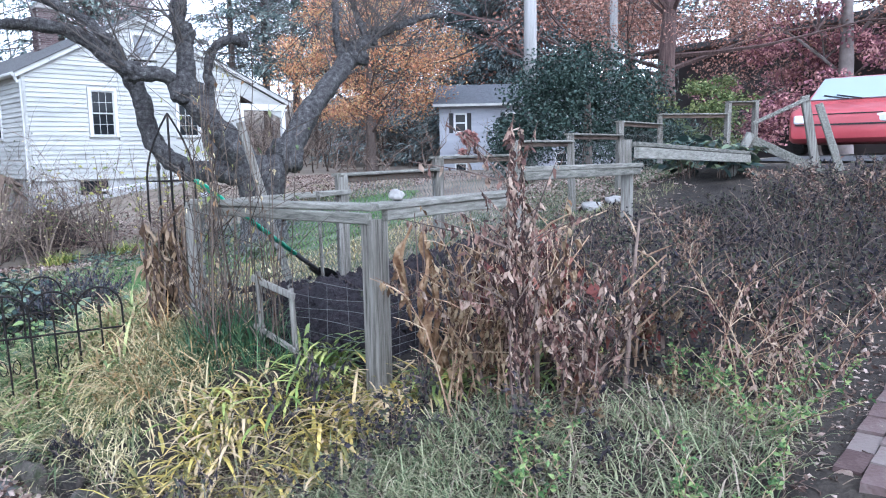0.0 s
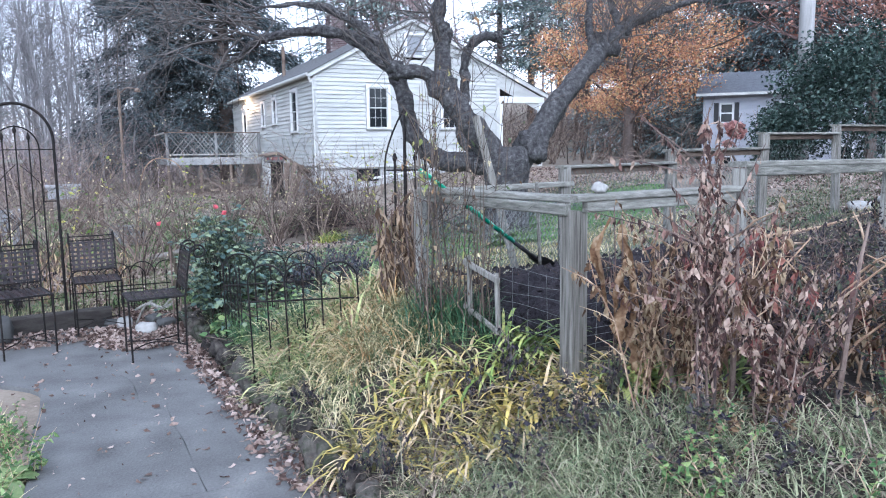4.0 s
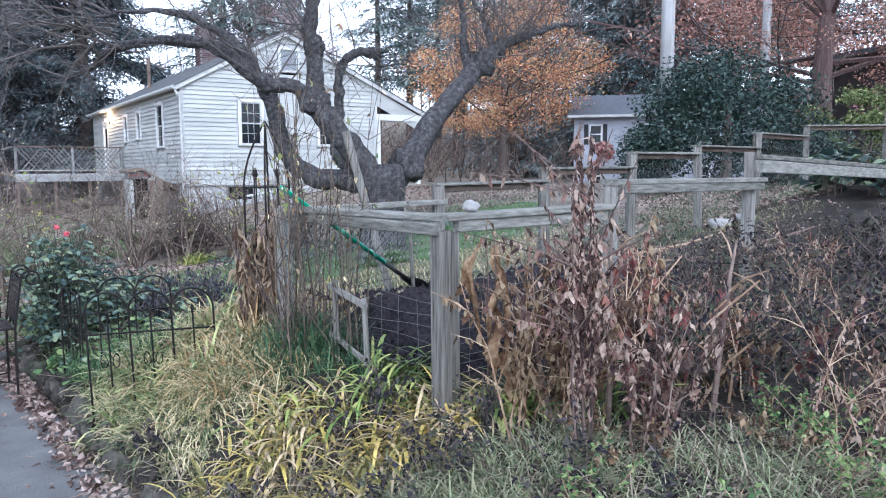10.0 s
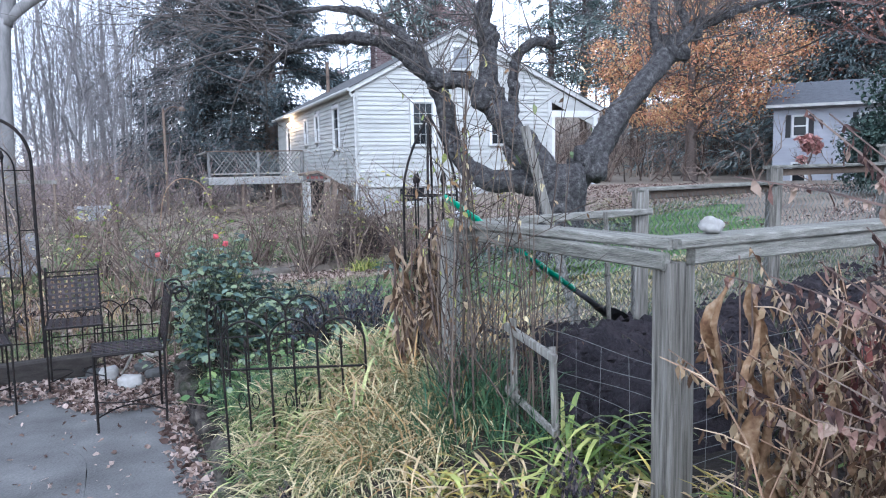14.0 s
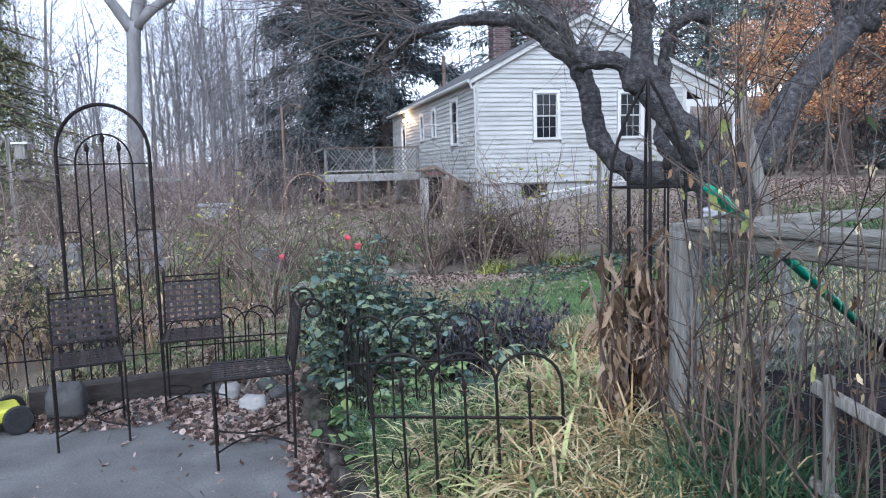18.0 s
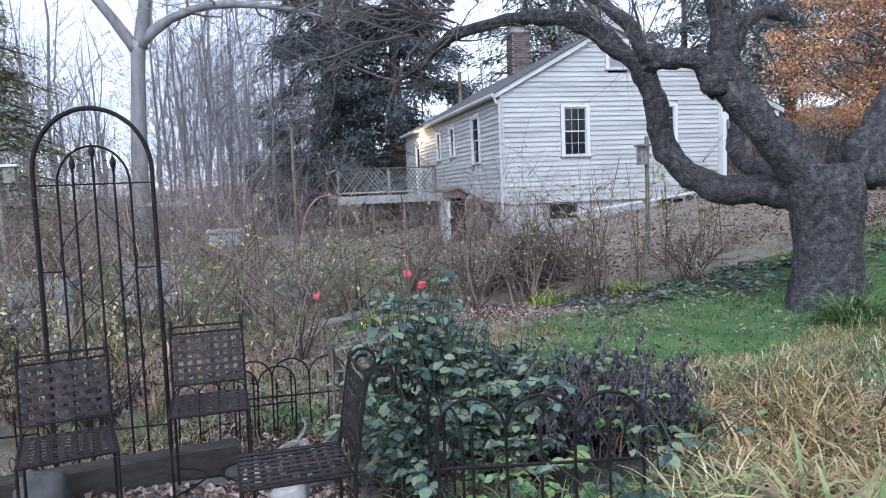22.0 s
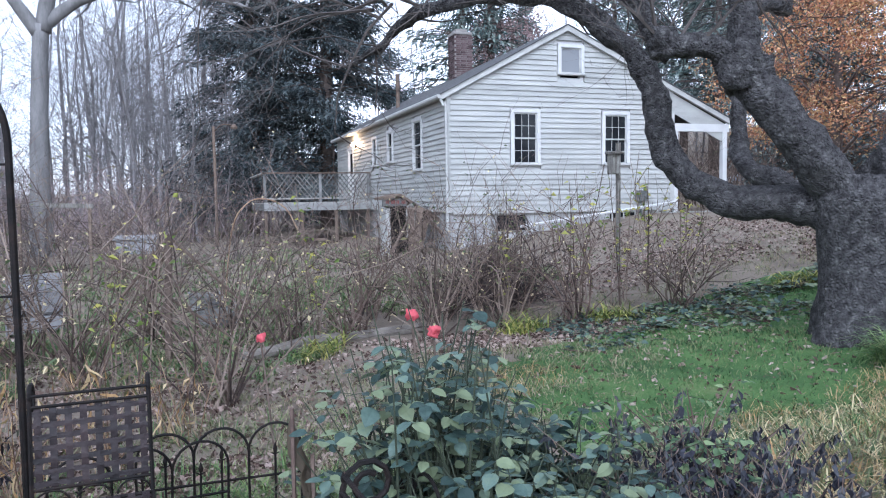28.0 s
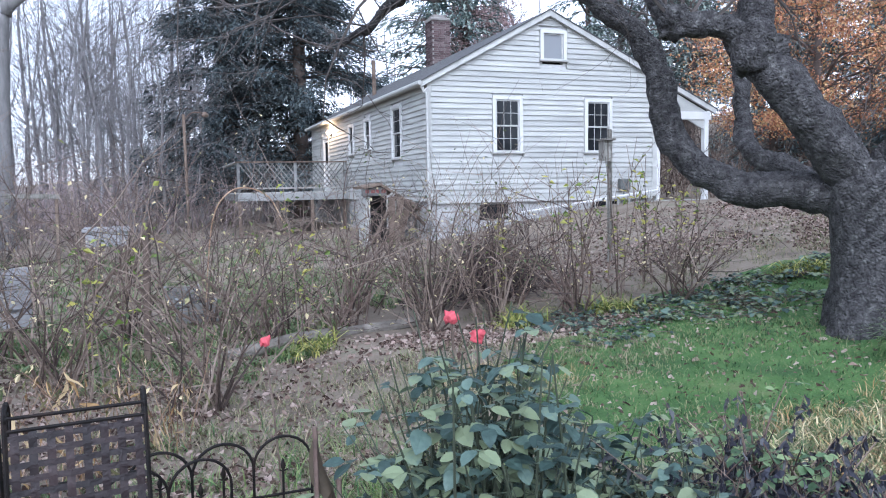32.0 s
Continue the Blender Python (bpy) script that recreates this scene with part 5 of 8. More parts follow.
def grass(name, label, mat, areas, n, length, width, bend=(0.6, 1.8), lift=(0.9, 1.45), seed=1, clump=0.5, seg=3):
    """areas: (x, y, rx, ry, weight) ellipses."""
    r = random.Random(seed)
    g = Geo()
    tot = sum(a[4] for a in areas)
    tufts = []
    for a in areas:
        for _ in range(max(1, int(n * a[4] / tot / 14))):
            q, th = math.sqrt(r.random()), r.random() * 6.283
            tufts.append((a[0] + a[2] * q * math.cos(th), a[1] + a[3] * q * math.sin(th), r.random()))
    for tx, ty, tk in tufts:
        hd = r.random() * 6.283
        k = 0.65 + 0.6 * tk
        for _ in range(14):
            x, y = tx + r.gauss(0, 0.05), ty + r.gauss(0, 0.05)
            h = hd + r.gauss(0, 0.9 / max(0.1, clump))
            g.blade((x, y, ground_z(x, y) - 0.01), h, r.uniform(*length) * k, r.uniform(*width), r.uniform(*bend), r.uniform(*lift), seg)
    return single(name, g, mat, label, "grass", kind="stuff")


grass("dry_grass", "pale fading long grass beside the path", L_MIX, [(-4.55, -16.9, 0.5, 0.9, 3), (-4.75, -15.6, 0.35, 0.8, 1.2), (-4.35, -15.9, 0.5, 0.9, 1.4), (-4.75, -17.2, 0.3, 0.5, 1.4), (-4.4, -17.2, 0.35, 0.4, 1.4)], 8600, (0.1, 0.27), (0.004, 0.009), (1.0, 3.2), (0.3, 1.4), seed=11, clump=0.25)
L_STR = leafmat("tawny_dead_blades", [(0.11, 0.105, 0.045), (0.25, 0.15, 0.065), (0.38, 0.25, 0.11), (0.47, 0.36, 0.2)], 0.75, 1.0)
grass("dry_grass", "tawny dead grass in the bed", L_STR, [(-3.7, -15.5, 0.6, 0.5, 3), (-3.3, -14.9, 0.6, 0.6, 1.6), (-2.9, -14.4, 0.7, 0.6, 1.6), (-4.45, -17.1, 0.3, 0.6, 0.9), (-3.4, -15.9, 0.5, 0.35, 1)], 6200, (0.14, 0.4), (0.005, 0.013), (1.2, 3.2), (0.4, 1.4), seed=12, clump=0.3)
grass("daylily", "yellowing daylily leaves flopped beside the path", L_YEL, [(-4.78, -18.02, 0.2, 0.2, 1.6), (-4.47, -17.95, 0.24, 0.18, 2.2), (-5.0, -17.95, 0.07, 0.14, 0.5), (-3.68, -18.5, 0.2, 0.1, 1.0), (-3.98, -18.3, 0.26, 0.14, 1.8), (-4.45, -18.4, 0.3, 0.16, 1.4), (-4.15, -18.5, 0.24, 0.14, 1.2)], 2900, (0.1, 0.32), (0.009, 0.021), (0.6, 3.4), (0.05, 1.15), 13, 0.3, 5)
L_FRESH = leafmat("yellow_green_strap_leaves", [(0.1, 0.15, 0.04), (0.2, 0.27, 0.07), (0.36, 0.38, 0.12)], 0.5, 0.9)
grass("green_clump", "fresh yellow-green strap leaves by the fence post", L_FRESH, [(-3.8, -17.95, 0.14, 0.1, 1.2), (-4.1, -18.12, 0.12, 0.12, 1), (-3.6, -18.62, 0.16, 0.1, 1.2), (-2.62, -18.75, 0.1, 0.08, 0.9), (-4.6, -17.75, 0.12, 0.1, 0.5), (-3.3, -18.9, 0.14, 0.1, 0.7)], 420, (0.22, 0.44), (0.014, 0.026), (1.2, 2.6), (0.7, 1.35), 14, 0.6, 6)
grass("green_clump", "deep green grass in the shade of the fence", leafmat("deep_green_blades", [(0.018, 0.05, 0.024), (0.04, 0.095, 0.045), (0.085, 0.15, 0.07)], 0.6, 0.9), [(-4.08, -17.5, 0.16, 0.4, 2), (-4.3, -17.35, 0.2, 0.25, 1.2), (-4.0, -17.15, 0.14, 0.3, 0.8), (-4.75, -15.85, 0.3, 0.4, 1.6), (-4.95, -15.1, 0.2, 0.6, 1.4)], 2600, (0.16, 0.36), (0.004, 0.009), (0.8, 2.0), (0.9, 1.45), 32)
grass("rough_grass", "brown tangled dead stems in front of the fence", L_DEAD, [(-4.1, -19.3, 0.55, 0.55, 3), (-3.7, -19.9, 0.6, 0.45, 3), (-4.75, -18.5, 0.25, 0.5, 2.4), (-4.3, -20.2, 0.4, 0.6, 1.5), (-3.0, -20.0, 0.4, 0.3, 1.2), (-4.3, -18.2, 0.5, 0.3, 2), (-5.05, -17.3, 0.08, 0.9, 1.6)], 5600, (0.1, 0.3), (0.004, 0.009), (0.8, 2.6), (0.4, 1.3), 15, 0.3)
grass("rough_grass", "low grey-green grass in front of the fence", leafmat("grey_green_blades", [(0.09, 0.12, 0.06), (0.19, 0.225, 0.12), (0.36, 0.36, 0.22)], 0.7, 1.0), [(-4.3, -18.85, 0.35, 0.25, 2), (-4.0, -19.15, 0.45, 0.35, 2.6), (-3.6, -20.0, 0.6, 0.35, 1.6), (-4.4, -19.6, 0.5, 0.6, 1.8), (-3.2, -19.6, 0.4, 0.3, 1)], 4600, (0.08, 0.24), (0.004, 0.008), (0.8, 2.2), (0.6, 1.4), 16, 0.3)
grass("rough_grass", "pale straw and green grass matted in front of the daylilies", leafmat("matted_pale_blades", [(0.13, 0.15, 0.085), (0.28, 0.27, 0.17), (0.46, 0.4, 0.29), (0.24, 0.28, 0.15)], 0.75, 1.0), [(-4.35, -18.85, 0.35, 0.3, 2), (-4.0, -19.2, 0.45, 0.35, 2.4), (-3.7, -19.7, 0.4, 0.35, 1.4), (-4.7, -18.6, 0.25, 0.3, 1), (-4.3, -19.5, 0.4, 0.4, 1)], 5200, (0.08, 0.24), (0.003, 0.007), (0.8, 3.0), (0.2, 1.3), 38, 0.25)
grass("green_clump", "broad floppy yellow-green leaves in front of the iron edging", leafmat("floppy_yellow_green_leaves", [(0.13, 0.19, 0.07), (0.27, 0.32, 0.12), (0.46, 0.45, 0.2), (0.3, 0.22, 0.13)], 0.6, 1.0), [(-4.75, -16.2, 0.35, 0.3, 2), (-4.35, -16.3, 0.35, 0.3, 2), (-4.6, -16.75, 0.35, 0.3, 1.6), (-4.2, -15.85, 0.3, 0.25, 1.2), (-4.95, -16.5, 0.2, 0.3, 1.2)], 1500, (0.16, 0.36), (0.009, 0.02), (1.0, 2.8), (0.4, 1.4), 39, 0.3, 5)
grass("dry_grass", "straw and green blades along the foot of the iron edging", L_MIX, [(-4.8, -15.75, 0.3, 0.2, 1.4), (-4.35, -15.75, 0.35, 0.2, 1.6), (-3.95, -15.7, 0.3, 0.2, 1), (-5.0, -16.45, 0.16, 0.3, 1.4), (-4.8, -16.1, 0.25, 0.2, 1.4), (-4.98, -17.0, 0.12, 0.3, 0.8)], 2600, (0.16, 0.34), (0.005, 0.01), (1.0, 2.8), (0.6, 1.4), 40, 0.3, 5)
LAWN = [(-1.9, -11.6, 1.7, 1.7), (-0.3, -10.4, 1.5, 1.3), (0.6, -12.2, 1.3, 1.0), (-3.0, -12.7, 0.7, 0.6), (1.2, -9.6, 1.2, 0.6), (1.9, -11.6, 1.2, 1.2), (2.6, -10.2, 1.3, 1.0), (3.4, -9.2, 1.2, 0.7)]
g = Geo()
cells = {}
step = 0.12
for i in range(-34, 40):
    for j in range(-118, -72):
        x, y = i * step, j * step
        if min(((x - a) / c) ** 2 + ((y - b) / d) ** 2 for a, b, c, d in LAWN) + 0.35 * noise.noise((x * 1.6, y * 1.6, 3)) > 1.0:
            continue
        ids = []
        for di, dj in ((0, 0), (1, 0), (1, 1), (0, 1)):
            k = (i + di, j + dj)
            if k not in cells:
                cells[k] = len(g.v)
                px, py = k[0] * step, k[1] * step
                g.v.append((px, py, ground_z(px, py) + 0.014 + 0.008 * noise.noise((px * 7, py * 7, 1))))
            ids.append(cells[k])
        g.f.append(tuple(ids))
M_TURF = material("dense_green_turf", [(0.022, 0.055, 0.016), (0.045, 0.1, 0.026), (0.075, 0.14, 0.04), (0.14, 0.15, 0.07)], rough=0.9, scale=2.5, bump=1.0, bump_scale=60)
single("turf", g, M_TURF, "dense green turf under the apple tree", kind="structure", smooth=True)
grass("lawn", "short green lawn under the apple tree", L_LAWN, [(a, b, c, d, c * d) for a, b, c, d in LAWN], 60000, (0.03, 0.075), (0.005, 0.01), (0.4, 1.6), (0.8, 1.5), 17, 0.3)
L_PATCH = leafmat("bleached_short_grass", [(0.1, 0.11, 0.055), (0.22, 0.185, 0.125), (0.36, 0.3, 0.21), (0.2, 0.22, 0.11)], 0.8, 1.0)
grass("lawn", "patchy bleached grass beyond the beds", L_PATCH, [(-2.8, -13.2, 1.2, 0.7, 3), (-6.0, -6.0, 3.0, 2.5, 2), (0.0, -8.4, 3.0, 0.6, 2), (-6.2, -11.6, 1.5, 1.0, 1), (-8.5, -3.0, 3, 3, 2), (-3.2, -10.6, 1.4, 0.9, 3), (-4.2, -11.8, 1.0, 0.8, 2), (-1.2, -15.5, 2.2, 0.5, 2.4), (1.2, -14.6, 2.4, 0.9, 2), (1.5, -16.4, 1.6, 0.5, 1.6), (-0.5, -14.0, 2.0, 0.8, 1.6), (-4.8, -10.9, 1.6, 1.2, 3), (-6.5, -8.5, 2.0, 1.6, 2.5), (3.6, -8.9, 1.6, 1.0, 2.5), (3.6, -7.4, 2.5, 1.0, 2)], 42000, (0.05, 0.14), (0.004, 0.008), (0.6, 1.8), (0.7, 1.4), 18, 0.3)

grass("lawn", "dull green grass behind the fence", leafmat("shaded_lawn_blades", [(0.03, 0.06, 0.026), (0.065, 0.11, 0.048), (0.14, 0.16, 0.085)], 0.7, 1.0), [(-2.2, -15.5, 1.3, 0.7, 3), (-0.2, -15.0, 1.4, 0.7, 2.4), (1.8, -14.6, 1.6, 0.8, 2), (-2.6, -16.1, 0.9, 0.35, 1.6), (0.9, -15.6, 1.2, 0.4, 1), (4.2, -14.9, 2.2, 1.2, 2.6), (6.0, -13.4, 2.2, 1.4, 1.6)], 21000, (0.05, 0.14), (0.004, 0.009), (0.6, 1.8), (0.7, 1.4), 35, 0.3)
grass("lawn", "mixed green and straw grass beside the tawny bed", L_MIX, [(-2.0, -13.4, 1.2, 0.7, 2.4), (-0.6, -13.8, 1.3, 0.8, 2.4), (-3.1, -14.5, 0.8, 0.6, 2), (-1.6, -14.3, 1.2, 0.6, 1.6), (0.8, -13.2, 1.0, 0.8, 1)], 11000, (0.06, 0.18), (0.005, 0.011), (0.8, 2.4), (0.5, 1.4), 36, 0.3)
grass("lawn", "low green blades beside the tawny bed", L_GRN, [(-2.4, -13.6, 1.0, 0.6, 2), (-1.0, -13.6, 1.2, 0.7, 2), (-3.5, -14.9, 0.5, 0.5, 1.2)], 5000, (0.05, 0.15), (0.005, 0.01), (0.8, 2.2), (0.6, 1.4), 37, 0.3)
grass("rough_lawn", "rough green-grey grass beyond the rose bed", leafmat("far_grass", [(0.07, 0.12, 0.045), (0.12, 0.175, 0.07), (0.22, 0.23, 0.12)], 0.7, 1.0), [(-7.5, -4.5, 4.5, 3.5, 5), (-3.0, -5.0, 3.0, 2.4, 3), (-10.5, 1.0, 4, 4, 3), (-4, 2, 3.5, 4, 2), (-6.5, -8.2, 2.5, 1.5, 2.5)], 28000, (0.08, 0.2), (0.012, 0.024), (0.6, 1.8), (0.7, 1.4), 19, 0.3)

grass("dry_grass", "floppy green and straw grass round the iron edging", L_MIX, [(-4.95, -16.8, 0.14, 0.3, 2.4), (-4.6, -17.0, 0.35, 0.22, 3), (-4.9, -15.65, 0.22, 0.3, 0.8)], 600, (0.15, 0.32), (0.005, 0.011), (1.4, 3.2), (0.6, 1.4), 22, 0.3, 5)
grass("dry_grass", "tawny floppy grass behind the iron edging", L_STR, [(-4.4, -16.4, 0.4, 0.3, 0.7), (-3.9, -16.1, 0.4, 0.3, 2), (-4.5, -17.1, 0.4, 0.3, 0.6)], 1000, (0.14, 0.34), (0.005, 0.012), (1.4, 3.2), (0.5, 1.4), 28, 0.3, 5)
grass("dry_grass", "yellow-green fading blades in front of the iron edging", leafmat("yellow_green_blades", [(0.11, 0.15, 0.05), (0.24, 0.25, 0.09), (0.42, 0.37, 0.15), (0.55, 0.46, 0.25)], 0.65, 1.0), [(-4.75, -16.95, 0.3, 0.35, 2), (-4.4, -17.0, 0.35, 0.35, 2), (-4.5, -16.4, 0.35, 0.3, 1.2)], 2200, (0.09, 0.25), (0.005, 0.012), (1.2, 3.2), (0.3, 1.35), 33, 0.25, 5)
grass("green_clump", "green strap-leaved clump at the foot of the apple tree", L_GRN, [(-0.62, -12.25, 0.2, 0.16, 1)], 420, (0.3, 0.55), (0.01, 0.018), (1.4, 2.6), (0.7, 1.4), 23, 0.5)
grass("daylily", "yellow-green daylily clumps behind the lawn", leafmat("lime_daylily", [(0.1, 0.14, 0.035), (0.22, 0.25, 0.06), (0.36, 0.34, 0.1)], 0.6, 1.0), [(-2.42, -9.15, 0.22, 0.15, 1), (-1.31, -9.22, 0.28, 0.15, 1), (1.04, -9.55, 0.3, 0.2, 1.2), (-4.6, -8.9, 0.3, 0.2, 0.8)], 700, (0.2, 0.4), (0.012, 0.02), (1.4, 2.8), (0.7, 1.3), 24, 0.6)
grass("dry_grass", "tawny patches of grass in the lawn", L_STR, [(-0.9, -12.7, 0.7, 0.35, 2), (-2.0, -12.9, 0.8, 0.45, 2), (-2.5, -13.6, 0.7, 0.4, 2), (-3.4, -11.0, 0.6, 0.5, 1.4), (-1.3, -13.7, 1.0, 0.6, 3), (0.2, -13.6, 0.9, 0.6, 2.4)], 9500, (0.06, 0.16), (0.003, 0.006), (0.8, 2.4), (0.7, 1.4), 25, 0.4)
grass("green_clump", "low green grass behind the patio", L_GRN, [(-5.3, -12.5, 0.7, 0.45, 2), (-6.6, -12.2, 0.9, 0.5, 1.4), (-4.6, -12.3, 0.6, 0.5, 1.4), (-5.2, -11.4, 1.0, 0.6, 1), (-4.9, -15.0, 0.2, 0.5, 0.8), (-4.8, -15.8, 0.3, 0.4, 2.2), (-4.5, -15.4, 0.4, 0.3, 1.2)], 6800, (0.07, 0.2), (0.004, 0.009), (0.6, 1.8), (0.6, 1.4), 27, 0.3)
grass("rough_grass", "weedy grass behind the patio edge", L_MIX, [(-7.6, -13.25, 0.6, 0.25, 2), (-6.6, -12.85, 0.9, 0.25, 2), (-8.4, -13.4, 0.5, 0.5, 1.5)], 1800, (0.08, 0.24), (0.004, 0.008), (0.8, 2.2), (0.6, 1.4), 31, 0.3)
grass("kerb_grass", "tufts of fading grass hanging over the kerb", L_MIX, [(kerb_x(-14.3 - 0.45 * k) + 0.16, -14.3 - 0.45 * k, 0.07, 0.24, 1) for k in range(14)], 1100, (0.08, 0.2), (0.004, 0.009), (1.2, 2.8), (0.5, 1.3), 26, 0.3)

# ---- stems with hanging dead leaves ----
def wilt(g, p, d, length, width, r, sag=-0.15):
    """A crumpled hanging dead leaf: a twisted strip of three spans."""
    p, d = V3(p), V3(d).normalized()
    s = d.cross(V3((r.gauss(0, 1), r.gauss(0, 1), r.gauss(0, 0.4))))
    s = s.normalized() if s.length > 1e-3 else V3((1, 0, 0))
    vs = []
    for f, w in ((0, 0.25), (0.35, 1.0), (0.7, 0.75), (1.0, 0.15)):
        vs += [p - s * width * w / 2, p + s * width * w / 2]
        d = (d + V3((r.gauss(0, 0.45), r.gauss(0, 0.45), r.gauss(sag, 0.4)))).normalized()
        p = p + d * length * 0.34
        s = (s + V3((r.gauss(0, 0.5), r.gauss(0, 0.5), r.gauss(0, 0.5)))).normalized()
    g.add(vs, [(0, 1, 3, 2), (2, 3, 5, 4), (4, 5, 7, 6)])


def weed(name, label, x, y, h, stems, mat_leaf, mat_stem, leaves, leaf=(0.05, 0.1), wide=0.45, spread_=0.25, seed=1, droop=True, branch=2, r0=0.006, cat="plant"):
    r = random.Random(seed)
    t = thing(name, label, cat)
    gs, gl = Geo(), Geo()
    for _ in range(stems):
        bx, by = x + r.gauss(0, spread_ * 0.4), y + r.gauss(0, spread_ * 0.4)
        hh = h * r.uniform(0.65, 1.05)
        dx, dy = r.gauss(0, spread_), r.gauss(0, spread_)
        z0 = ground_z(bx, by) - 0.02
        pts = [V3((bx + dx * f ** 1.5, by + dy * f ** 1.5, z0 + hh * f)) + V3((r.gauss(0, 0.008), r.gauss(0, 0.008), 0)) for f in (0, 0.2, 0.4, 0.6, 0.8, 1.0)]
        gs.tube(pts, [r0, r0 * 0.9, r0 * 0.8, r0 * 0.65, r0 * 0.5, r0 * 0.3], 4, cap=False)
        paths = [pts]
        for _ in range(branch):
            i = r.randint(2, 4)
            d = V3((r.gauss(0, 1), r.gauss(0, 1), r.uniform(0.3, 1.2))).normalized() * hh * r.uniform(0.15, 0.35)
            b = [pts[i], pts[i] + d * 0.5 + V3((0, 0, 0.01)), pts[i] + d]
            gs.tube(b, [r0 * 0.6, r0 * 0.45, r0 * 0.25], 3, cap=False)
            paths.append(b)
        for _ in range(leaves):
            b = paths[0] if r.random() < 0.55 else paths[r.randrange(len(paths))]
            j = r.randrange(1 if b is pts else 0, len(b) - 1)
            p = V3(b[j]).lerp(V3(b[j + 1]), r.random())
            if droop:
                d = V3((r.gauss(0, 0.5), r.gauss(0, 0.5), -1 + r.gauss(0, 0.5)))
            else:
                d = V3((r.gauss(0, 1), r.gauss(0, 1), r.gauss(0.1, 0.4)))
            L = r.uniform(*leaf)
            if droop:
                wilt(gl, p, d, L, L * wide * r.uniform(0.6, 1.3), r, -0.5)
            else:
                gl.leaf(p, d, V3((r.gauss(0, 1), r.gauss(0, 1), 0.8)), L, L * wide * r.uniform(0.7, 1.3), r.uniform(0.1, 0.5), r.uniform(-0.2, 0.5))
    part("stem_mass", gs, mat_stem, t)["kind"] = "stuff"
    part("foliage", gl, mat_leaf, t)["kind"] = "stuff"
    return t


weed("dead_plant", "tall dead russet flower stalk with wilted leaves", -3.72, -19.22, 1.5, 5, L_RED, M_STEMD, 330, (0.02, 0.06), 0.42, 0.05, 21, branch=8, r0=0.007)
for i, (x, y, h, k) in enumerate(((-3.55, -19.05, 0.95, 5), (-3.35, -18.85, 0.85, 5), (-3.1, -19.05, 0.72, 5), (-3.75, -18.85, 0.8, 4), (-2.75, -18.75, 0.7, 5), (-3.45, -19.35, 0.75, 5), (-2.45, -19.0, 0.6, 5), (-2.9, -18.4, 0.75, 4))):
    weed("dead_plant", "withered russet perennial with hanging dead leaves", x, y, h, k + 5, L_RED if i % 3 else L_BRN, M_STEM if i % 3 == 0 else M_STEMD, 70, (0.02, 0.07), 0.42, 0.22, 30 + i, branch=7, r0=0.0055)
for i, (x, y, h) in enumerate(((-3.2, -19.25, 0.8), (-2.95, -18.9, 0.85), (-3.5, -18.8, 0.9), (-2.6, -19.2, 0.6))):
    weed("dead_plant", "withered stalks with broad drooping maroon leaves", x, y, h, 4, leafmat("broad_maroon_leaves", [(0.07, 0.022, 0.02), (0.16, 0.05, 0.04), (0.24, 0.11, 0.08)], 0.8, 0.8) if i == 0 else bpy.data.materials["broad_maroon_leaves"], M_STEM, 9, (0.06, 0.13), 0.62, 0.2, 650 + i, branch=3, r0=0.006)
for i, (x, y, dx, dy, h) in enumerate(((-3.05, -19.35, 0.3, 0.1, 0.85), (-2.75, -19.4, 0.35, 0.2, 0.6), (-3.45, -19.1, 0.05, 0.05, 0.9), (-3.6, -18.9, -0.15, 0.1, 0.65), (-3.2, -18.7, 0.12, -0.05, 0.7))):
    z = ground_z(x, y)
    st = thing("dead_stalk", "thick knotted brown dead stalk with side shoots", "stalk", group="dead stalks")
    pts = [V3((x, y, z)), V3((x + 0.3 * dx, y + 0.3 * dy, z + 0.35 * h)), V3((x + 0.6 * dx, y + 0.6 * dy, z + 0.72 * h)), V3((x + dx, y + dy, z + h))]
    part("stem", lumpy(Geo().tube(smooth_path(pts, 3), spread([0.015, 0.013, 0.01, 0.005], 3), 7), 0.006, 12), M_STEMD, st)
    for k in range(1, 4):
        q = pts[k] if k < 3 else pts[2].lerp(pts[3], 0.6)
        a = i * 1.9 + k * 2.4
        part("shoot", Geo().tube([q, q + V3((0.09 * math.cos(a), 0.09 * math.sin(a), 0.08)), q + V3((0.2 * math.cos(a), 0.2 * math.sin(a), 0.13))], [0.006, 0.005, 0.003], 5), M_STEM, st)
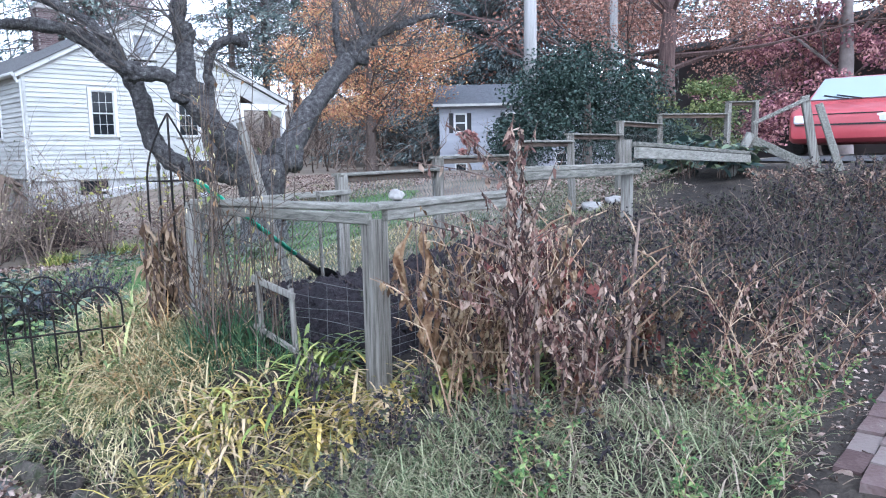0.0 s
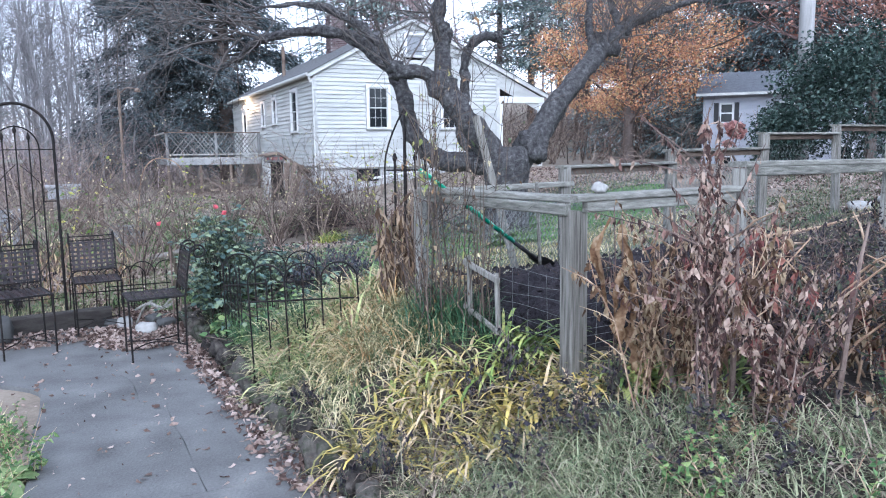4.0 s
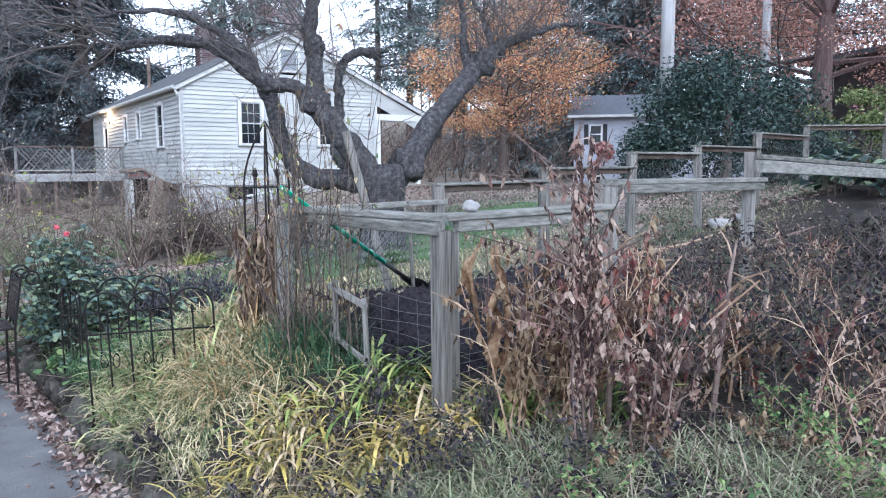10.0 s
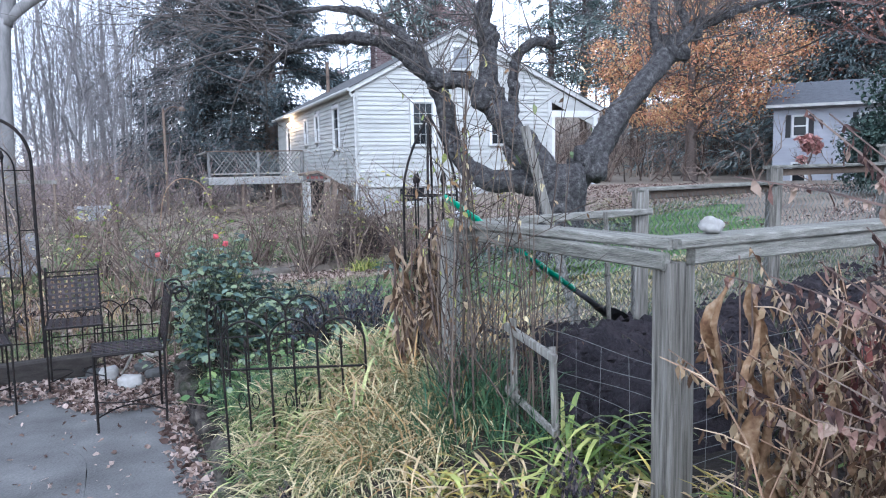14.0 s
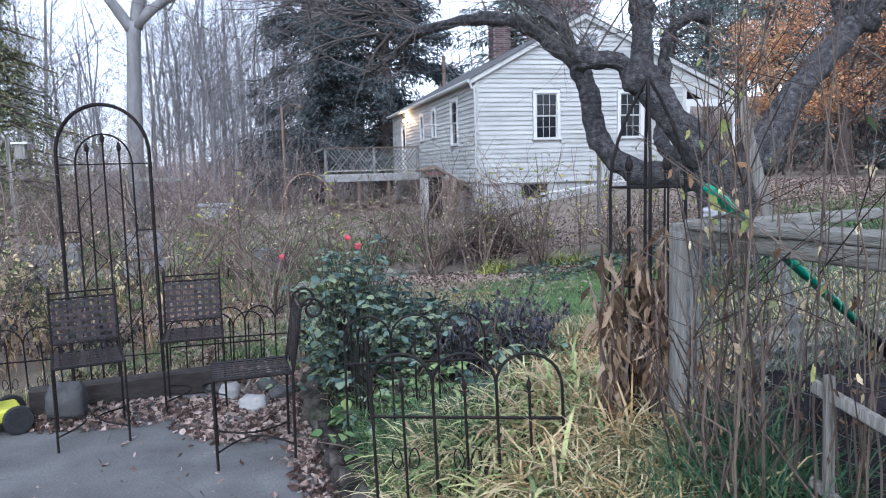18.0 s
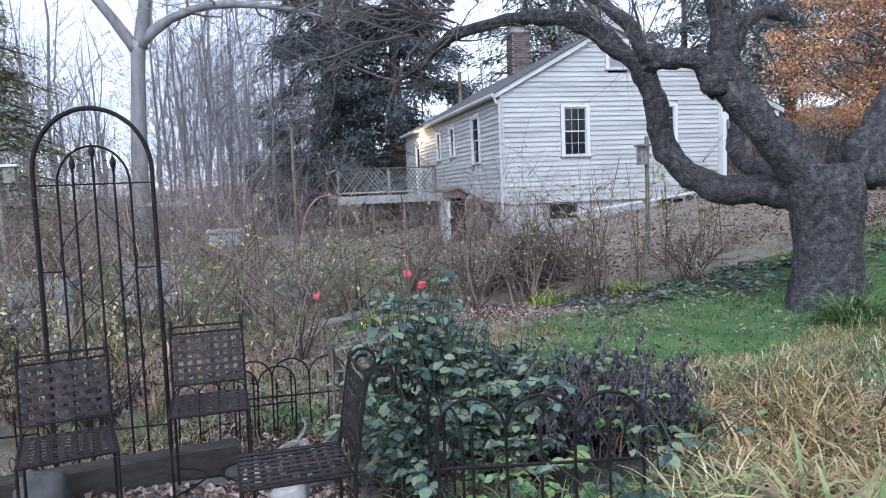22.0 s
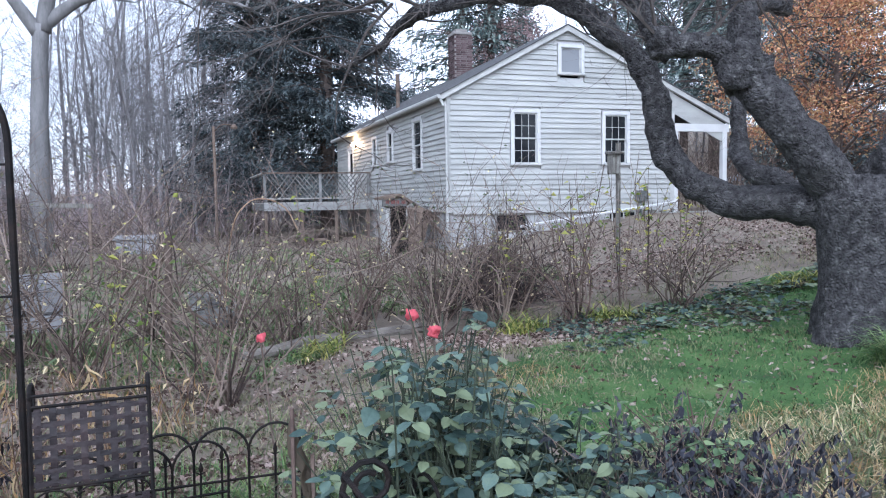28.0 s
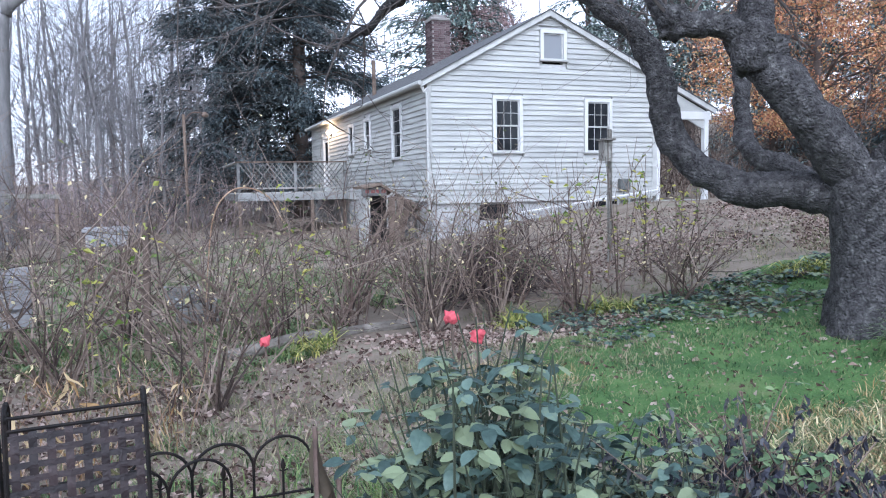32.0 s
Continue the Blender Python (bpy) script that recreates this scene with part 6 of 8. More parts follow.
# long bare straw stalks leaning through the dead plants
rs = random.Random(81)
for i in range(22):
    x, y = -3.65 + rs.uniform(0, 1.3), -19.3 + rs.uniform(0, 0.9)
    a, L = rs.random() * 6.283, rs.uniform(0.35, 0.75)
    z = ground_z(x, y)
    st = thing("dead_stalk", "bare straw-coloured dead flower stalk", "stalk", group="dead stalks")
    part("stem", Geo().tube([(x, y, z), (x + 0.3 * L * math.cos(a), y + 0.3 * L * math.sin(a), z + 0.55 * L), (x + 0.75 * L * math.cos(a), y + 0.75 * L * math.sin(a), z + L)], [0.008, 0.0065, 0.004], 6), M_STEM, st)
for i in range(55):
    x = -2.9 + (i % 11) * 0.62 + R.uniform(-0.25, 0.25)
    y = -20.1 + (i // 11) * 0.5 + R.uniform(-0.2, 0.2) + 0.05 * (x + 2.9)
    tall = R.uniform(0.5, 0.85) * (1 - 0.48 * ramp(0.2, 3.2, x)) * (1 - 0.45 * ramp(-18.9, -18.2, y) * ramp(-1.2, 0.2, x))
    weed("aster", "frost-blackened aster clump with small dark leaves", x, y, tall, 11, L_AST if i % 9 else L_RED, M_STEMD if i % 6 else M_STEM, 88, (0.015, 0.045), 0.45, 0.26, 60 + i, droop=i % 2 == 0, branch=9, r0=0.0035)
for i in range(5):
    x, y = -4.75 + R.uniform(-0.2, 0.9), -18.9 + R.uniform(-0.7, 0.5)
    weed("weed", "small dark withered weed among the grass", x, y, R.uniform(0.25, 0.45), 6, L_AST, M_STEMD, 40, (0.015, 0.04), 0.5, 0.14, 100 + i, droop=False, branch=3, r0=0.003)
for i, (x, y, h) in enumerate(((-4.16, -18.2, 0.36), (-4.37, -18.12, 0.24), (-5.05, -17.1, 0.22), (-5.0, -17.25, 0.24), (-4.92, -17.0, 0.2), (-5.02, -18.2, 0.26), (-4.9, -18.35, 0.3), (-3.85, -18.7, 0.3))):
    weed("weed", "blackened upright weed with small dark leaves", x, y, h, 7, L_AST, M_STEMD, 60, (0.015, 0.04), 0.5, 0.07, 130 + i, branch=4, r0=0.004)
for i, (x, y) in enumerate(((-3.3, -20.1), (-3.0, -19.75), (-3.9, -20.25), (-2.6, -20.1), (-4.05, -19.5))):
    weed("weed", "low green leafy weed by the brick walk", x, y, 0.35, 9, L_GRN, M_STEM, 40, (0.015, 0.035), 0.55, 0.2, 120 + i, droop=False, branch=3, r0=0.003)
for i in range(7):
    x, y = -4.2 + R.uniform(0, 2.0), -19.7 + R.uniform(0, 1.1)
    weed("weed", "low blackened tangle of dead stems and leaves", x, y, R.uniform(0.15, 0.34), 9, L_AST if i % 3 else L_BRN, M_STEMD, 34, (0.02, 0.05), 0.5, 0.2, 800 + i, droop=i % 2 == 0, branch=4, r0=0.003)
# big curled leaves by the corner post
t = thing("dead_leaves", "large curled brown dead leaves hanging by the fence post", "plant")
r = random.Random(5)


def curled(x, y, top, length, width, turn, r):
    """A long dead leaf rolled along its midrib, twisting as it hangs."""
    g = Geo()
    n, c = 12, V3((x, y, top))
    roll, a = r.uniform(1.6, 2.6), turn
    ph = r.random() * 6
    for k in range(n + 1):
        f = k / n
        w = width * 0.8 * (math.sin(math.pi * (0.1 + 0.86 * f)) ** 0.8) * (1 + 0.3 * math.sin(9 * f + ph)) * r.uniform(0.8, 1.2)
        a += r.gauss(0.16, 0.3)
        c = c + V3((0.016 * math.sin(5 * f + ph) + r.gauss(0, 0.006), 0.012 * math.cos(4 * f + ph), -length / n))
        for q in (-1, -0.5, 0, 0.5, 1):
            b = q * roll * (0.7 + 0.5 * f)
            g.v.append(c + V3((math.cos(a), math.sin(a), 0)) * w * math.sin(b) / roll + V3((-math.sin(a), math.cos(a), 0)) * w * (1 - math.cos(b)) / roll + V3((0, 0, r.gauss(0, 0.006))))
    for k in range(n):
        for q in range(4):
            b = k * 5 + q
            g.f.append((b, b + 1, b + 6, b + 5))
    return g


L_HANG = leafmat("dried_orange_brown_leaf", [(0.03, 0.016, 0.01), (0.12, 0.06, 0.03), (0.26, 0.165, 0.09), (0.42, 0.33, 0.23)], 0.7, 0.5, 16.0)
for x, y, top, length, width, turn in ((-3.69, -18.5, 1.43, 0.52, 0.07, 0.3), (-3.655, -18.52, 1.4, 0.66, 0.06, 1.8), (-3.62, -18.47, 1.38, 0.5, 0.05, -0.7), (-3.68, -18.49, 1.12, 0.4, 0.075, 0.9), (-3.61, -18.56, 0.84, 0.42, 0.12, 0.2), (-3.57, -18.6, 0.8, 0.4, 0.1, 1.2), (-3.5, -18.5, 1.05, 0.42, 0.06, 2.2), (-3.44, -18.55, 0.95, 0.36, 0.05, 0.4)):
    part("leaf", curled(x, y, top, length, width, turn, r), L_HANG, t, smooth=True)
    part("stalk", Geo().tube([(x + 0.02, y + 0.03, ground_z(x, y)), (x + 0.045, y + 0.02, top * 0.6), (x + 0.01, y + 0.01, top + 0.01)], [0.006, 0.004, 0.003], 5), M_STEMD, t)
L_LEA = leafmat("leathery_brown_leaf", [(0.035, 0.03, 0.022), (0.075, 0.06, 0.042), (0.12, 0.09, 0.06)], 0.6, 0.5)
t = thing("dead_leaves", "leathery brown dead leaf standing by the iron chair", "plant")
for x, y, top, length, width, turn in ((-5.43, -13.61, 0.86, 0.55, 0.075, 0.2), (-5.36, -13.63, 0.68, 0.4, 0.06, 1.0)):
    part("leaf", curled(x, y, top, length, width, turn, r), L_LEA, t, smooth=True)
    part("stalk", Geo().tube([(x, y + 0.02, ground_z(x, y)), (x, y + 0.01, top)], 0.009, 5), M_STEMD, t)

t = thing("broadleaf_plant", "low plant with broad arching green leaves beside the path", "plant")
L_BROAD = leafmat("broad_glossy_leaves", [(0.05, 0.1, 0.04), (0.09, 0.17, 0.06), (0.2, 0.24, 0.1)], 0.4, 0.6)
rb2 = random.Random(61)
for k in range(11):
    a = k * 0.57 + rb2.uniform(-0.2, 0.2)
    L, W = rb2.uniform(0.26, 0.4), rb2.uniform(0.045, 0.07)
    el, c = rb2.uniform(0.8, 1.3), V3((-6.72, -17.15, ground_z(-6.72, -17.15)))
    h, sd = V3((math.cos(a), math.sin(a), 0)), V3((-math.sin(a), math.cos(a), 0))
    g = Geo()
    for i in range(9):
        f = i / 8
        w = W * math.sin(math.pi * (0.08 + 0.9 * f)) ** 0.7
        g.v += [c - sd * w + V3((0, 0, 0.25 * w)), c, c + sd * w + V3((0, 0, 0.25 * w))]
        c = c + (h * math.cos(el) + V3((0, 0, math.sin(el)))) * L / 8
        el -= 0.26
    g.f = [q for i in range(8) for q in ((i * 3, i * 3 + 1, i * 3 + 4, i * 3 + 3), (i * 3 + 1, i * 3 + 2, i * 3 + 5, i * 3 + 4))]
    part("leaf", g, L_BROAD, t, smooth=True)

M_VINE = material("dark_vine", [(0.022, 0.016, 0.013), (0.055, 0.04, 0.032), (0.11, 0.085, 0.066)], rough=0.85, scale=5, bump=0.2, island=0.7)
# corn shocks at the obelisk
for i in range(3):
    x, y = (-4.22, -4.08, -4.02)[i], (-16.6, -16.74, -16.5)[i]
    weed("corn_shock", "bundle of dry brown corn stalks tied at the obelisk", x, y, 0.78, 8, L_CORN, M_STEMD, 26, (0.06, 0.17), 0.2, 0.06, 140 + i, branch=0, r0=0.012)
# climbing stems round the west end of the fence
for i in range(7):
    x, y = -4.0 + R.uniform(-0.1, 0.1), -17.72 + i * 0.1 + R.uniform(-0.05, 0.05)
    weed("climber", "tangle of thin brown climbing stems on the fence", x, y, R.uniform(1.1, 1.7), 4, L_MIX if i % 3 == 0 else L_BRN, M_VINE, 6, (0.02, 0.045), 0.5, 0.11, 160 + i, branch=3, r0=0.0036)
for i, (x, y, h) in enumerate(((-4.27, -17.45, 1.75), (-4.12, -17.52, 1.85), (-4.2, -17.3, 1.7), (-4.05, -17.2, 1.8), (-4.15, -17.05, 1.6))):
    weed("climber", "tall thin brown vines with a few last yellow leaves", x, y, h, 2, leafmat("last_vine_leaves", [(0.14, 0.17, 0.05), (0.3, 0.3, 0.1), (0.2, 0.12, 0.06)], 0.7, 1.0) if i == 0 else bpy.data.materials["last_vine_leaves"], M_VINE, 7, (0.025, 0.055), 0.55, 0.14, 170 + i, branch=5, r0=0.0045)
for i in range(4):
    weed("grass_tuft", "dark dead stalks beside the fence", -4.12 + R.uniform(-0.1, 0.06), -17.6 + i * 0.16, 0.62, 8, L_CORN, M_VINE, 6, (0.02, 0.05), 0.3, 0.15, 180 + i, branch=1, r0=0.005)

# ---- leafy clump with roses ----
def leafy(name, label, spots, mat, leaf, stems, seed, hang=0.3, mat_stem=None):
    r = random.Random(seed)
    t = thing(name, label, "bush")
    gs, gl = Geo(), Geo()
    for x, y, h, k in spots:
        for _ in range(stems):
            bx, by = x + r.gauss(0, 0.07), y + r.gauss(0, 0.07)
            z0 = ground_z(bx, by) - 0.02
            a, s = r.random() * 6.283, r.uniform(0.05, 0.36)
            hh = h * r.uniform(0.55, 1.05)
            pts = [V3((bx + math.cos(a) * s * f * f, by + math.sin(a) * s * f * f, z0 + hh * f)) for f in (0, 0.35, 0.7, 1.0)]
            gs.tube(pts, [0.006, 0.005, 0.004, 0.002], 4, cap=False)
            for _ in range(max(2, k // 3)):
                f = 0.32 + 0.68 * r.random() ** 0.7
                p = V3((bx + math.cos(a) * s * f * f, by + math.sin(a) * s * f * f, z0 + hh * f))
                th = r.random() * 6.283
                L0 = r.uniform(*leaf)
                along = V3((math.cos(th), math.sin(th), r.uniform(-hang, 0.35))).normalized()
                side = V3((-along.y, along.x, r.gauss(0, 0.15))).normalized()
                # a stalk with one end leaflet and one or two pairs
                pairs = 1 if r.random() < 0.5 else 2
                end = p + along * L0 * (0.7 + 0.7 * pairs)
                gs.tube([p, end], [0.0016, 0.001], 3, cap=False)
                spots_ = [(end, along, 1.0)]
                for j in range(pairs):
                    q = end - along * L0 * (0.25 + 0.75 * j)
                    for sg in (-1, 1):
                        spots_.append((q, along * 0.45 + side * sg, 0.9 - 0.1 * j))
                for q, d, sc in spots_:
                    L = L0 * sc * r.uniform(0.85, 1.15)
                    d = (d + V3((r.gauss(0, 0.15), r.gauss(0, 0.15), r.gauss(-hang * 0.5, 0.2)))).normalized()
                    u = V3((r.gauss(0, 0.3), r.gauss(0, 0.3), 1))
                    sd = d.cross(u).normalized()
                    u = sd.cross(d)
                    W = L * r.uniform(0.34, 0.44)
                    cr = r.uniform(0.05, 0.35)
                    vs = []
                    for fr, wd in ((0.0, 0.12), (0.2, 0.82), (0.48, 1.0), (0.76, 0.68), (1.0, 0.04)):
                        c = q + d * L * fr - u * cr * L * fr * fr
                        vs += [c - sd * W * wd + u * 0.14 * W * wd, c, c + sd * W * wd + u * 0.14 * W * wd]
                    fs = []
                    for i in range(4):
                        b = i * 3
                        fs += [(b, b + 1, b + 4, b + 3), (b + 1, b + 2, b + 5, b + 4)]
                    gl.add(vs, fs)
    part("stem_mass", gs, mat_stem or M_STEMD, t)["kind"] = "stuff"
    part("foliage", gl, mat, t)["kind"] = "stuff"
    return t


rr = random.Random(41)
spots = []
for _ in range(26):
    u = rr.random()
    spots.append((-5.15 + 0.78 * u, -14.05 + rr.uniform(-0.5, 0.7), (1.18 - 0.65 * u) * rr.choice((0.45, 0.7, 0.9, 1.0)), 14))
leafy("leafy_bush", "broad blue-green leafy perennial inside iron edging", spots, L_BLU, (0.035, 0.07), 20, 42, mat_stem=M_STEMG)
leafy("leafy_bush", "sparse blue-green leaves climbing the iron edging", [(-5.0, -15.1, 0.36, 6), (-4.85, -15.35, 0.5, 6), (-4.62, -15.38, 0.5, 6), (-4.35, -15.45, 0.5, 6), (-4.2, -15.3, 0.45, 6)], L_BLU, (0.04, 0.065), 4, 49, 0.5, M_STEMG)
grass("green_clump", "green grass under the iron edging", L_GRN, [(-4.85, -15.25, 0.25, 0.3, 1.4), (-4.4, -15.3, 0.35, 0.25, 1.6), (-4.2, -15.7, 0.35, 0.25, 1.2), (-4.9, -14.8, 0.2, 0.4, 1)], 2200, (0.12, 0.3), (0.005, 0.011), (0.8, 2.4), (0.7, 1.4), 34, 0.3)
spots = [(-4.9 + rr.uniform(-0.25, 1.3), -14.3 + rr.uniform(-0.6, 0.8), rr.uniform(0.15, 0.5), 9) for _ in range(24)]
leafy("leafy_bush", "small-leaved fresh green growth among the perennials", spots, leafmat("mid_green_leaves", [(0.05, 0.09, 0.045), (0.1, 0.16, 0.075), (0.19, 0.25, 0.12)], 0.6, 0.9), (0.028, 0.05), 14, 48)
spots = [(-4.0 + rr.uniform(-0.4, 0.3), -14.05 + rr.uniform(-0.6, 0.5), rr.uniform(0.22, 0.55), 11) for _ in range(18)]
for i, (x, y, h, k) in enumerate(spots):
    weed("frosted_bush", "frost-darkened purple perennial with hanging leaves", x, y, h, 8, L_PUR, M_STEMD, 52, (0.02, 0.055), 0.45, 0.18, 440 + i, branch=3, r0=0.004)
spots = [(-4.95 + rr.uniform(-0.25, 0.3), -15.2 + rr.uniform(-0.3, 0.5), rr.uniform(0.15, 0.3), 6) for _ in range(10)]
leafy("ground_cover", "low green leaves under the iron edging", spots, L_GRN, (0.04, 0.09), 8, 44)
for i, (x, y) in enumerate(((-6.55, -17.0), (-6.7, -16.6), (-6.75, -17.4), (-6.95, -16.9), (-6.6, -17.75), (-7.0, -17.6))):
    weed("weed", "low leafy green weed at the edge of the path", x, y, 0.38, 9, L_GRN, M_STEM, 26, (0.02, 0.05), 0.5, 0.16, 640 + i, droop=False, branch=3, r0=0.003)
grass("rough_grass", "mixed grass along the outer edge of the path", L_MIX, [(-6.85, -17.2, 0.25, 1.0, 2), (-7.3, -17.6, 0.5, 1.3, 2), (-7.0, -16.2, 0.3, 0.4, 0.8)], 2600, (0.12, 0.3), (0.004, 0.009), (0.8, 2.4), (0.6, 1.4), 29, 0.3)
spots = [(-0.2 + rr.uniform(-2.0, 2.2), -9.7 + rr.uniform(-0.7, 0.6), rr.uniform(0.06, 0.13), 6) for _ in range(120)]
leafy("ground_cover", "low dark green ground cover behind the lawn", spots, L_BLU, (0.03, 0.08), 5, 46)
spots = [(3.6 + rr.uniform(-0.4, 0.5), -16.6 + rr.uniform(-0.5, 0.4), 0.6, 8) for _ in range(6)]
leafy("leafy_bush", "pale green leafy clump behind the broken fence", spots, L_BLU, (0.1, 0.2), 8, 47)

# roses
M_ROSE = leafmat("rose_petals", [(0.42, 0.05, 0.07), (0.6, 0.12, 0.14)], 0.6, 0.5)
for i, (x, y, z) in enumerate(((-4.97, -13.67, 1.19), (-4.9, -13.72, 1.13), (-5.45, -12.6, 0.95))):
    ro = thing("rose", "red rose bloom on a thin cane", "flower", group="roses")
    g = Geo()
    for ring, (nn, rad, tilt) in enumerate(((5, 0.03, 0.5), (5, 0.022, 0.9), (4, 0.012, 1.25))):
        for k in range(nn):
            a = 2 * math.pi * k / nn + ring
            d = V3((math.cos(a) * math.cos(tilt), math.sin(a) * math.cos(tilt), math.sin(tilt)))
            g.leaf(V3((x, y, z - 0.02)), d, V3((-math.cos(a) * 0.6, -math.sin(a) * 0.6, 1)), 0.029, 0.04, 0.35, -0.3)
    part("bloom", g, M_ROSE, ro)
    me = rock(0.019, 0.019, 0.021, 300 + i, 0.7)
    me.materials.append(M_ROSE)
    part("heart", me, None, ro, m=pose(x, y, z + 0.005))
    gz = ground_z(x + 0.08, y + 0.1)
    part("cane", Geo().tube(smooth_path([(x + 0.08, y + 0.12, gz), (x + 0.04, y + 0.05, (gz + z) * 0.55), (x, y, z - 0.02)], 3), 0.005, 5), M_CANE, ro)


# ---- bare rose bushes and thickets ----
def bare_bush(name, label, x, y, h, canes, seed, mat=None, width=0.5, depth=2, leaves=0):
    r = random.Random(seed)
    t = thing(name, label, "bush")
    g = Geo()
    for _ in range(canes):
        bx, by = x + r.gauss(0, 0.1), y + r.gauss(0, 0.1)
        a = r.random() * 6.283
        d = V3((math.cos(a) * width, math.sin(a) * width, r.uniform(0.7, 1.3)))
        twigs(g, (bx, by, ground_z(bx, by) - 0.05), d, h * r.uniform(0.6, 1.15), r.uniform(0.008, 0.015), depth, r, 4, 0.05, (2, 4), 0.3)
    part("cane_tangle", g, mat or M_CANE, t)["kind"] = "stuff"
    if leaves:
        gl = Geo()
        for _ in range(leaves):
            p = V3(g.v[r.randrange(len(g.v))])
            gl.leaf(p, V3((r.gauss(0, 1), r.gauss(0, 1), r.gauss(-0.3, 0.6))), V3((r.gauss(0, 0.5), r.gauss(0, 0.5), 1)), r.uniform(0.03, 0.06), r.uniform(0.02, 0.035))
        part("foliage", gl, L_MIX, t)["kind"] = "stuff"
    return t


BUSHES = [(-5.6, -10.3, 1.5, 16), (-6.7, -9.45, 1.5, 16), (-1.65, -9.0, 1.3, 14), (-0.35, -9.2, 1.1, 14), (-3.3, -8.8, 1.2, 18), (-2.5, -8.7, 1.3, 18), (-4.1, -8.3, 1.2, 18), (-4.8, -8.0, 1.2, 16), (-2.9, -7.9, 1.3, 18), (-3.7, -7.4, 1.3, 18), (-1.9, -7.9, 1.2, 14), (-7.8, -10.6, 1.6, 14), (-8.3, -12.4, 1.5, 14), (-7.4, -8.0, 1.5, 14), (-6.2, -7.2, 1.4, 14), (-5.3, -6.6, 1.3, 12), (-8.6, -9.2, 1.5, 12)]
for i, (x, y, h, k) in enumerate(BUSHES):
    bare_bush("rose_bush", "bare brown rose bush with tangled canes", x, y, h, k + 5, 200 + i, M_STEMD if i % 4 == 2 else None, 0.5, 2, 170 if i % 2 else 100)
for i in range(20):
    x, y = -14 + R.uniform(0, 10), 1.5 + R.uniform(0, 4.5)
    if i > 13:
        x, y = -13 + R.uniform(0, 3.5), -6 + R.uniform(0, 7)
    bare_bush("thicket", "grey-brown leafless thicket of thin stems", x, y, R.uniform(1.3, 2.3), 14, 240 + i, M_TWIG if i % 2 else M_CANE, 0.45, 2, 15)
for i in range(10):
    x, y = -9.5 + R.uniform(-1.5, 1.5), -14 + R.uniform(0, 6)
    bare_bush("thicket", "grey-brown leafless thicket beside the patio", x, y, R.uniform(1.1, 1.7), 12, 280 + i, M_CANE, 0.45, 2, 30)

for i, (x, y, h) in enumerate(((-8.0, -12.6, 1.0), (-7.6, -12.0, 1.2), (-8.5, -11.8, 1.4), (-8.3, -13.2, 0.8), (-7.1, -11.6, 0.9), (-9.0, -12.8, 1.3), (-6.9, -12.5, 0.6), (-8.9, -10.9, 1.5), (-7.9, -10.9, 1.1))):
    weed("shrub", "straggling brown-green shrub at the patio edge", x, y, h, 12, L_MIX if i % 3 else L_AST, M_STEMD, 55, (0.03, 0.07), 0.5, 0.3, 600 + i, droop=i % 2 == 0, branch=6, r0=0.006, cat="bush")
for i, (x, y, h) in enumerate(((-7.75, -12.7, 0.8), (-8.1, -12.3, 0.95), (-7.4, -12.5, 0.7), (-8.4, -12.9, 0.85), (-6.7, -12.1, 0.8), (-7.2, -11.5, 0.9), (-6.3, -11.7, 0.75), (-5.9, -11.2, 0.7))):
    weed("straw_stalks", "clump of bleached straw-coloured dead stalks", x, y, h, 14, L_STR, M_STEM, 5, (0.05, 0.14), 0.16, 0.22, 700 + i, branch=1, r0=0.004, cat="plant")
# leaf litter
def litter(label, areas, n, size, seed, mat=None, lift=0.012):
    r = random.Random(seed)
    g = Geo()
    tot = sum(a[4] for a in areas)
    for a in areas:
        for _ in range(int(n * a[4] / tot)):
            q, th = math.sqrt(r.random()), r.random() * 6.283
            x, y = a[0] + a[2] * q * math.cos(th), a[1] + a[3] * q * math.sin(th)
            z = max(ground_z(x, y), 0.002 if x < kerb_x(y) and y < -13.4 else -9) + lift
            b = r.random() * 6.283
            L = r.uniform(*size)
            k0 = len(g.v)
            wilt(g, (x, y, z), (math.cos(b), math.sin(b), r.uniform(0.0, 0.4)), L, L * r.uniform(0.4, 0.8), r)
            for k in range(k0, len(g.v)):
                px, py, pz = g.v[k]
                g.v[k] = (px, py, min(max(pz, z - 0.008), z + L * 0.5))
    return single("leaf_litter", g, mat or L_LIT, label, "leaves", kind="stuff")


litter("drift of fallen brown leaves along the patio edge", [(-5.75, -14.0, 0.5, 0.6, 5), (-6.6, -13.75, 0.7, 0.3, 3), (-6.4, -12.95, 0.9, 0.3, 3), (-5.5, -12.9, 0.5, 0.4, 2.4), (-5.4, -13.6, 0.25, 0.5, 1.5)] + [(kerb_x(-14.5 - 0.4 * k) - 0.1, -14.5 - 0.4 * k, 0.14, 0.3, 0.5 - 0.025 * k) for k in range(13)], 6400, (0.03, 0.075), 51)
litter("scattered fallen leaves on the concrete", [(-6.2, -16.5, 0.9, 2.4, 1), (-6.0, -19.5, 0.8, 1.6, 0.6)], 420, (0.015, 0.06), 52)
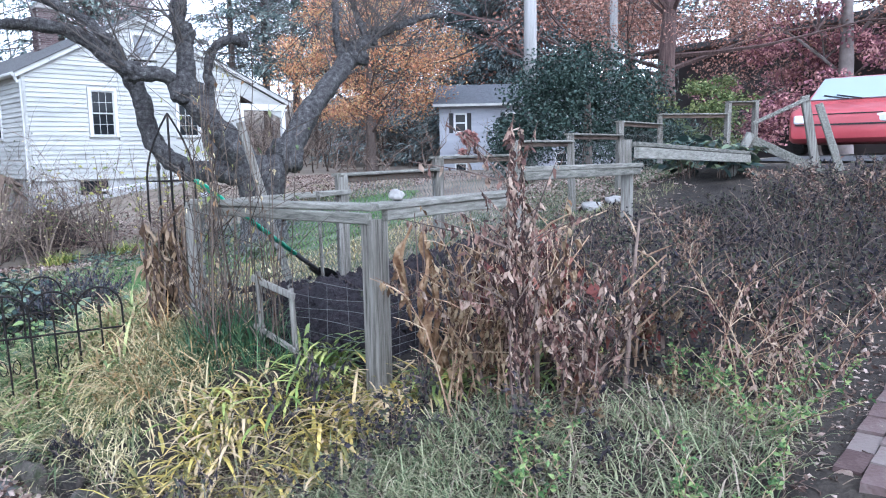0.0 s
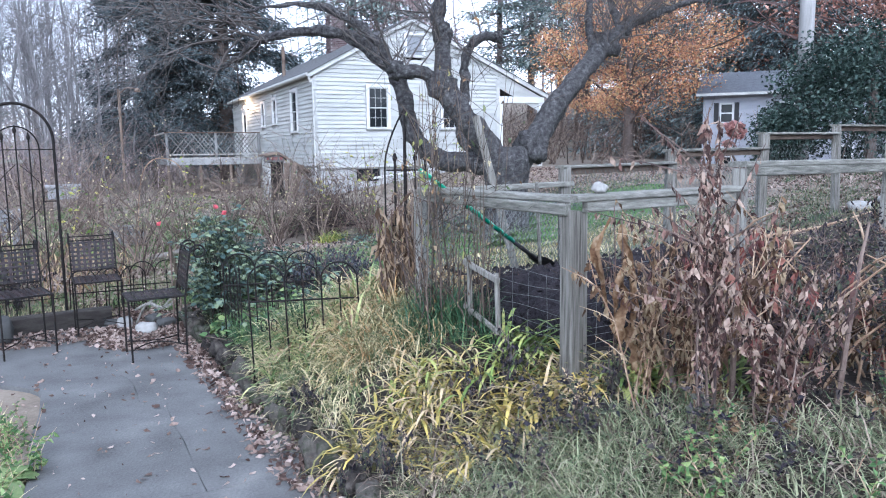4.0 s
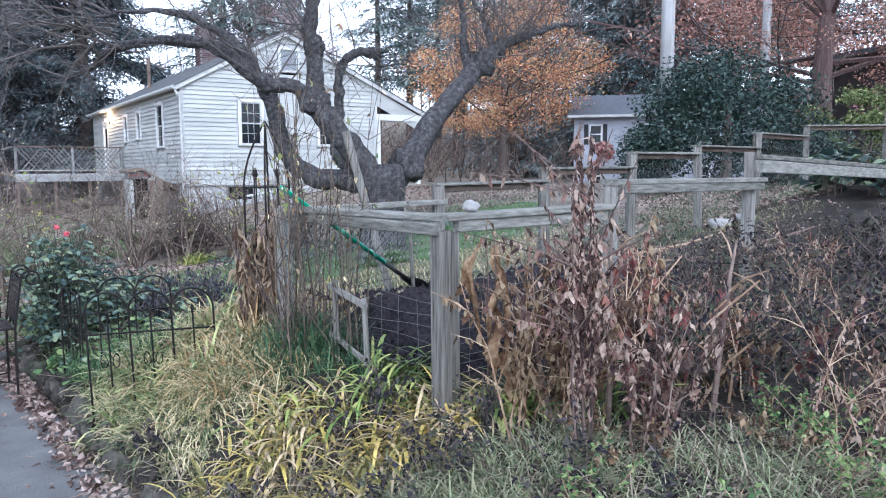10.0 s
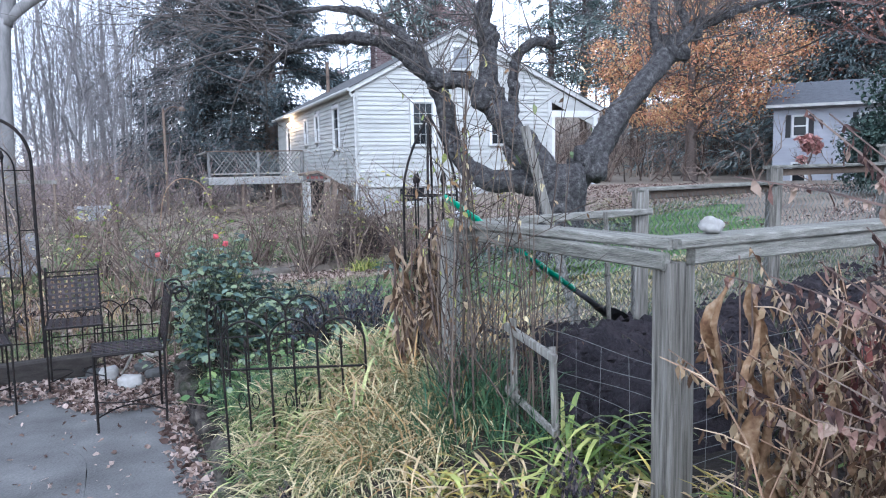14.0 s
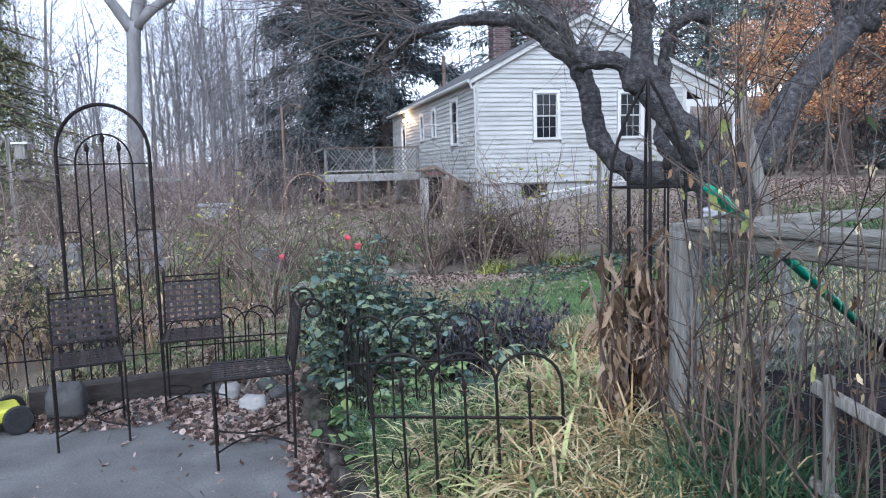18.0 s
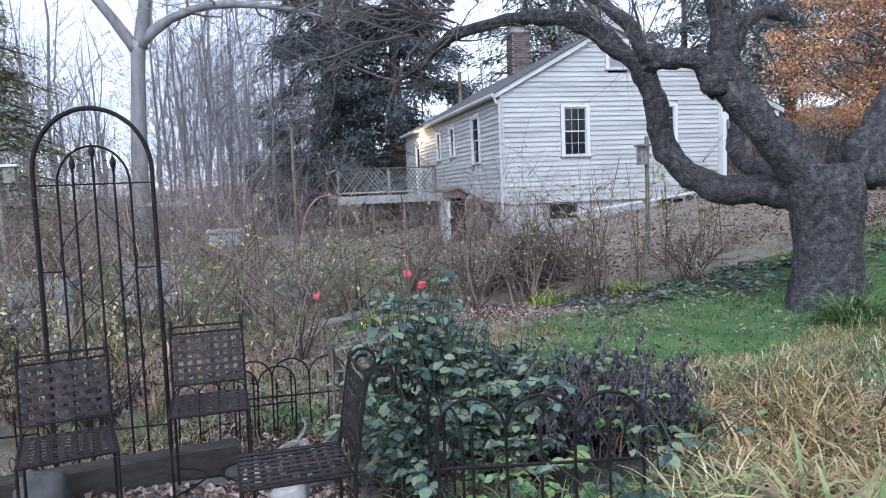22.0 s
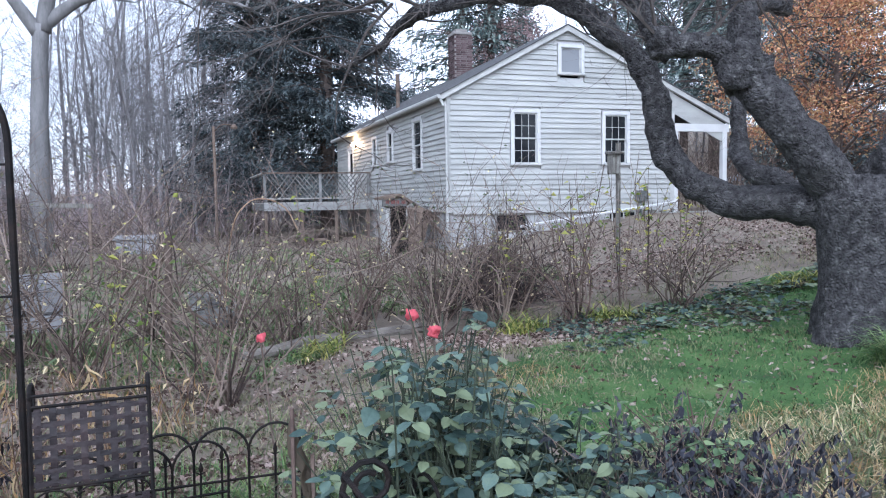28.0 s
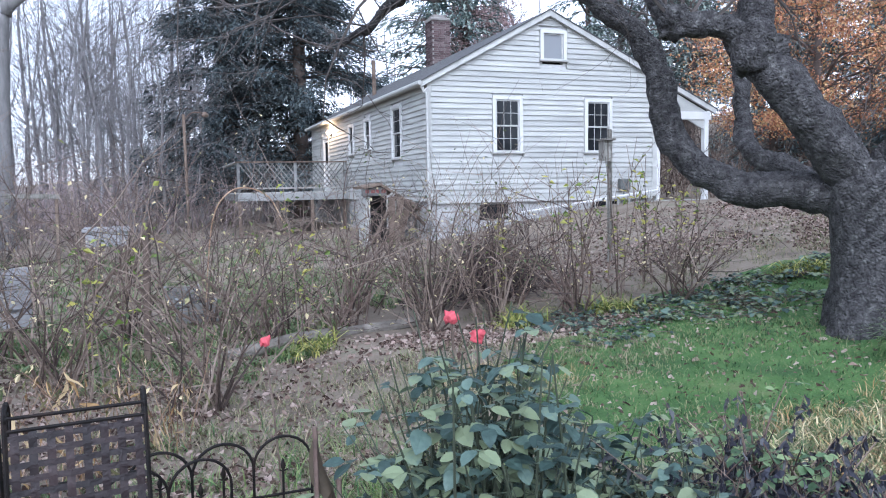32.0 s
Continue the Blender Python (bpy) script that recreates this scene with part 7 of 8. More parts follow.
litter("brown fallen leaves on the slope by the house", [(4.0, -5.5, 4.2, 3.0, 4), (0.5, -6.8, 2.2, 1.2, 1.5), (-5.6, -11.3, 1.6, 1.0, 1.2), (-4.4, -9.6, 1.8, 0.8, 0.9), (-1.5, -11.6, 2.2, 1.8, 0.9), (6.5, -6.5, 3.0, 3.5, 4), (3.7, -8.8, 1.7, 1.1, 2.5), (2.5, -13.5, 2.5, 2.0, 1.5), (-6.0, -7.5, 2.2, 1.5, 1.8), (-7.2, -10.5, 1.6, 1.6, 2), (-2.4, -9.4, 1.6, 0.6, 1.4), (-5.5, -12.2, 1.2, 0.6, 1.2), (5.0, -8.0, 2.2, 1.2, 2.4), (4.0, -15.0, 2.4, 1.3, 2.6), (6.0, -13.2, 2.6, 1.6, 2.4)], 47000, (0.03, 0.075), 53)
litter("dead leaves and debris in the flower bed", [(-2.6, -20.3, 1.2, 0.35, 2.4), (-0.5, -20.1, 1.4, 0.35, 1.6), (-3.6, -19.4, 0.8, 0.6, 2), (-1.5, -19.2, 1.8, 0.7, 2.5), (-4.5, -17.0, 0.6, 1.6, 1), (-2, -15.2, 2.4, 0.9, 2), (-0.8, -17.2, 1.2, 0.5, 1.6), (1.5, -16.6, 1.6, 0.7, 1.6)], 12500, (0.02, 0.055), 54)

# ---- things beyond the beds ----
single("garden_stake", lumpy(leaning((-6.02, -8.55, -0.2), (-5.97, -8.4, 1.32), 0.06, 0.06), 0.006, 8), M_WOODDARK, "dark weathered post standing in the rose bed", "stake")
tie = thing("wire_brace", "thin crossed canes tied to the post", "cane")
for a, b in (((-5.97, -8.4, 1.3), (-6.9, -8.2, 0.2)), ((-5.97, -8.4, 1.3), (-5.0, -8.2, 0.3)), ((-6.3, -8.3, 0.9), (-5.4, -8.5, 0.25)), ((-5.97, -8.4, 1.3), (-6.4, -7.6, 0.1))):
    part("cane", Geo().tube([a, V3(a).lerp(V3(b), 0.5) + V3((0.02, 0.03, -0.02)), b], [0.015, 0.018, 0.012], 5), M_WOODDARK, tie)
bh = thing("birdhouse", "small grey birdhouse on a tall wooden post", "birdhouse")
part("post", leaning((0.47, -6.5, 0.1), (0.47, -6.5, 2.45), 0.06, 0.06), M_POST, bh)
part("box", Geo().box(0.3, -6.62, 1.98, 0.44, -6.46, 2.28, c=0.005), M_POST, bh)
part("lid", Geo().box(0.27, -6.68, 2.28, 0.46, -6.44, 2.31), M_POST, bh)
bp_ = thing("crate", "old grey wooden planter crate on the grass", "crate")
CX, CY = -5.7, -6.4
for dx in (0.0, 0.46):
    part("end_board", Geo().box(CX + dx, CY, 0.02, CX + dx + 0.03, CY + 0.5, 0.28), M_LATT, bp_)
for dy in (0.0, 0.47):
    for z0 in (0.02, 0.148):
        part("side_board", Geo().box(CX + 0.03, CY + dy, z0, CX + 0.46, CY + dy + 0.025, z0 + 0.112), M_LATT, bp_)
copy_thing(bp_, pose(-0.12, 1.45, 0.0)).scale = (1, 1, 1)
M_DULL = material("dull_white_paint", [(0.16, 0.16, 0.165), (0.27, 0.27, 0.27)], rough=0.8, scale=4, bump=0.2)
for x, y in ((-6.7, -1.6),):
    hv = thing("white_box", "white painted wooden box on a low stand", "box")
    part("body", Geo().box(x - 0.33, y - 0.25, 0.72, x + 0.33, y + 0.25, 0.98, c=0.01), M_DULL, hv)
    part("lid", Geo().box(x - 0.38, y - 0.3, 0.98, x + 0.38, y + 0.3, 1.05, c=0.01), M_DULL, hv)
    for sx in (-0.28, 0.28):
        for sy in (-0.2, 0.2):
            part("leg", Geo().box(x + sx - 0.025, y + sy - 0.025, -0.05, x + sx + 0.025, y + sy + 0.025, 0.72), M_WOODDARK, hv)
lg = lumpy(Geo().tube(smooth_path([(-5.3, -8.55, 0.04), (-5.0, -8.52, 0.06), (-4.62, -8.5, 0.12), (-3.9, -8.55, 0.16), (-3.25, -8.56, 0.22)], 4), spread([0.055, 0.075, 0.08, 0.07, 0.06], 4), 10), 0.016, 5)
single("log", lg, material("old_log_wood", [(0.06, 0.053, 0.046), (0.14, 0.125, 0.108), (0.24, 0.22, 0.195)], rough=0.95, scale=6, bump=0.8, bump_scale=30), "grey-brown weathered log edging the rose bed", "log")
bb = thing("birdhouse", "white-roofed birdhouse on a leaning post beyond the beds", "birdhouse")
BX, BY = -9.3, -6.7
part("post", leaning((BX, BY, -0.2), (BX - 0.05, BY, 2.35), 0.06, 0.06), M_POST, bb)
part("box", Geo().box(BX + 0.05, BY - 0.07, 2.02, BX + 0.2, BY + 0.07, 2.24), M_POST, bb)
part("lid", Geo().box(BX + 0.02, BY - 0.11, 2.24, BX + 0.25, BY + 0.11, 2.27), M_TRIM, bb)
for x, y, sx, sz, lab in ((-8.25, -8.95, 0.3, 0.22, "pale blue-grey plastic crate among the stalks"), (-10.3, -5.5, 0.42, 0.16, "weathered pale board box beyond the stalks"), (-7.6, -6.2, 0.3, 0.2, "grey slatted crate among the rose canes")):
    cr_ = thing("crate", lab, "crate", pose(x, y, ground_z(x, y), 0, 0, 8))
    for sy in (-0.22, 0.22):
        for k in range(3):
            part("slat", Geo().box(-sx, sy - 0.012, 0.04 + k * sz * 1.2, sx, sy + 0.012, 0.04 + k * sz * 1.2 + sz, c=0.004), M_DULL, cr_)
    for ex in (-sx, sx):
        part("end_board", Geo().box(ex - 0.012, -0.2, 0.0, ex + 0.012, 0.2, 0.04 + sz * 3.4, c=0.004), M_DULL, cr_)
rl = thing("rail_fence", "short weathered rail on two posts beyond the rose bed", "fence")
for x in (-9.0, -7.7):
    part("post", leaning((x, 0.38 - 0.1 * (x + 9), -0.2), (x + 0.03, 0.38 - 0.1 * (x + 9), 1.66), 0.06, 0.06), M_WOODDARK, rl)
part("rail", board_between((-8.6, 0.34, 1.68), (-7.6, 0.22, 1.65), 0.05, 0.09), M_POST, rl)
single("arching_cane", Geo().tube(smooth_path([(-5.4, -7.3, 0.4), (-5.3, -7.35, 1.3), (-5.12, -7.4, 1.62), (-4.9, -7.42, 1.67), (-4.68, -7.45, 1.56), (-4.55, -7.5, 1.3)], 4), 0.008, 6), M_STEM, "pale arching cane in the rose bed", "cane")
# garden brush pile at the edge of the roses
g = Geo()
rb_ = random.Random(9)
for _ in range(420):
    a = rb_.random() * 6.283
    q = abs(rb_.gauss(0, 0.62))
    p = V3((-1.9 + q * math.cos(a), -7.2 + q * 0.6 * math.sin(a), 0.15 + max(0, 0.8 - q * 0.7) * rb_.random()))
    twigs(g, p, V3((rb_.gauss(0, 1), rb_.gauss(0, 1), rb_.gauss(0.2, 0.3))), rb_.uniform(0.3, 0.8), 0.008, 1, rb_, 3)
single("brush_pile", g, material("dark_prunings", [(0.02, 0.014, 0.016), (0.05, 0.036, 0.038), (0.09, 0.07, 0.066)], rough=0.9, scale=5, bump=0.2, island=0.7), "dark brown heap of pruned branches", "brush", kind="stuff")

# poles by the deck and along the road
lp = thing("lamp_post", "grey wooden pole with a small lamp near the deck", "pole")
part("pole", Geo().tube([(-4.8, 12.0, -0.3), (-4.8, 12.0, 4.4)], 0.055, 8), M_WOODDARK, lp)
part("lamp_arm", Geo().tube(smooth_path([(-4.8, 12.0, 4.2), (-4.5, 11.8, 4.45), (-4.1, 11.6, 4.4)], 4), 0.025, 6), M_WOODDARK, lp)
part("lamp_head", Geo().tube([(-4.1, 11.6, 4.45), (-4.1, 11.6, 4.35), (-4.1, 11.6, 4.28)], [0.05, 0.13, 0.11], 10), M_WOODDARK, lp)
M_POLE = material("bleached_pole", [(0.187, 0.178, 0.17), (0.306, 0.297, 0.289), (0.383, 0.374, 0.365)], rough=0.85, scale=2, bump=0.3, bump_scale=20, stretch=(6, 6, 0.4))
for x, y, h, r_ in ((6.9, -11.05, 8.5, 0.15), (17.5, -6.6, 10.0, 0.15)):
    up = thing("utility_pole", "pale weathered wooden utility pole", "pole", group="utility poles")
    z = ground_z(x, y)
    part("pole", Geo().tube([(x, y, z - 0.3), (x, y, z + h * 0.5), (x, y, z + h)], [r_, r_ * 0.92, r_ * 0.8], 14), M_POLE, up, smooth=True)
    part("crossarm", Geo().box(x - 1.1, y - 0.06, z + h - 0.7, x + 1.1, y + 0.06, z + h - 0.58), M_WOODGREY, up)
M_CABLE = material("black_cable", [(0.012, 0.012, 0.012), (0.03, 0.03, 0.03)], rough=0.5, bump=0)
for i in range(4):
    a, b = V3((17.5, -6.6, 6.0 + i * 0.55)), V3((34, -34, 7.2 + i * 0.8))
    if i == 3:
        a, b = V3((6.9, -11.05, 4.75)), V3((14.5, 1.5, 5.6))
    pts = [a.lerp(b, k / 12) - V3((0, 0, 0.5 * math.sin(math.pi * k / 12))) for k in range(13)]
    single("power_line", Geo().tube(pts, 0.02, 5), M_CABLE, "black overhead power cable", "cable", "power lines")

# ---- trees ----
M_BARKG = material("pale_grey_bark", [(0.0975, 0.0938, 0.0938), (0.165, 0.161, 0.158), (0.225, 0.221, 0.217)], rough=0.9, scale=2, bump=0.4, bump_scale=14, stretch=(2, 2, 0.6))
M_BARKB = material("brown_bark", [(0.045, 0.035, 0.032), (0.1, 0.08, 0.07), (0.15, 0.125, 0.11)], rough=0.95, scale=3, bump=0.6, bump_scale=14)
# needles lightened and blued to carry the haze in their colour
L_CON = leafmat("haze_paled_conifer_needles", [(0.035, 0.047, 0.053), (0.066, 0.087, 0.092), (0.12, 0.142, 0.142)], 0.7, 1.0, 0.7)
L_HOL = leafmat("dark_holly_leaves", [(0.012, 0.024, 0.02), (0.027, 0.05, 0.041), (0.06, 0.09, 0.072)], 0.5, 1.0)
L_ORA = leafmat("orange_maple_leaves", [(0.27, 0.125, 0.075), (0.48, 0.22, 0.115), (0.6, 0.31, 0.16), (0.53, 0.36, 0.17)], 0.6, 1.0, 0.5)
# distance haze is mixed into this washed-out russet
L_HAZ = leafmat("haze_paled_russet_leaves", [(0.22, 0.15, 0.145), (0.36, 0.25, 0.235), (0.46, 0.35, 0.33)], 0.8, 1.0, 0.4)
M_BARKR = material("red_brown_bark", [(0.035, 0.022, 0.02), (0.085, 0.055, 0.05), (0.14, 0.1, 0.09)], rough=0.95, scale=4, bump=0.8, bump_scale=14, stretch=(6, 6, 0.7))
L_RUS = leafmat("rust_leaves", [(0.17, 0.088, 0.068), (0.33, 0.165, 0.122), (0.44, 0.26, 0.195)], 0.7, 1.0, 0.4)
L_MAR = leafmat("maroon_leaves", [(0.156, 0.0644, 0.0855), (0.338, 0.146, 0.174), (0.518, 0.288, 0.27)], 0.7, 1.0, 0.4)
L_LIM = leafmat("fading_green_leaves", [(0.108, 0.162, 0.034), (0.243, 0.297, 0.068), (0.405, 0.378, 0.095)], 0.6, 1.0)
# brighter base colour stands for air haze over the far pines
L_FAR = leafmat("haze_paled_pine_needles", [(0.069, 0.102, 0.102), (0.136, 0.182, 0.169), (0.251, 0.295, 0.26)], 0.8, 1.0, 0.3)


# brown bark made lighter, with the haze painted in
M_BARKH = material("hazy_brown_bark", [(0.1, 0.085, 0.08), (0.17, 0.145, 0.135), (0.23, 0.2, 0.19)], rough=0.95, scale=3, bump=0.6, bump_scale=14)


def crown(g, centres, n, size, r):
    """Leaves in clumps: centres are (x, y, z, rx, ry, rz)."""
    for cx_, cy_, cz_, rx, ry, rz in centres:
        for _ in range(n):
            v = V3((r.gauss(0, 1), r.gauss(0, 1), r.gauss(0, 1))).normalized() * r.random() ** 0.4
            p = V3((cx_ + v.x * rx, cy_ + v.y * ry, cz_ + v.z * rz))
            L = r.uniform(*size)
            g.leaf(p, V3((r.gauss(0, 1), r.gauss(0, 1), r.gauss(-0.3, 0.7))), V3((r.gauss(0, 0.6), r.gauss(0, 0.6), 1)), L, L * 0.7, 0.2, 0.1)


def broadleaf(name, label, x, y, h, spread_, mat_leaf, mat_bark, clumps, per, size, seed, trunk_r=0.18, low=0.3, fork=0.35, limbs=9):
    r = random.Random(seed)
    z0 = ground_z(x, y) - 0.2
    t = thing(name, label, "tree")
    pts = [V3((x, y, z0)), V3((x + r.gauss(0, 0.1), y, z0 + h * fork * 0.5)), V3((x + r.gauss(0, 0.2), y, z0 + h * fork)), V3((x + r.gauss(0, 0.3), y, z0 + h * 0.7)), V3((x, y, z0 + h * 0.95))]
    part("trunk", lumpy(Geo().tube(smooth_path(pts, 3), spread([trunk_r * 1.3, trunk_r, trunk_r * 0.9, trunk_r * 0.45, 0.02], 3), 10), 0.03, 2), mat_bark, t, smooth=True)
    gl, gt = Geo(), Geo()
    cs = []
    for i in range(limbs):
        a = r.random() * 6.283
        f = r.uniform(fork * 0.8, 0.8)
        st = V3((x, y, z0 + h * f))
        d = V3((math.cos(a), math.sin(a), r.uniform(0.2, 0.9)))
        twigs(gt, st, d, spread_ * r.uniform(0.6, 1.05), trunk_r * 0.28, 3, r, 4, 0.0, (2, 4), 0.25)
    for i in range(clumps):
        a = r.random() * 6.283
        q = math.sqrt(r.random())
        f = r.uniform(low, 1.0)
        w = spread_ * math.sin(math.pi * min(1, 0.18 + 0.75 * (f - low) / (1 - low))) ** 0.7
        s = r.uniform(0.35, 0.8) * spread_ * 0.28
        cs.append((x + math.cos(a) * q * w, y + math.sin(a) * q * w, z0 + h * f, s * 1.3, s * 1.3, s * 0.8))
    crown(gl, cs, per, size, r)
    part("limb_mass", gt, mat_bark, t)["kind"] = "stuff"
    part("crown", gl, mat_leaf, t)["kind"] = "stuff"
    return t


def conifer(name, label, x, y, h, w, mat_leaf, seed, trunk_r=0.3, per=26, layers=22, low=0.12, size=(0.25, 0.55)):
    r = random.Random(seed)
    z0 = ground_z(x, y) - 0.2
    t = thing(name, label, "tree")
    part("trunk", Geo().tube([(x, y, z0), (x + 0.1, y, z0 + h * 0.5), (x, y, z0 + h)], [trunk_r, trunk_r * 0.65, 0.02], 10), M_BARKB, t, smooth=True)
    gl, gb = Geo(), Geo()
    for i in range(layers):
        f = low + (1 - low) * (i + r.random()) / layers
        R_ = w * (1 - f) ** 0.65 * r.uniform(0.65, 1.15) + 0.25
        for k in range(r.randint(4, 6)):
            a = r.random() * 6.283
            st = V3((x, y, z0 + h * f))
            en = st + V3((math.cos(a) * R_, math.sin(a) * R_, -0.12 * R_ + r.gauss(0, 0.2)))
            gb.tube([st, st.lerp(en, 0.5) + V3((0, 0, 0.1 * R_)), en], [0.05, 0.035, 0.01], 3, cap=False)
            for j in range(per):
                q = r.random() ** 0.6
                p = st.lerp(en, q) + V3((0, 0, 0.1 * R_ * math.sin(math.pi * q))) + V3((r.gauss(0, 0.22), r.gauss(0, 0.22), r.gauss(-0.1, 0.16))) * (0.5 + R_ * 0.2)
                L = r.uniform(*size)
                gl.leaf(p, V3((math.cos(a) + r.gauss(0, 0.6), math.sin(a) + r.gauss(0, 0.6), r.gauss(-0.35, 0.3))), V3((r.gauss(0, 0.4), r.gauss(0, 0.4), 1)), L, L * 0.27, 0.15, 0.15)
    part("branch_mass", gb, M_BARKB, t)["kind"] = "stuff"
    part("crown", gl, mat_leaf, t)["kind"] = "stuff"
    return t


conifer("conifer", "tall dark green conifer behind the house", 0.3, 17.5, 17, 4.6, L_CON, 301, 0.4, 330, 44, 0.1, (0.14, 0.36))
conifer("conifer", "tall dark green conifer behind the house", -2.9, 18.5, 16, 4.0, L_CON, 302, 0.35, 300, 40, 0.08, (0.14, 0.36))
broadleaf("rust_tree", "thin russet oak beside the dark conifers", 4.7, 21.0, 6.4, 1.5, L_HAZ, M_BARKH, 22, 150, (0.08, 0.18), 319, 0.12, 0.4)
conifer("young_fir", "young green fir with yellowish tips by the birdhouse", -12.6, 1.8, 7.4, 3.3, leafmat("fir_needles", [(0.045, 0.065, 0.032), (0.1, 0.12, 0.05), (0.2, 0.19, 0.085)], 0.7, 1.0), 304, 0.16, 130, 34, 0.04, (0.08, 0.2))
broadleaf("maple", "orange autumn maple in full colour", 11.3, -0.4, 6.5, 3.7, L_ORA, M_BARKB, 110, 220, (0.05, 0.11), 310, 0.2, 0.33, 0.25, 14)
broadleaf("maple", "rust-red autumn oak behind the house roof", 11.8, 22.5, 10.5, 4.0, L_HAZ, M_BARKH, 56, 220, (0.08, 0.18), 311, 0.25, 0.4)
broadleaf("redwood", "rust-coloured feathery tree with a bare brown trunk", 12.0, -11.7, 10.0, 4.6, L_RUS, M_BARKR, 95, 360, (0.03, 0.075), 312, 0.24, 0.34, 0.3, 16)
broadleaf("redwood", "rust-coloured tree beyond the road", 17.0, -14.5, 10.0, 5.0, L_RUS, M_BARKH, 70, 300, (0.05, 0.11), 313, 0.22, 0.25, 0.3, 12)
broadleaf("japanese_maple", "dark maroon maple beside the dark house", 17.5, -13.6, 4.4, 3.2, L_MAR, M_BARKB, 44, 240, (0.08, 0.17), 314, 0.14, 0.2, 0.3)
broadleaf("shrub", "yellow-green fading shrub behind the fence", 10.0, -13.6, 2.1, 1.3, leafmat("dull_green_leaves", [(0.06, 0.085, 0.03), (0.12, 0.16, 0.055), (0.2, 0.22, 0.085)], 0.6, 1.0), M_BARKB, 30, 150, (0.05, 0.12), 315, 0.05, 0.15, 0.2)
broadleaf("small_maple", "small dull red maple by the far house", 12.2, -4.2, 1.5, 0.45, leafmat("scarlet_leaves", [(0.28, 0.13, 0.12), (0.46, 0.25, 0.22)], 0.6, 0.8), M_BARKB, 10, 70, (0.1, 0.2), 316, 0.04, 0.55, 0.4, 4)
broadleaf("rust_tree", "rust-brown oak on the slope beyond the road", 23, -3, 12, 6.0, L_RUS, M_BARKH, 80, 260, (0.1, 0.22), 317, 0.3, 0.2)
broadleaf("rust_tree", "rust-brown oak on the slope beyond the road", 28, -14, 13, 7.0, L_RUS, M_BARKH, 90, 260, (0.1, 0.22), 318, 0.3, 0.15)
# holly: a broad dense evergreen
t = thing("holly", "large rounded dark green evergreen holly bush", "bush")
gl = Geo()
rh = random.Random(20)
cs = []
for i in range(90):
    v = V3((rh.gauss(0, 1), rh.gauss(0, 1), abs(rh.gauss(0, 0.9)))).normalized()
    k = rh.uniform(0.7, 1.0)
    cs.append((7.1 + v.x * 1.85 * k, -12.4 + v.y * 1.85 * k, 1.7 + v.z * 2.3 * k, 0.5, 0.5, 0.42))
for i in range(40):
    a = rh.random() * 6.283
    cs.append((7.1 + 1.8 * math.cos(a), -12.4 + 1.8 * math.sin(a), rh.uniform(1.4, 2.3), 0.45, 0.45, 0.45))
crown(gl, cs, 220, (0.05, 0.1), rh)
part("crown", gl, L_HOL, t)["kind"] = "stuff"
part("trunk", Geo().tube([(7.1, -12.4, 0.9), (7.1, -12.4, 3.0)], [0.14, 0.06], 8), M_BARKB, t)


def bare_tree(name, label, x, y, h, seed, mat, r0=0.14, depth=4, fork=0.35, lean=0.12, kids=(2, 4)):
    r = random.Random(seed)
    t = thing(name, label, "tree", group="")
    g = Geo()
    z0 = -0.3
    top = V3((r.gauss(0, lean) * h, r.gauss(0, lean) * h, h))
    pts = [V3((0, 0, z0))] + [top * f + V3((r.gauss(0, 0.02) * h, r.gauss(0, 0.02) * h, 0)) for f in (0.25, 0.5, 0.75, 1.0)]
    g.tube(smooth_path(pts, 2), spread([r0, r0 * 0.85, r0 * 0.65, r0 * 0.4, 0.015], 2), 6, cap=False)
    part("trunk", g, mat, t)
    g = Geo()
    for i in range(24):
        f = r.uniform(fork, 0.98)
        p = top * f
        a = r.random() * 6.283
        twigs(g, p, V3((math.cos(a), math.sin(a), r.uniform(0.5, 1.4))), h * r.uniform(0.16, 0.3) * (1.3 - f * 0.6), r0 * 0.35 * (1.2 - f), depth - 1, r, 3, 0.0, kids, 0.22)
    part("branch_mass", g, mat, t)["kind"] = "stuff"
    t.location = (x, y, ground_z(x, y))
    return t


# woodland bark colour is raised to imitate haze
M_FARBARK = material("hazy_grey_bark", [(0.12, 0.112, 0.116), (0.185, 0.175, 0.176), (0.27, 0.26, 0.26)], rough=0.95, scale=1, bump=0.2, bump_scale=10)
kinds = [bare_tree("bare_tree", "slender leafless grey woodland tree", -16 + 4 * i, 33, 14 + i, 400 + i, M_FARBARK, 0.09, 4, 0.16, 0.04) for i in range(5)]
rw = random.Random(77)
for i in range(165):
    x, y = -48 + rw.uniform(0, 50), 22 + rw.uniform(0, 44)
    if i > 140:
        x, y = -30 + rw.uniform(0, 14), 2 + rw.uniform(0, 22)
    s = rw.uniform(0.8, 1.25)
    m = Matrix.Translation((x, y, ground_z(x, y))) @ Euler((0, 0, rw.random() * 6.28)).to_matrix().to_4x4()
    c = copy_thing(kinds[i % 5], m)
    c.scale = (s, s, s)
for i in range(64):
    x, y = -36 + rw.uniform(0, 33), 13 + rw.uniform(0, 18)
    s = rw.uniform(0.35, 0.7)
    c = copy_thing(kinds[i % 5], Matrix.Translation((x, y, ground_z(x, y))) @ Euler((0, 0, rw.random() * 6.28)).to_matrix().to_4x4())
    c.scale = (s * 1.3, s * 1.3, s)
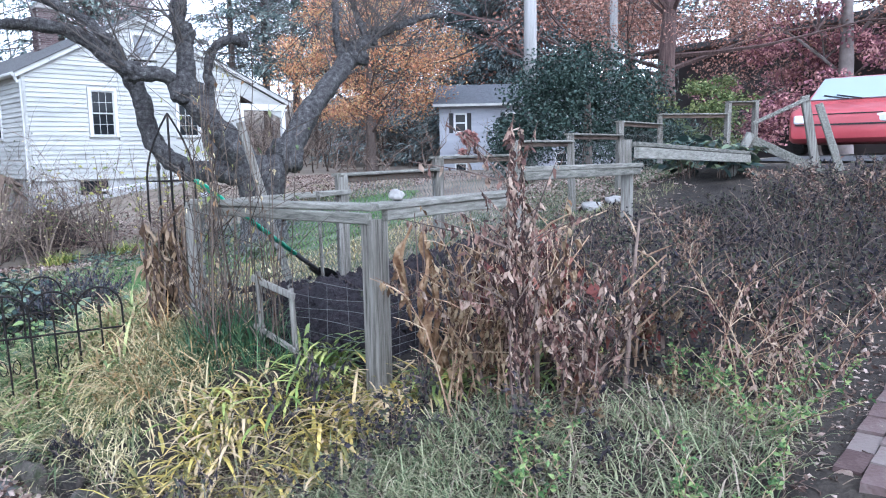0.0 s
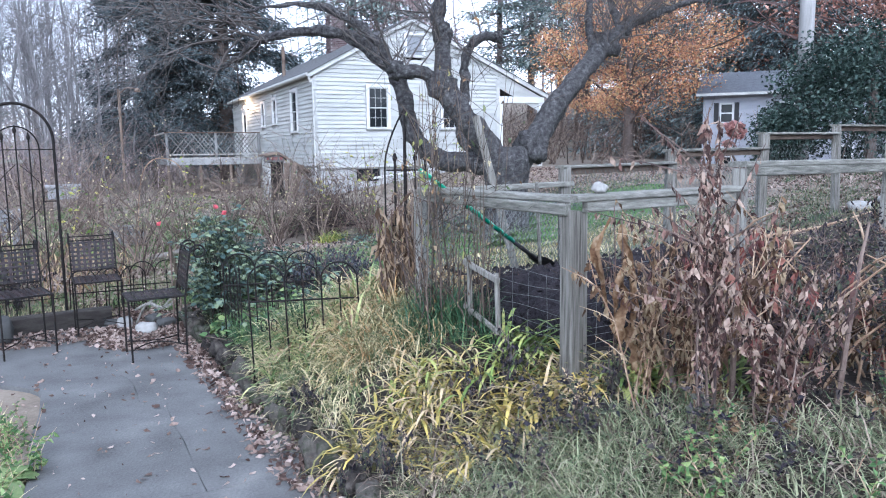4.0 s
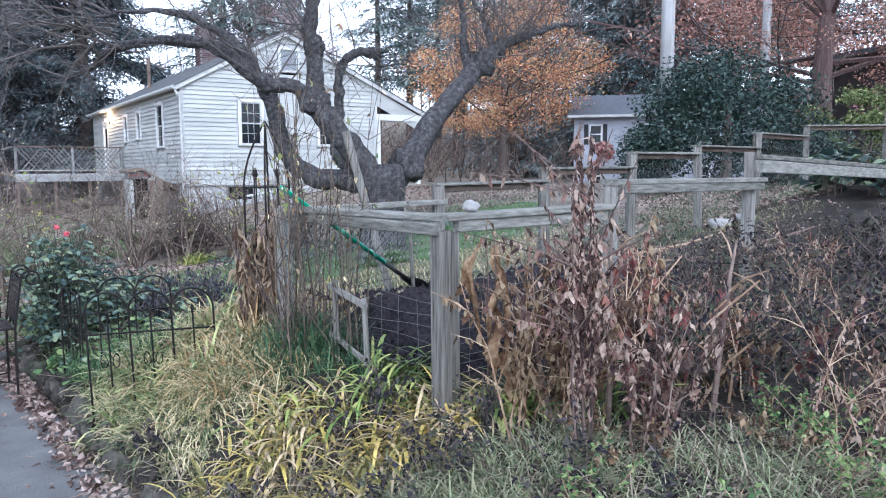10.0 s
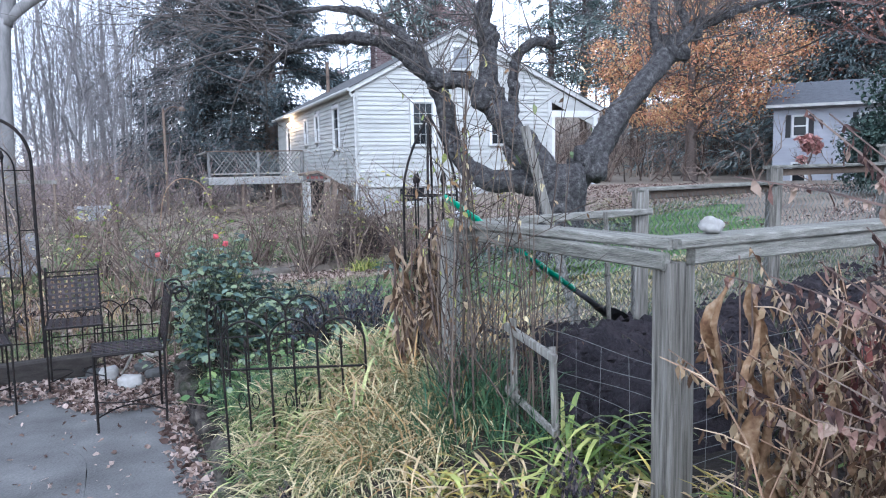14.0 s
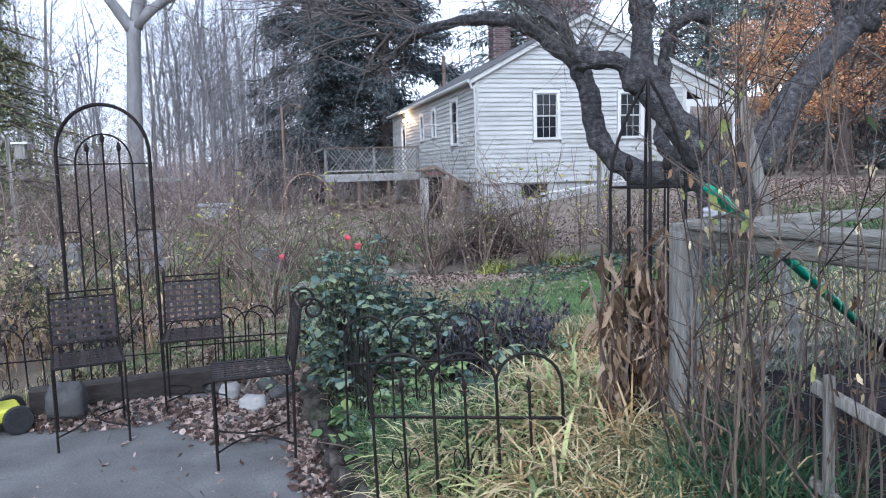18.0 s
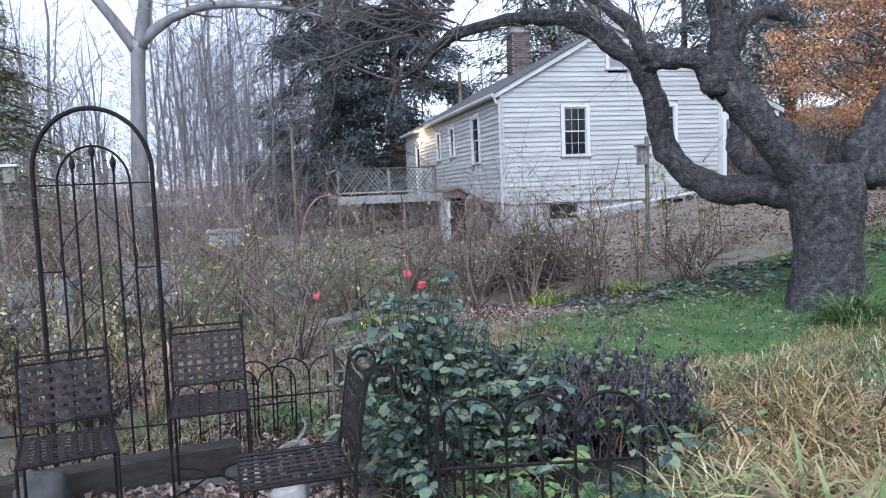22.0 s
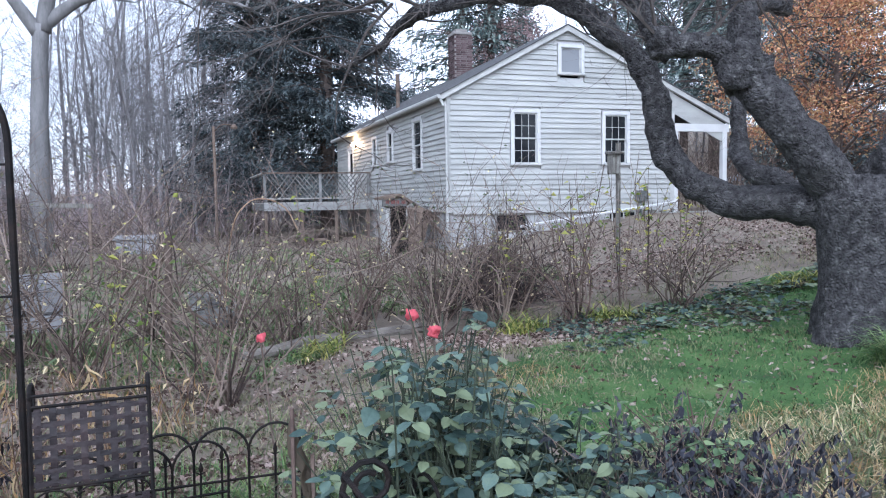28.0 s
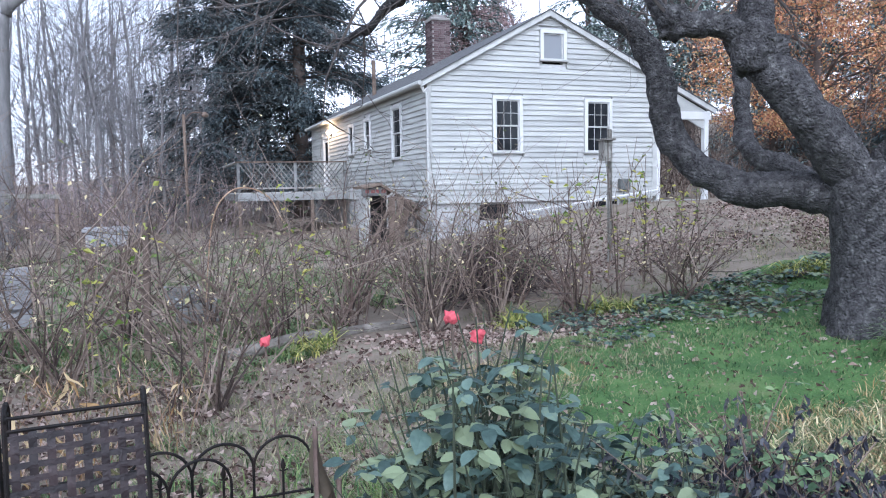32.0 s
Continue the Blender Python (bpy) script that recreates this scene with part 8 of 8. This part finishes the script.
for i in range(46):
    x, y = 6 + rw.uniform(0, 44), 24 + rw.uniform(0, 26)
    if i > 26:
        x, y = 30 + rw.uniform(0, 25), -26 + rw.uniform(0, 50)
    s = rw.uniform(0.8, 1.2)
    m = Matrix.Translation((x, y, ground_z(x, y))) @ Euler((0, 0, rw.random() * 6.28)).to_matrix().to_4x4()
    c = copy_thing(kinds[i % 5], m)
    c.scale = (s, s, s)
# the large pale tree with a high fork
big = thing("large_tree", "large pale grey tree with bare forked limbs", "tree")
BT = V3((-10.1, 9.2, 0))
part("trunk", limb([BT + V3((0, 0, -0.3)), BT + V3((0.05, 0, 2)), BT + V3((0.15, 0, 4.6)), BT + V3((0.3, 0, 7.1))], [0.42, 0.29, 0.25, 0.23], 4, 12, 0.03), M_BARKG, big, smooth=True)
for pts, rad in (([(0.25, 0, 5.3), (-0.6, 0, 6.6), (-1.8, 0.3, 8.2), (-2.8, 0.4, 10)], [0.22, 0.18, 0.13, 0.05]), ([(0.35, 0, 5.4), (0.7, 0, 7.5), (1.0, 0.2, 10), (0.9, 0.3, 13)], [0.24, 0.2, 0.14, 0.05]), ([(0.3, 0, 5.5), (1.4, 0, 6.4), (2.9, 0.1, 6.9), (5.0, 0.3, 6.9), (6.6, 0.4, 6.6)], [0.2, 0.16, 0.13, 0.09, 0.04])):
    part("limb", limb([BT + V3(p) + V3((0, 0, 1.5)) for p in pts], rad, 4, 9, 0.03), M_BARKG, big, smooth=True)
g = Geo()
rz_ = random.Random(12)
for base in ((-1.5, 0.3, 7.8), (-2.4, 0.3, 9.2), (0.9, 0.2, 9), (1.0, 0.2, 11), (2.9, 0.1, 6.9), (4.2, 0.2, 6.9), (5.5, 0.3, 6.8), (6.4, 0.4, 6.6), (2.0, 0, 6.6), (1.0, 0, 8)):
    for _ in range(4):
        twigs(g, BT + V3(base) + V3((0, 0, 1.5)), V3((rz_.gauss(0.2, 0.8), rz_.gauss(0, 0.8), rz_.gauss(0.4, 0.5))), rz_.uniform(1.2, 2.6), 0.05, 3, rz_, 3)
part("twig_mass", g, M_BARKG, big)["kind"] = "stuff"

# woodland edge: dense undergrowth and far pines
g = Geo()
for i in range(1300):
    x, y = -40 + rw.uniform(0, 42), 8 + rw.uniform(0, 26)
    if (-1 < x and y < 22) or (x > -6 and y < 14):
        continue
    twigs(g, (x, y, ground_z(x, y) - 0.1), V3((rw.gauss(0, 0.35), rw.gauss(0, 0.35), 1)), rw.uniform(1.0, 2.7), 0.028, 2, rw, 3, 0.0, (3, 4), 0.3)
single("undergrowth", g, material("russet_undergrowth", [(0.13, 0.105, 0.108), (0.22, 0.175, 0.175), (0.31, 0.255, 0.25)], rough=0.95, scale=1, bump=0, island=0.7), "grey-brown leafless woodland undergrowth", "undergrowth", kind="stuff")
g = Geo()
for i in range(900):
    x, y = 9 + rw.uniform(0, 30), -9 + rw.uniform(0, 34)
    if 10.5 < x < 19 and -5 < y < 7 and rw.random() < 0.7:
        continue
    twigs(g, (x, y, ground_z(x, y) - 0.1), V3((rw.gauss(0, 0.35), rw.gauss(0, 0.35), 1)), rw.uniform(0.8, 1.6) * (1 + 0.05 * max(0, x + y - 14)), 0.035, 2, rw, 3, 0.0, (3, 4), 0.3)
single("undergrowth", g, M_CANE, "brown leafless brush along the lane", "undergrowth", kind="stuff")
pine = conifer("pine", "tall hazy grey-green pine on the wooded slope", 30, 28, 20, 4.5, L_FAR, 330, 0.3, 36, 24, 0.25, (0.3, 0.6))
for i in range(40):
    a = rw.uniform(-0.25, 1.3)
    d = rw.uniform(40, 75)
    x, y = -5 + d * math.cos(a), -18 + d * math.sin(a)
    s = rw.uniform(0.7, 1.2)
    c = copy_thing(pine, Matrix.Translation((x - 30 * s, y - 28 * s, ground_z(x, y) - ground_z(30, 28) * s)))
    c.scale = (s, s, s)

# blue-green needles with the haze beyond the lane put into their tones
L_HAZYP = leafmat("haze_paled_spruce_needles", [(0.075, 0.1, 0.106), (0.135, 0.17, 0.168), (0.215, 0.25, 0.238)], 0.8, 1.0, 0.5)
spruce = conifer("spruce", "dark blue-green spruce beyond the lane", 20.3, 3.2, 15, 3.6, L_HAZYP, 340, 0.25, 60, 30, 0.06, (0.25, 0.5))
for x, y, s in ((25.5, 6.5, 1.10), (20.0, 0.6, 0.85), (25.3, 3.6, 1.00), (23.6, 11.2, 0.90), (19.6, 9.4, 0.85)):
    c = copy_thing(spruce, Matrix.Translation((x - 20.3 * s, y - 3.2 * s, ground_z(x, y) - ground_z(20.3, 3.2) * s)))
    c.scale = (s, s, s)

# ---- far house with shutters ----
M_SIDING = material("grey_siding", [(0.25, 0.26, 0.29), (0.34, 0.35, 0.38)], rough=0.7, scale=1, bump=0.1, stretch=(1, 1, 8))
WT, RT = 2.5, 3.6
fh = thing("grey_house", "grey house with dark shutters beyond the lane", "house", pose(12.5, -2.7, 1.35, 0, 0, -48) @ Matrix.Diagonal((0.72, 1, 0.86, 1)))
part("wall", Geo().box(0, 0, -0.5, 8.5, 6, WT), M_SIDING, fh)
g = Geo()
g.add([(-0.3, -0.35, WT), (8.8, -0.35, WT), (8.8, 3, RT), (-0.3, 3, RT), (-0.3, 6.3, WT), (8.8, 6.3, WT), (-0.3, -0.35, WT - 0.12), (8.8, -0.35, WT - 0.12), (-0.3, 6.3, WT - 0.12), (8.8, 6.3, WT - 0.12), (8.8, 3, RT - 0.12), (-0.3, 3, RT - 0.12)],
      [(0, 1, 2, 3), (3, 2, 5, 4), (6, 11, 10, 7), (11, 8, 9, 10), (6, 7, 1, 0), (8, 4, 5, 9), (0, 3, 11, 6), (3, 4, 8, 11), (1, 7, 10, 2), (2, 10, 9, 5)])
part("roof", g, material("blue_grey_shingle", [(0.07, 0.076, 0.088), (0.12, 0.127, 0.14)], rough=0.95, scale=5, bump=0.3, bump_scale=60), fh, "blue-grey pitched roof")
part("fascia", Geo().box(-0.3, -0.39, WT - 0.1, 8.8, -0.355, WT), M_AGED, fh)
g = Geo()
g.add([(0, 0, WT), (0, 6, WT), (0, 3, RT - 0.14), (0.1, 0, WT), (0.1, 6, WT), (0.1, 3, RT - 0.14)], [(0, 2, 1), (3, 4, 5), (0, 1, 4, 3), (1, 2, 5, 4), (2, 0, 3, 5)])
part("gable", g, M_SIDING, fh)
for x in (0.7, 3.2, 5.6):
    for z0 in (1.35, -0.3):
        w = new("window", Geo().box(x, -0.03, z0, x + 0.62, 0.0, z0 + 0.8).mesh("window", M_TRIM))
        w.parent = fh
        part("pane", Geo().box(x + 0.08, -0.04, z0 + 0.08, x + 0.54, -0.031, z0 + 0.38), M_GLASS, w)
        part("pane", Geo().box(x + 0.08, -0.04, z0 + 0.43, x + 0.54, -0.031, z0 + 0.73), M_GLASS, w)
        if z0 > 0:
            for sx in (-0.24, 0.64):
                part("shutter", Geo().box(x + sx, -0.035, z0, x + sx + 0.2, 0.0, z0 + 0.8), M_BLACK, w, "black shutter")
for k in range(18):
    part("siding_board", Geo().box(-0.015, -0.016, -0.45 + k * 0.165, 8.515, 0.0, -0.45 + k * 0.165 + 0.15), M_SIDING, fh)

# dark house up the slope
dh = thing("dark_house", "dark brown house with a lit window row up the slope", "house", pose(26.5, -12.5, 3.0, 0, 0, 70))
M_DARKS = material("dark_stained_siding", [(0.03, 0.026, 0.026), (0.06, 0.05, 0.048)], rough=0.85, scale=2, bump=0.2)
part("wall", Geo().box(-5, 0, -2, 5, 6, 2.6), M_DARKS, dh)
part("roof", Geo().box(-5.6, -0.9, 2.6, 5.6, 6.6, 2.8), M_ROOF, dh)
for x in (-2.8, -1.2, 0.4, 2.0):
    w = new("window", Geo().box(x, -0.06, 0.6, x + 1.2, 0.0, 1.9).mesh("window", M_TRIM))
    w.parent = dh
    part("pane", Geo().box(x + 0.08, -0.075, 0.68, x + 0.56, -0.062, 1.82), M_GLASS, w)
    part("pane", Geo().box(x + 0.64, -0.075, 0.68, x + 1.12, -0.062, 1.82), M_GLASS, w)

# ---- red car on the drive ----
M_RED = material("red_car_paint", [(0.3, 0.04, 0.05), (0.38, 0.065, 0.075)], rough=0.35, scale=2, bump=0, spec=0.6)
M_ASPH = material("asphalt", [(0.04, 0.04, 0.042), (0.07, 0.07, 0.07)], rough=0.9, scale=6, bump=0.3, bump_scale=80)
# pale base colour paints the sky mirrored in the windscreen
M_SHIELD = glass_mat("windscreen_sky_tint", (0.25, 0.3, 0.33))
M_LAMP = glass_mat("headlight_glass", (0.6, 0.6, 0.62))
g = Geo()
for i in range(24):
    x = 5.0 + i * 1.2
    g.v += [(x, -20.5 - 0.05 * i, ground_z(x, -20.5) + 0.02), (x, -16.6 - 0.05 * i, ground_z(x, -16.6) + 0.02)]
g.f = [(2 * i, 2 * i + 2, 2 * i + 3, 2 * i + 1) for i in range(23)]
single("driveway", g, M_ASPH, "dark asphalt driveway", kind="structure")


def sweep(sections, name, mat):
    """A body from cross-sections along x: each a list of (y, z)."""
    g = Geo()
    n = len(sections[0][1])
    for x, ring in sections:
        g.v += [(x, y, z) for y, z in ring]
    for i in range(len(sections) - 1):
        for k in range(n):
            a, b = i * n + k, i * n + (k + 1) % n
            g.f.append((a, b, b + n, a + n))
    g.f += [tuple(range(n))[::-1], tuple(range((len(sections) - 1) * n, len(sections) * n))]
    return g


def car(label, mat, m):
    c = thing("car", label, "car", m)

    def ring(w, lo, hi, r=0.1, tuck=0.0):
        out = []
        for cx, cz, a0 in ((w - r, lo + r, -90), (w - tuck - r, hi - r, 0), (-w + tuck + r, hi - r, 90), (-w + r, lo + r, 180)):
            out += [(cx + r * math.cos(radians(a0 + a)), cz + r * math.sin(radians(a0 + a))) for a in (0, 30, 60, 90)]
        return out

    def crisp(g):
        me = g.mesh("body", mat)
        me.polygons.foreach_set("use_smooth", [True] * len(me.polygons))
        me.set_sharp_from_angle(angle=radians(32))
        return me
    body = part("body", crisp(sweep([(-2.12, ring(0.7, 0.36, 0.6, 0.06)), (-2.1, ring(0.76, 0.28, 0.66, 0.07)), (-2.0, ring(0.81, 0.22, 0.71, 0.08)), (-1.8, ring(0.84, 0.2, 0.76, 0.09)), (-1.4, ring(0.86, 0.19, 0.83, 0.09, 0.03)), (-0.95, ring(0.87, 0.18, 0.9, 0.09, 0.05)), (0.4, ring(0.87, 0.18, 0.95, 0.08, 0.06)), (1.6, ring(0.86, 0.19, 0.97, 0.08, 0.06)), (1.95, ring(0.83, 0.24, 0.93, 0.09, 0.05)), (2.1, ring(0.76, 0.34, 0.84, 0.1))], "body", mat)), None, c)
    part("cabin", crisp(sweep([(-1.02, ring(0.78, 0.86, 0.93, 0.03)), (-0.7, ring(0.75, 0.86, 1.14, 0.06, 0.04)), (-0.35, ring(0.74, 0.86, 1.36, 0.08, 0.1)), (0.2, ring(0.74, 0.86, 1.42, 0.09, 0.12)), (0.9, ring(0.74, 0.86, 1.4, 0.09, 0.12)), (1.4, ring(0.74, 0.86, 1.2, 0.08, 0.08)), (1.78, ring(0.74, 0.86, 0.98, 0.04))], "cabin", mat)), None, c)
    part("bumper_line", Geo().box(-2.135, -0.7, 0.485, -2.1, 0.7, 0.51), M_BLACK, body, "dark seam above the bumper")
    part("bonnet_line", Geo().box(-2.11, -0.55, 0.655, -2.07, 0.55, 0.672), M_BLACK, body, "dark gap under the bonnet edge")
    for s in (-1, 1):
        part("wiper", Geo().tube([(-1.06, s * 0.1, 0.95), (-0.95, s * 0.1 + 0.4, 1.03)], 0.012, 5), M_BLACK, body)
    g = Geo()
    g.add([(-1.03, -0.7, 0.96), (-1.03, 0.7, 0.96), (-0.4, 0.6, 1.36), (-0.4, -0.6, 1.36), (-0.98, -0.7, 0.93), (-0.98, 0.7, 0.93), (-0.36, 0.6, 1.33), (-0.36, -0.6, 1.33)], [(0, 3, 2, 1), (4, 5, 6, 7), (0, 1, 5, 4), (2, 3, 7, 6), (1, 2, 6, 5), (3, 0, 4, 7)])
    part("windscreen", g, M_SHIELD, c, "windscreen with the sky's reflection painted as a pale tint")
    for s in (-1, 1):
        g = Geo()
        g.add([(-0.3, s * 0.675, 0.98), (1.4, s * 0.69, 0.98), (0.95, s * 0.66, 1.33), (-0.2, s * 0.66, 1.32), (-0.3, s * 0.69, 0.98), (1.4, s * 0.705, 0.98), (0.95, s * 0.675, 1.33), (-0.2, s * 0.675, 1.32)], [(0, 1, 2, 3), (4, 7, 6, 5), (0, 4, 5, 1), (2, 6, 7, 3), (1, 5, 6, 2), (3, 7, 4, 0)])
        part("side_window", g, M_GLASS, c)
        me = rounded(0.12, 0.3, 0.14, 0.04)
        me.materials.append(M_LAMP)
        part("headlight", me, None, c, m=pose(-2.075, s * 0.58, 0.585, 0, 0, s * 12))
        for x in (-1.35, 1.25):
            w = part("wheel", disc(0.3, 0.2, M_BLACK, "wheel"), M_BLACK, c, m=pose(x, s * 0.78, 0.3))
            part("rim", Geo().tube([(0, -0.08, 0), (0, 0.08, 0)], 0.18, 14), M_WIRE, w)
        me = rounded(0.1, 0.14, 0.1, 0.03)
        me.materials.append(mat)
        part("mirror", me, None, c, m=pose(-0.55, s * 0.9, 1.0))
    me = rounded(0.06, 0.8, 0.12, 0.02)
    me.materials.append(M_BLACK)
    part("grille", me, None, c, "black grille", m=pose(-2.07, 0, 0.52))
    return c


car("red parked car with a pale windscreen on the drive", M_RED, pose(8.75, -17.2, ground_z(8.75, -17.2) + 0.02, 0, 0, 7))
M_BLUEG = material("grey_blue_paint", [(0.2, 0.23, 0.27), (0.3, 0.33, 0.37)], rough=0.3, scale=2, bump=0, spec=0.6)
car("grey-blue parked car far beyond the garden", M_BLUEG, pose(25, 17, ground_z(25, 17) + 0.05, 0, 0, 150))

# brick walk on the right of the bed
M_WALK = material("worn_walk_brick", [(0.0638, 0.0396, 0.0374), (0.115, 0.0792, 0.0748), (0.16, 0.132, 0.122)], rough=0.9, scale=6, bump=0.4, bump_scale=50, objvar=0.6)
walk_ = thing("brick_walk", "worn dull red brick garden walk", "walk", kind="structure")
brick2 = Geo().box(-0.1, -0.048, -0.05, 0.1, 0.048, 0.0).mesh("brick", M_WALK)
for i in range(34):
    for k in range(8):
        s = i * 0.208 + (0.104 if k % 2 else 0)
        x = -3.45 + s
        y = -20.42 - 0.8 + k * 0.103 + 0.09 * s
        if y > -20.36 + 0.09 * s:
            continue
        part("brick", brick2, None, walk_, m=pose(x, y, ground_z(x, y) + 0.035 + R.uniform(-0.004, 0.004), R.uniform(-1.5, 1.5), R.uniform(-1.5, 1.5), 5 + R.uniform(-2, 2)))

# ---- small things ----
mb = thing("meter_box", "grey utility box on the clapboard wall", "box")
part("case", Geo().box(5.05, -0.16, 1.5, 5.35, -0.04, 1.78, c=0.01), M_WIRE, mb)
part("conduit", Geo().tube([(5.2, -0.08, 1.5), (5.2, -0.08, 0.9)], 0.02, 6), M_WIRE, mb)
dw = thing("driftwood", "pale weathered forked branch lying on stones", "branch")
for pts, rad in (([(-5.8, -13.5, 0.16), (-5.66, -13.52, 0.22), (-5.55, -13.56, 0.17), (-5.42, -13.55, 0.21)], [0.01, 0.02, 0.022, 0.012]), ([(-5.66, -13.52, 0.22), (-5.6, -13.46, 0.28), (-5.62, -13.42, 0.33)], [0.014, 0.01, 0.005]), ([(-5.52, -13.56, 0.18), (-5.45, -13.6, 0.27), (-5.4, -13.62, 0.31)], [0.014, 0.01, 0.005]), ([(-5.7, -13.51, 0.2), (-5.76, -13.56, 0.1), (-5.8, -13.6, 0.04)], [0.014, 0.012, 0.008])):
    part("stick", lumpy(Geo().tube(smooth_path(pts, 3), spread(rad, 3), 6), 0.004, 9), M_POST, dw)
# sticks dropped inside the far end of the enclosure
for i in range(16):
    x, y = -1.6 + R.uniform(0, 1.6), -17.3 + R.uniform(-0.3, 0.5)
    a = R.uniform(-0.4, 0.5)
    L = R.uniform(0.6, 1.5)
    z = ground_z(x, y) + R.uniform(0.06, 0.3)
    st = thing("fallen_stick", "long dry stick lying inside the fence", "stick", group="fallen sticks")
    part("stick", lumpy(Geo().tube([(x, y, z), (x + L * 0.5 * math.cos(a), y + L * 0.5 * math.sin(a), z + 0.05), (x + L * math.cos(a), y + L * math.sin(a), z + R.uniform(0.0, 0.2))], [0.018, 0.015, 0.007], 5), 0.005, 6), M_STEM if i % 2 else M_STEMD, st)
# bits of broken concrete by the leaning post
for i, (x, y) in enumerate(((2.15, -15.75), (1.95, -15.9), (2.3, -16.0))):
    me = rock(0.16, 0.11, 0.05, 90 + i)
    me.materials.append(M_PALE)
    ob = new("rubble", me)
    ob.matrix_basis = pose(x, y, ground_z(x, y) + 0.04, R.uniform(-12, 12), R.uniform(-12, 12), R.uniform(0, 90))
    tagged(ob, "pale slab of broken concrete on the ground", "rubble", "rubble")
# tall canes with a few last leaves in the rose bed
for i, (x, y, h) in enumerate(((-1.55, -8.85, 1.9), (-0.75, -8.6, 1.7), (-0.2, -8.3, 1.8), (-2.3, -8.5, 1.7), (0.75, -7.9, 1.5), (-4.6, -8.6, 1.7), (-6.3, -9.8, 1.8))):
    weed("climbing_rose", "tall bare rose canes with a few green leaves", x, y, h, 6, L_LIM, M_CANE, 9, (0.05, 0.1), 0.5, 0.22, 500 + i, droop=False, branch=4, r0=0.008, cat="bush")
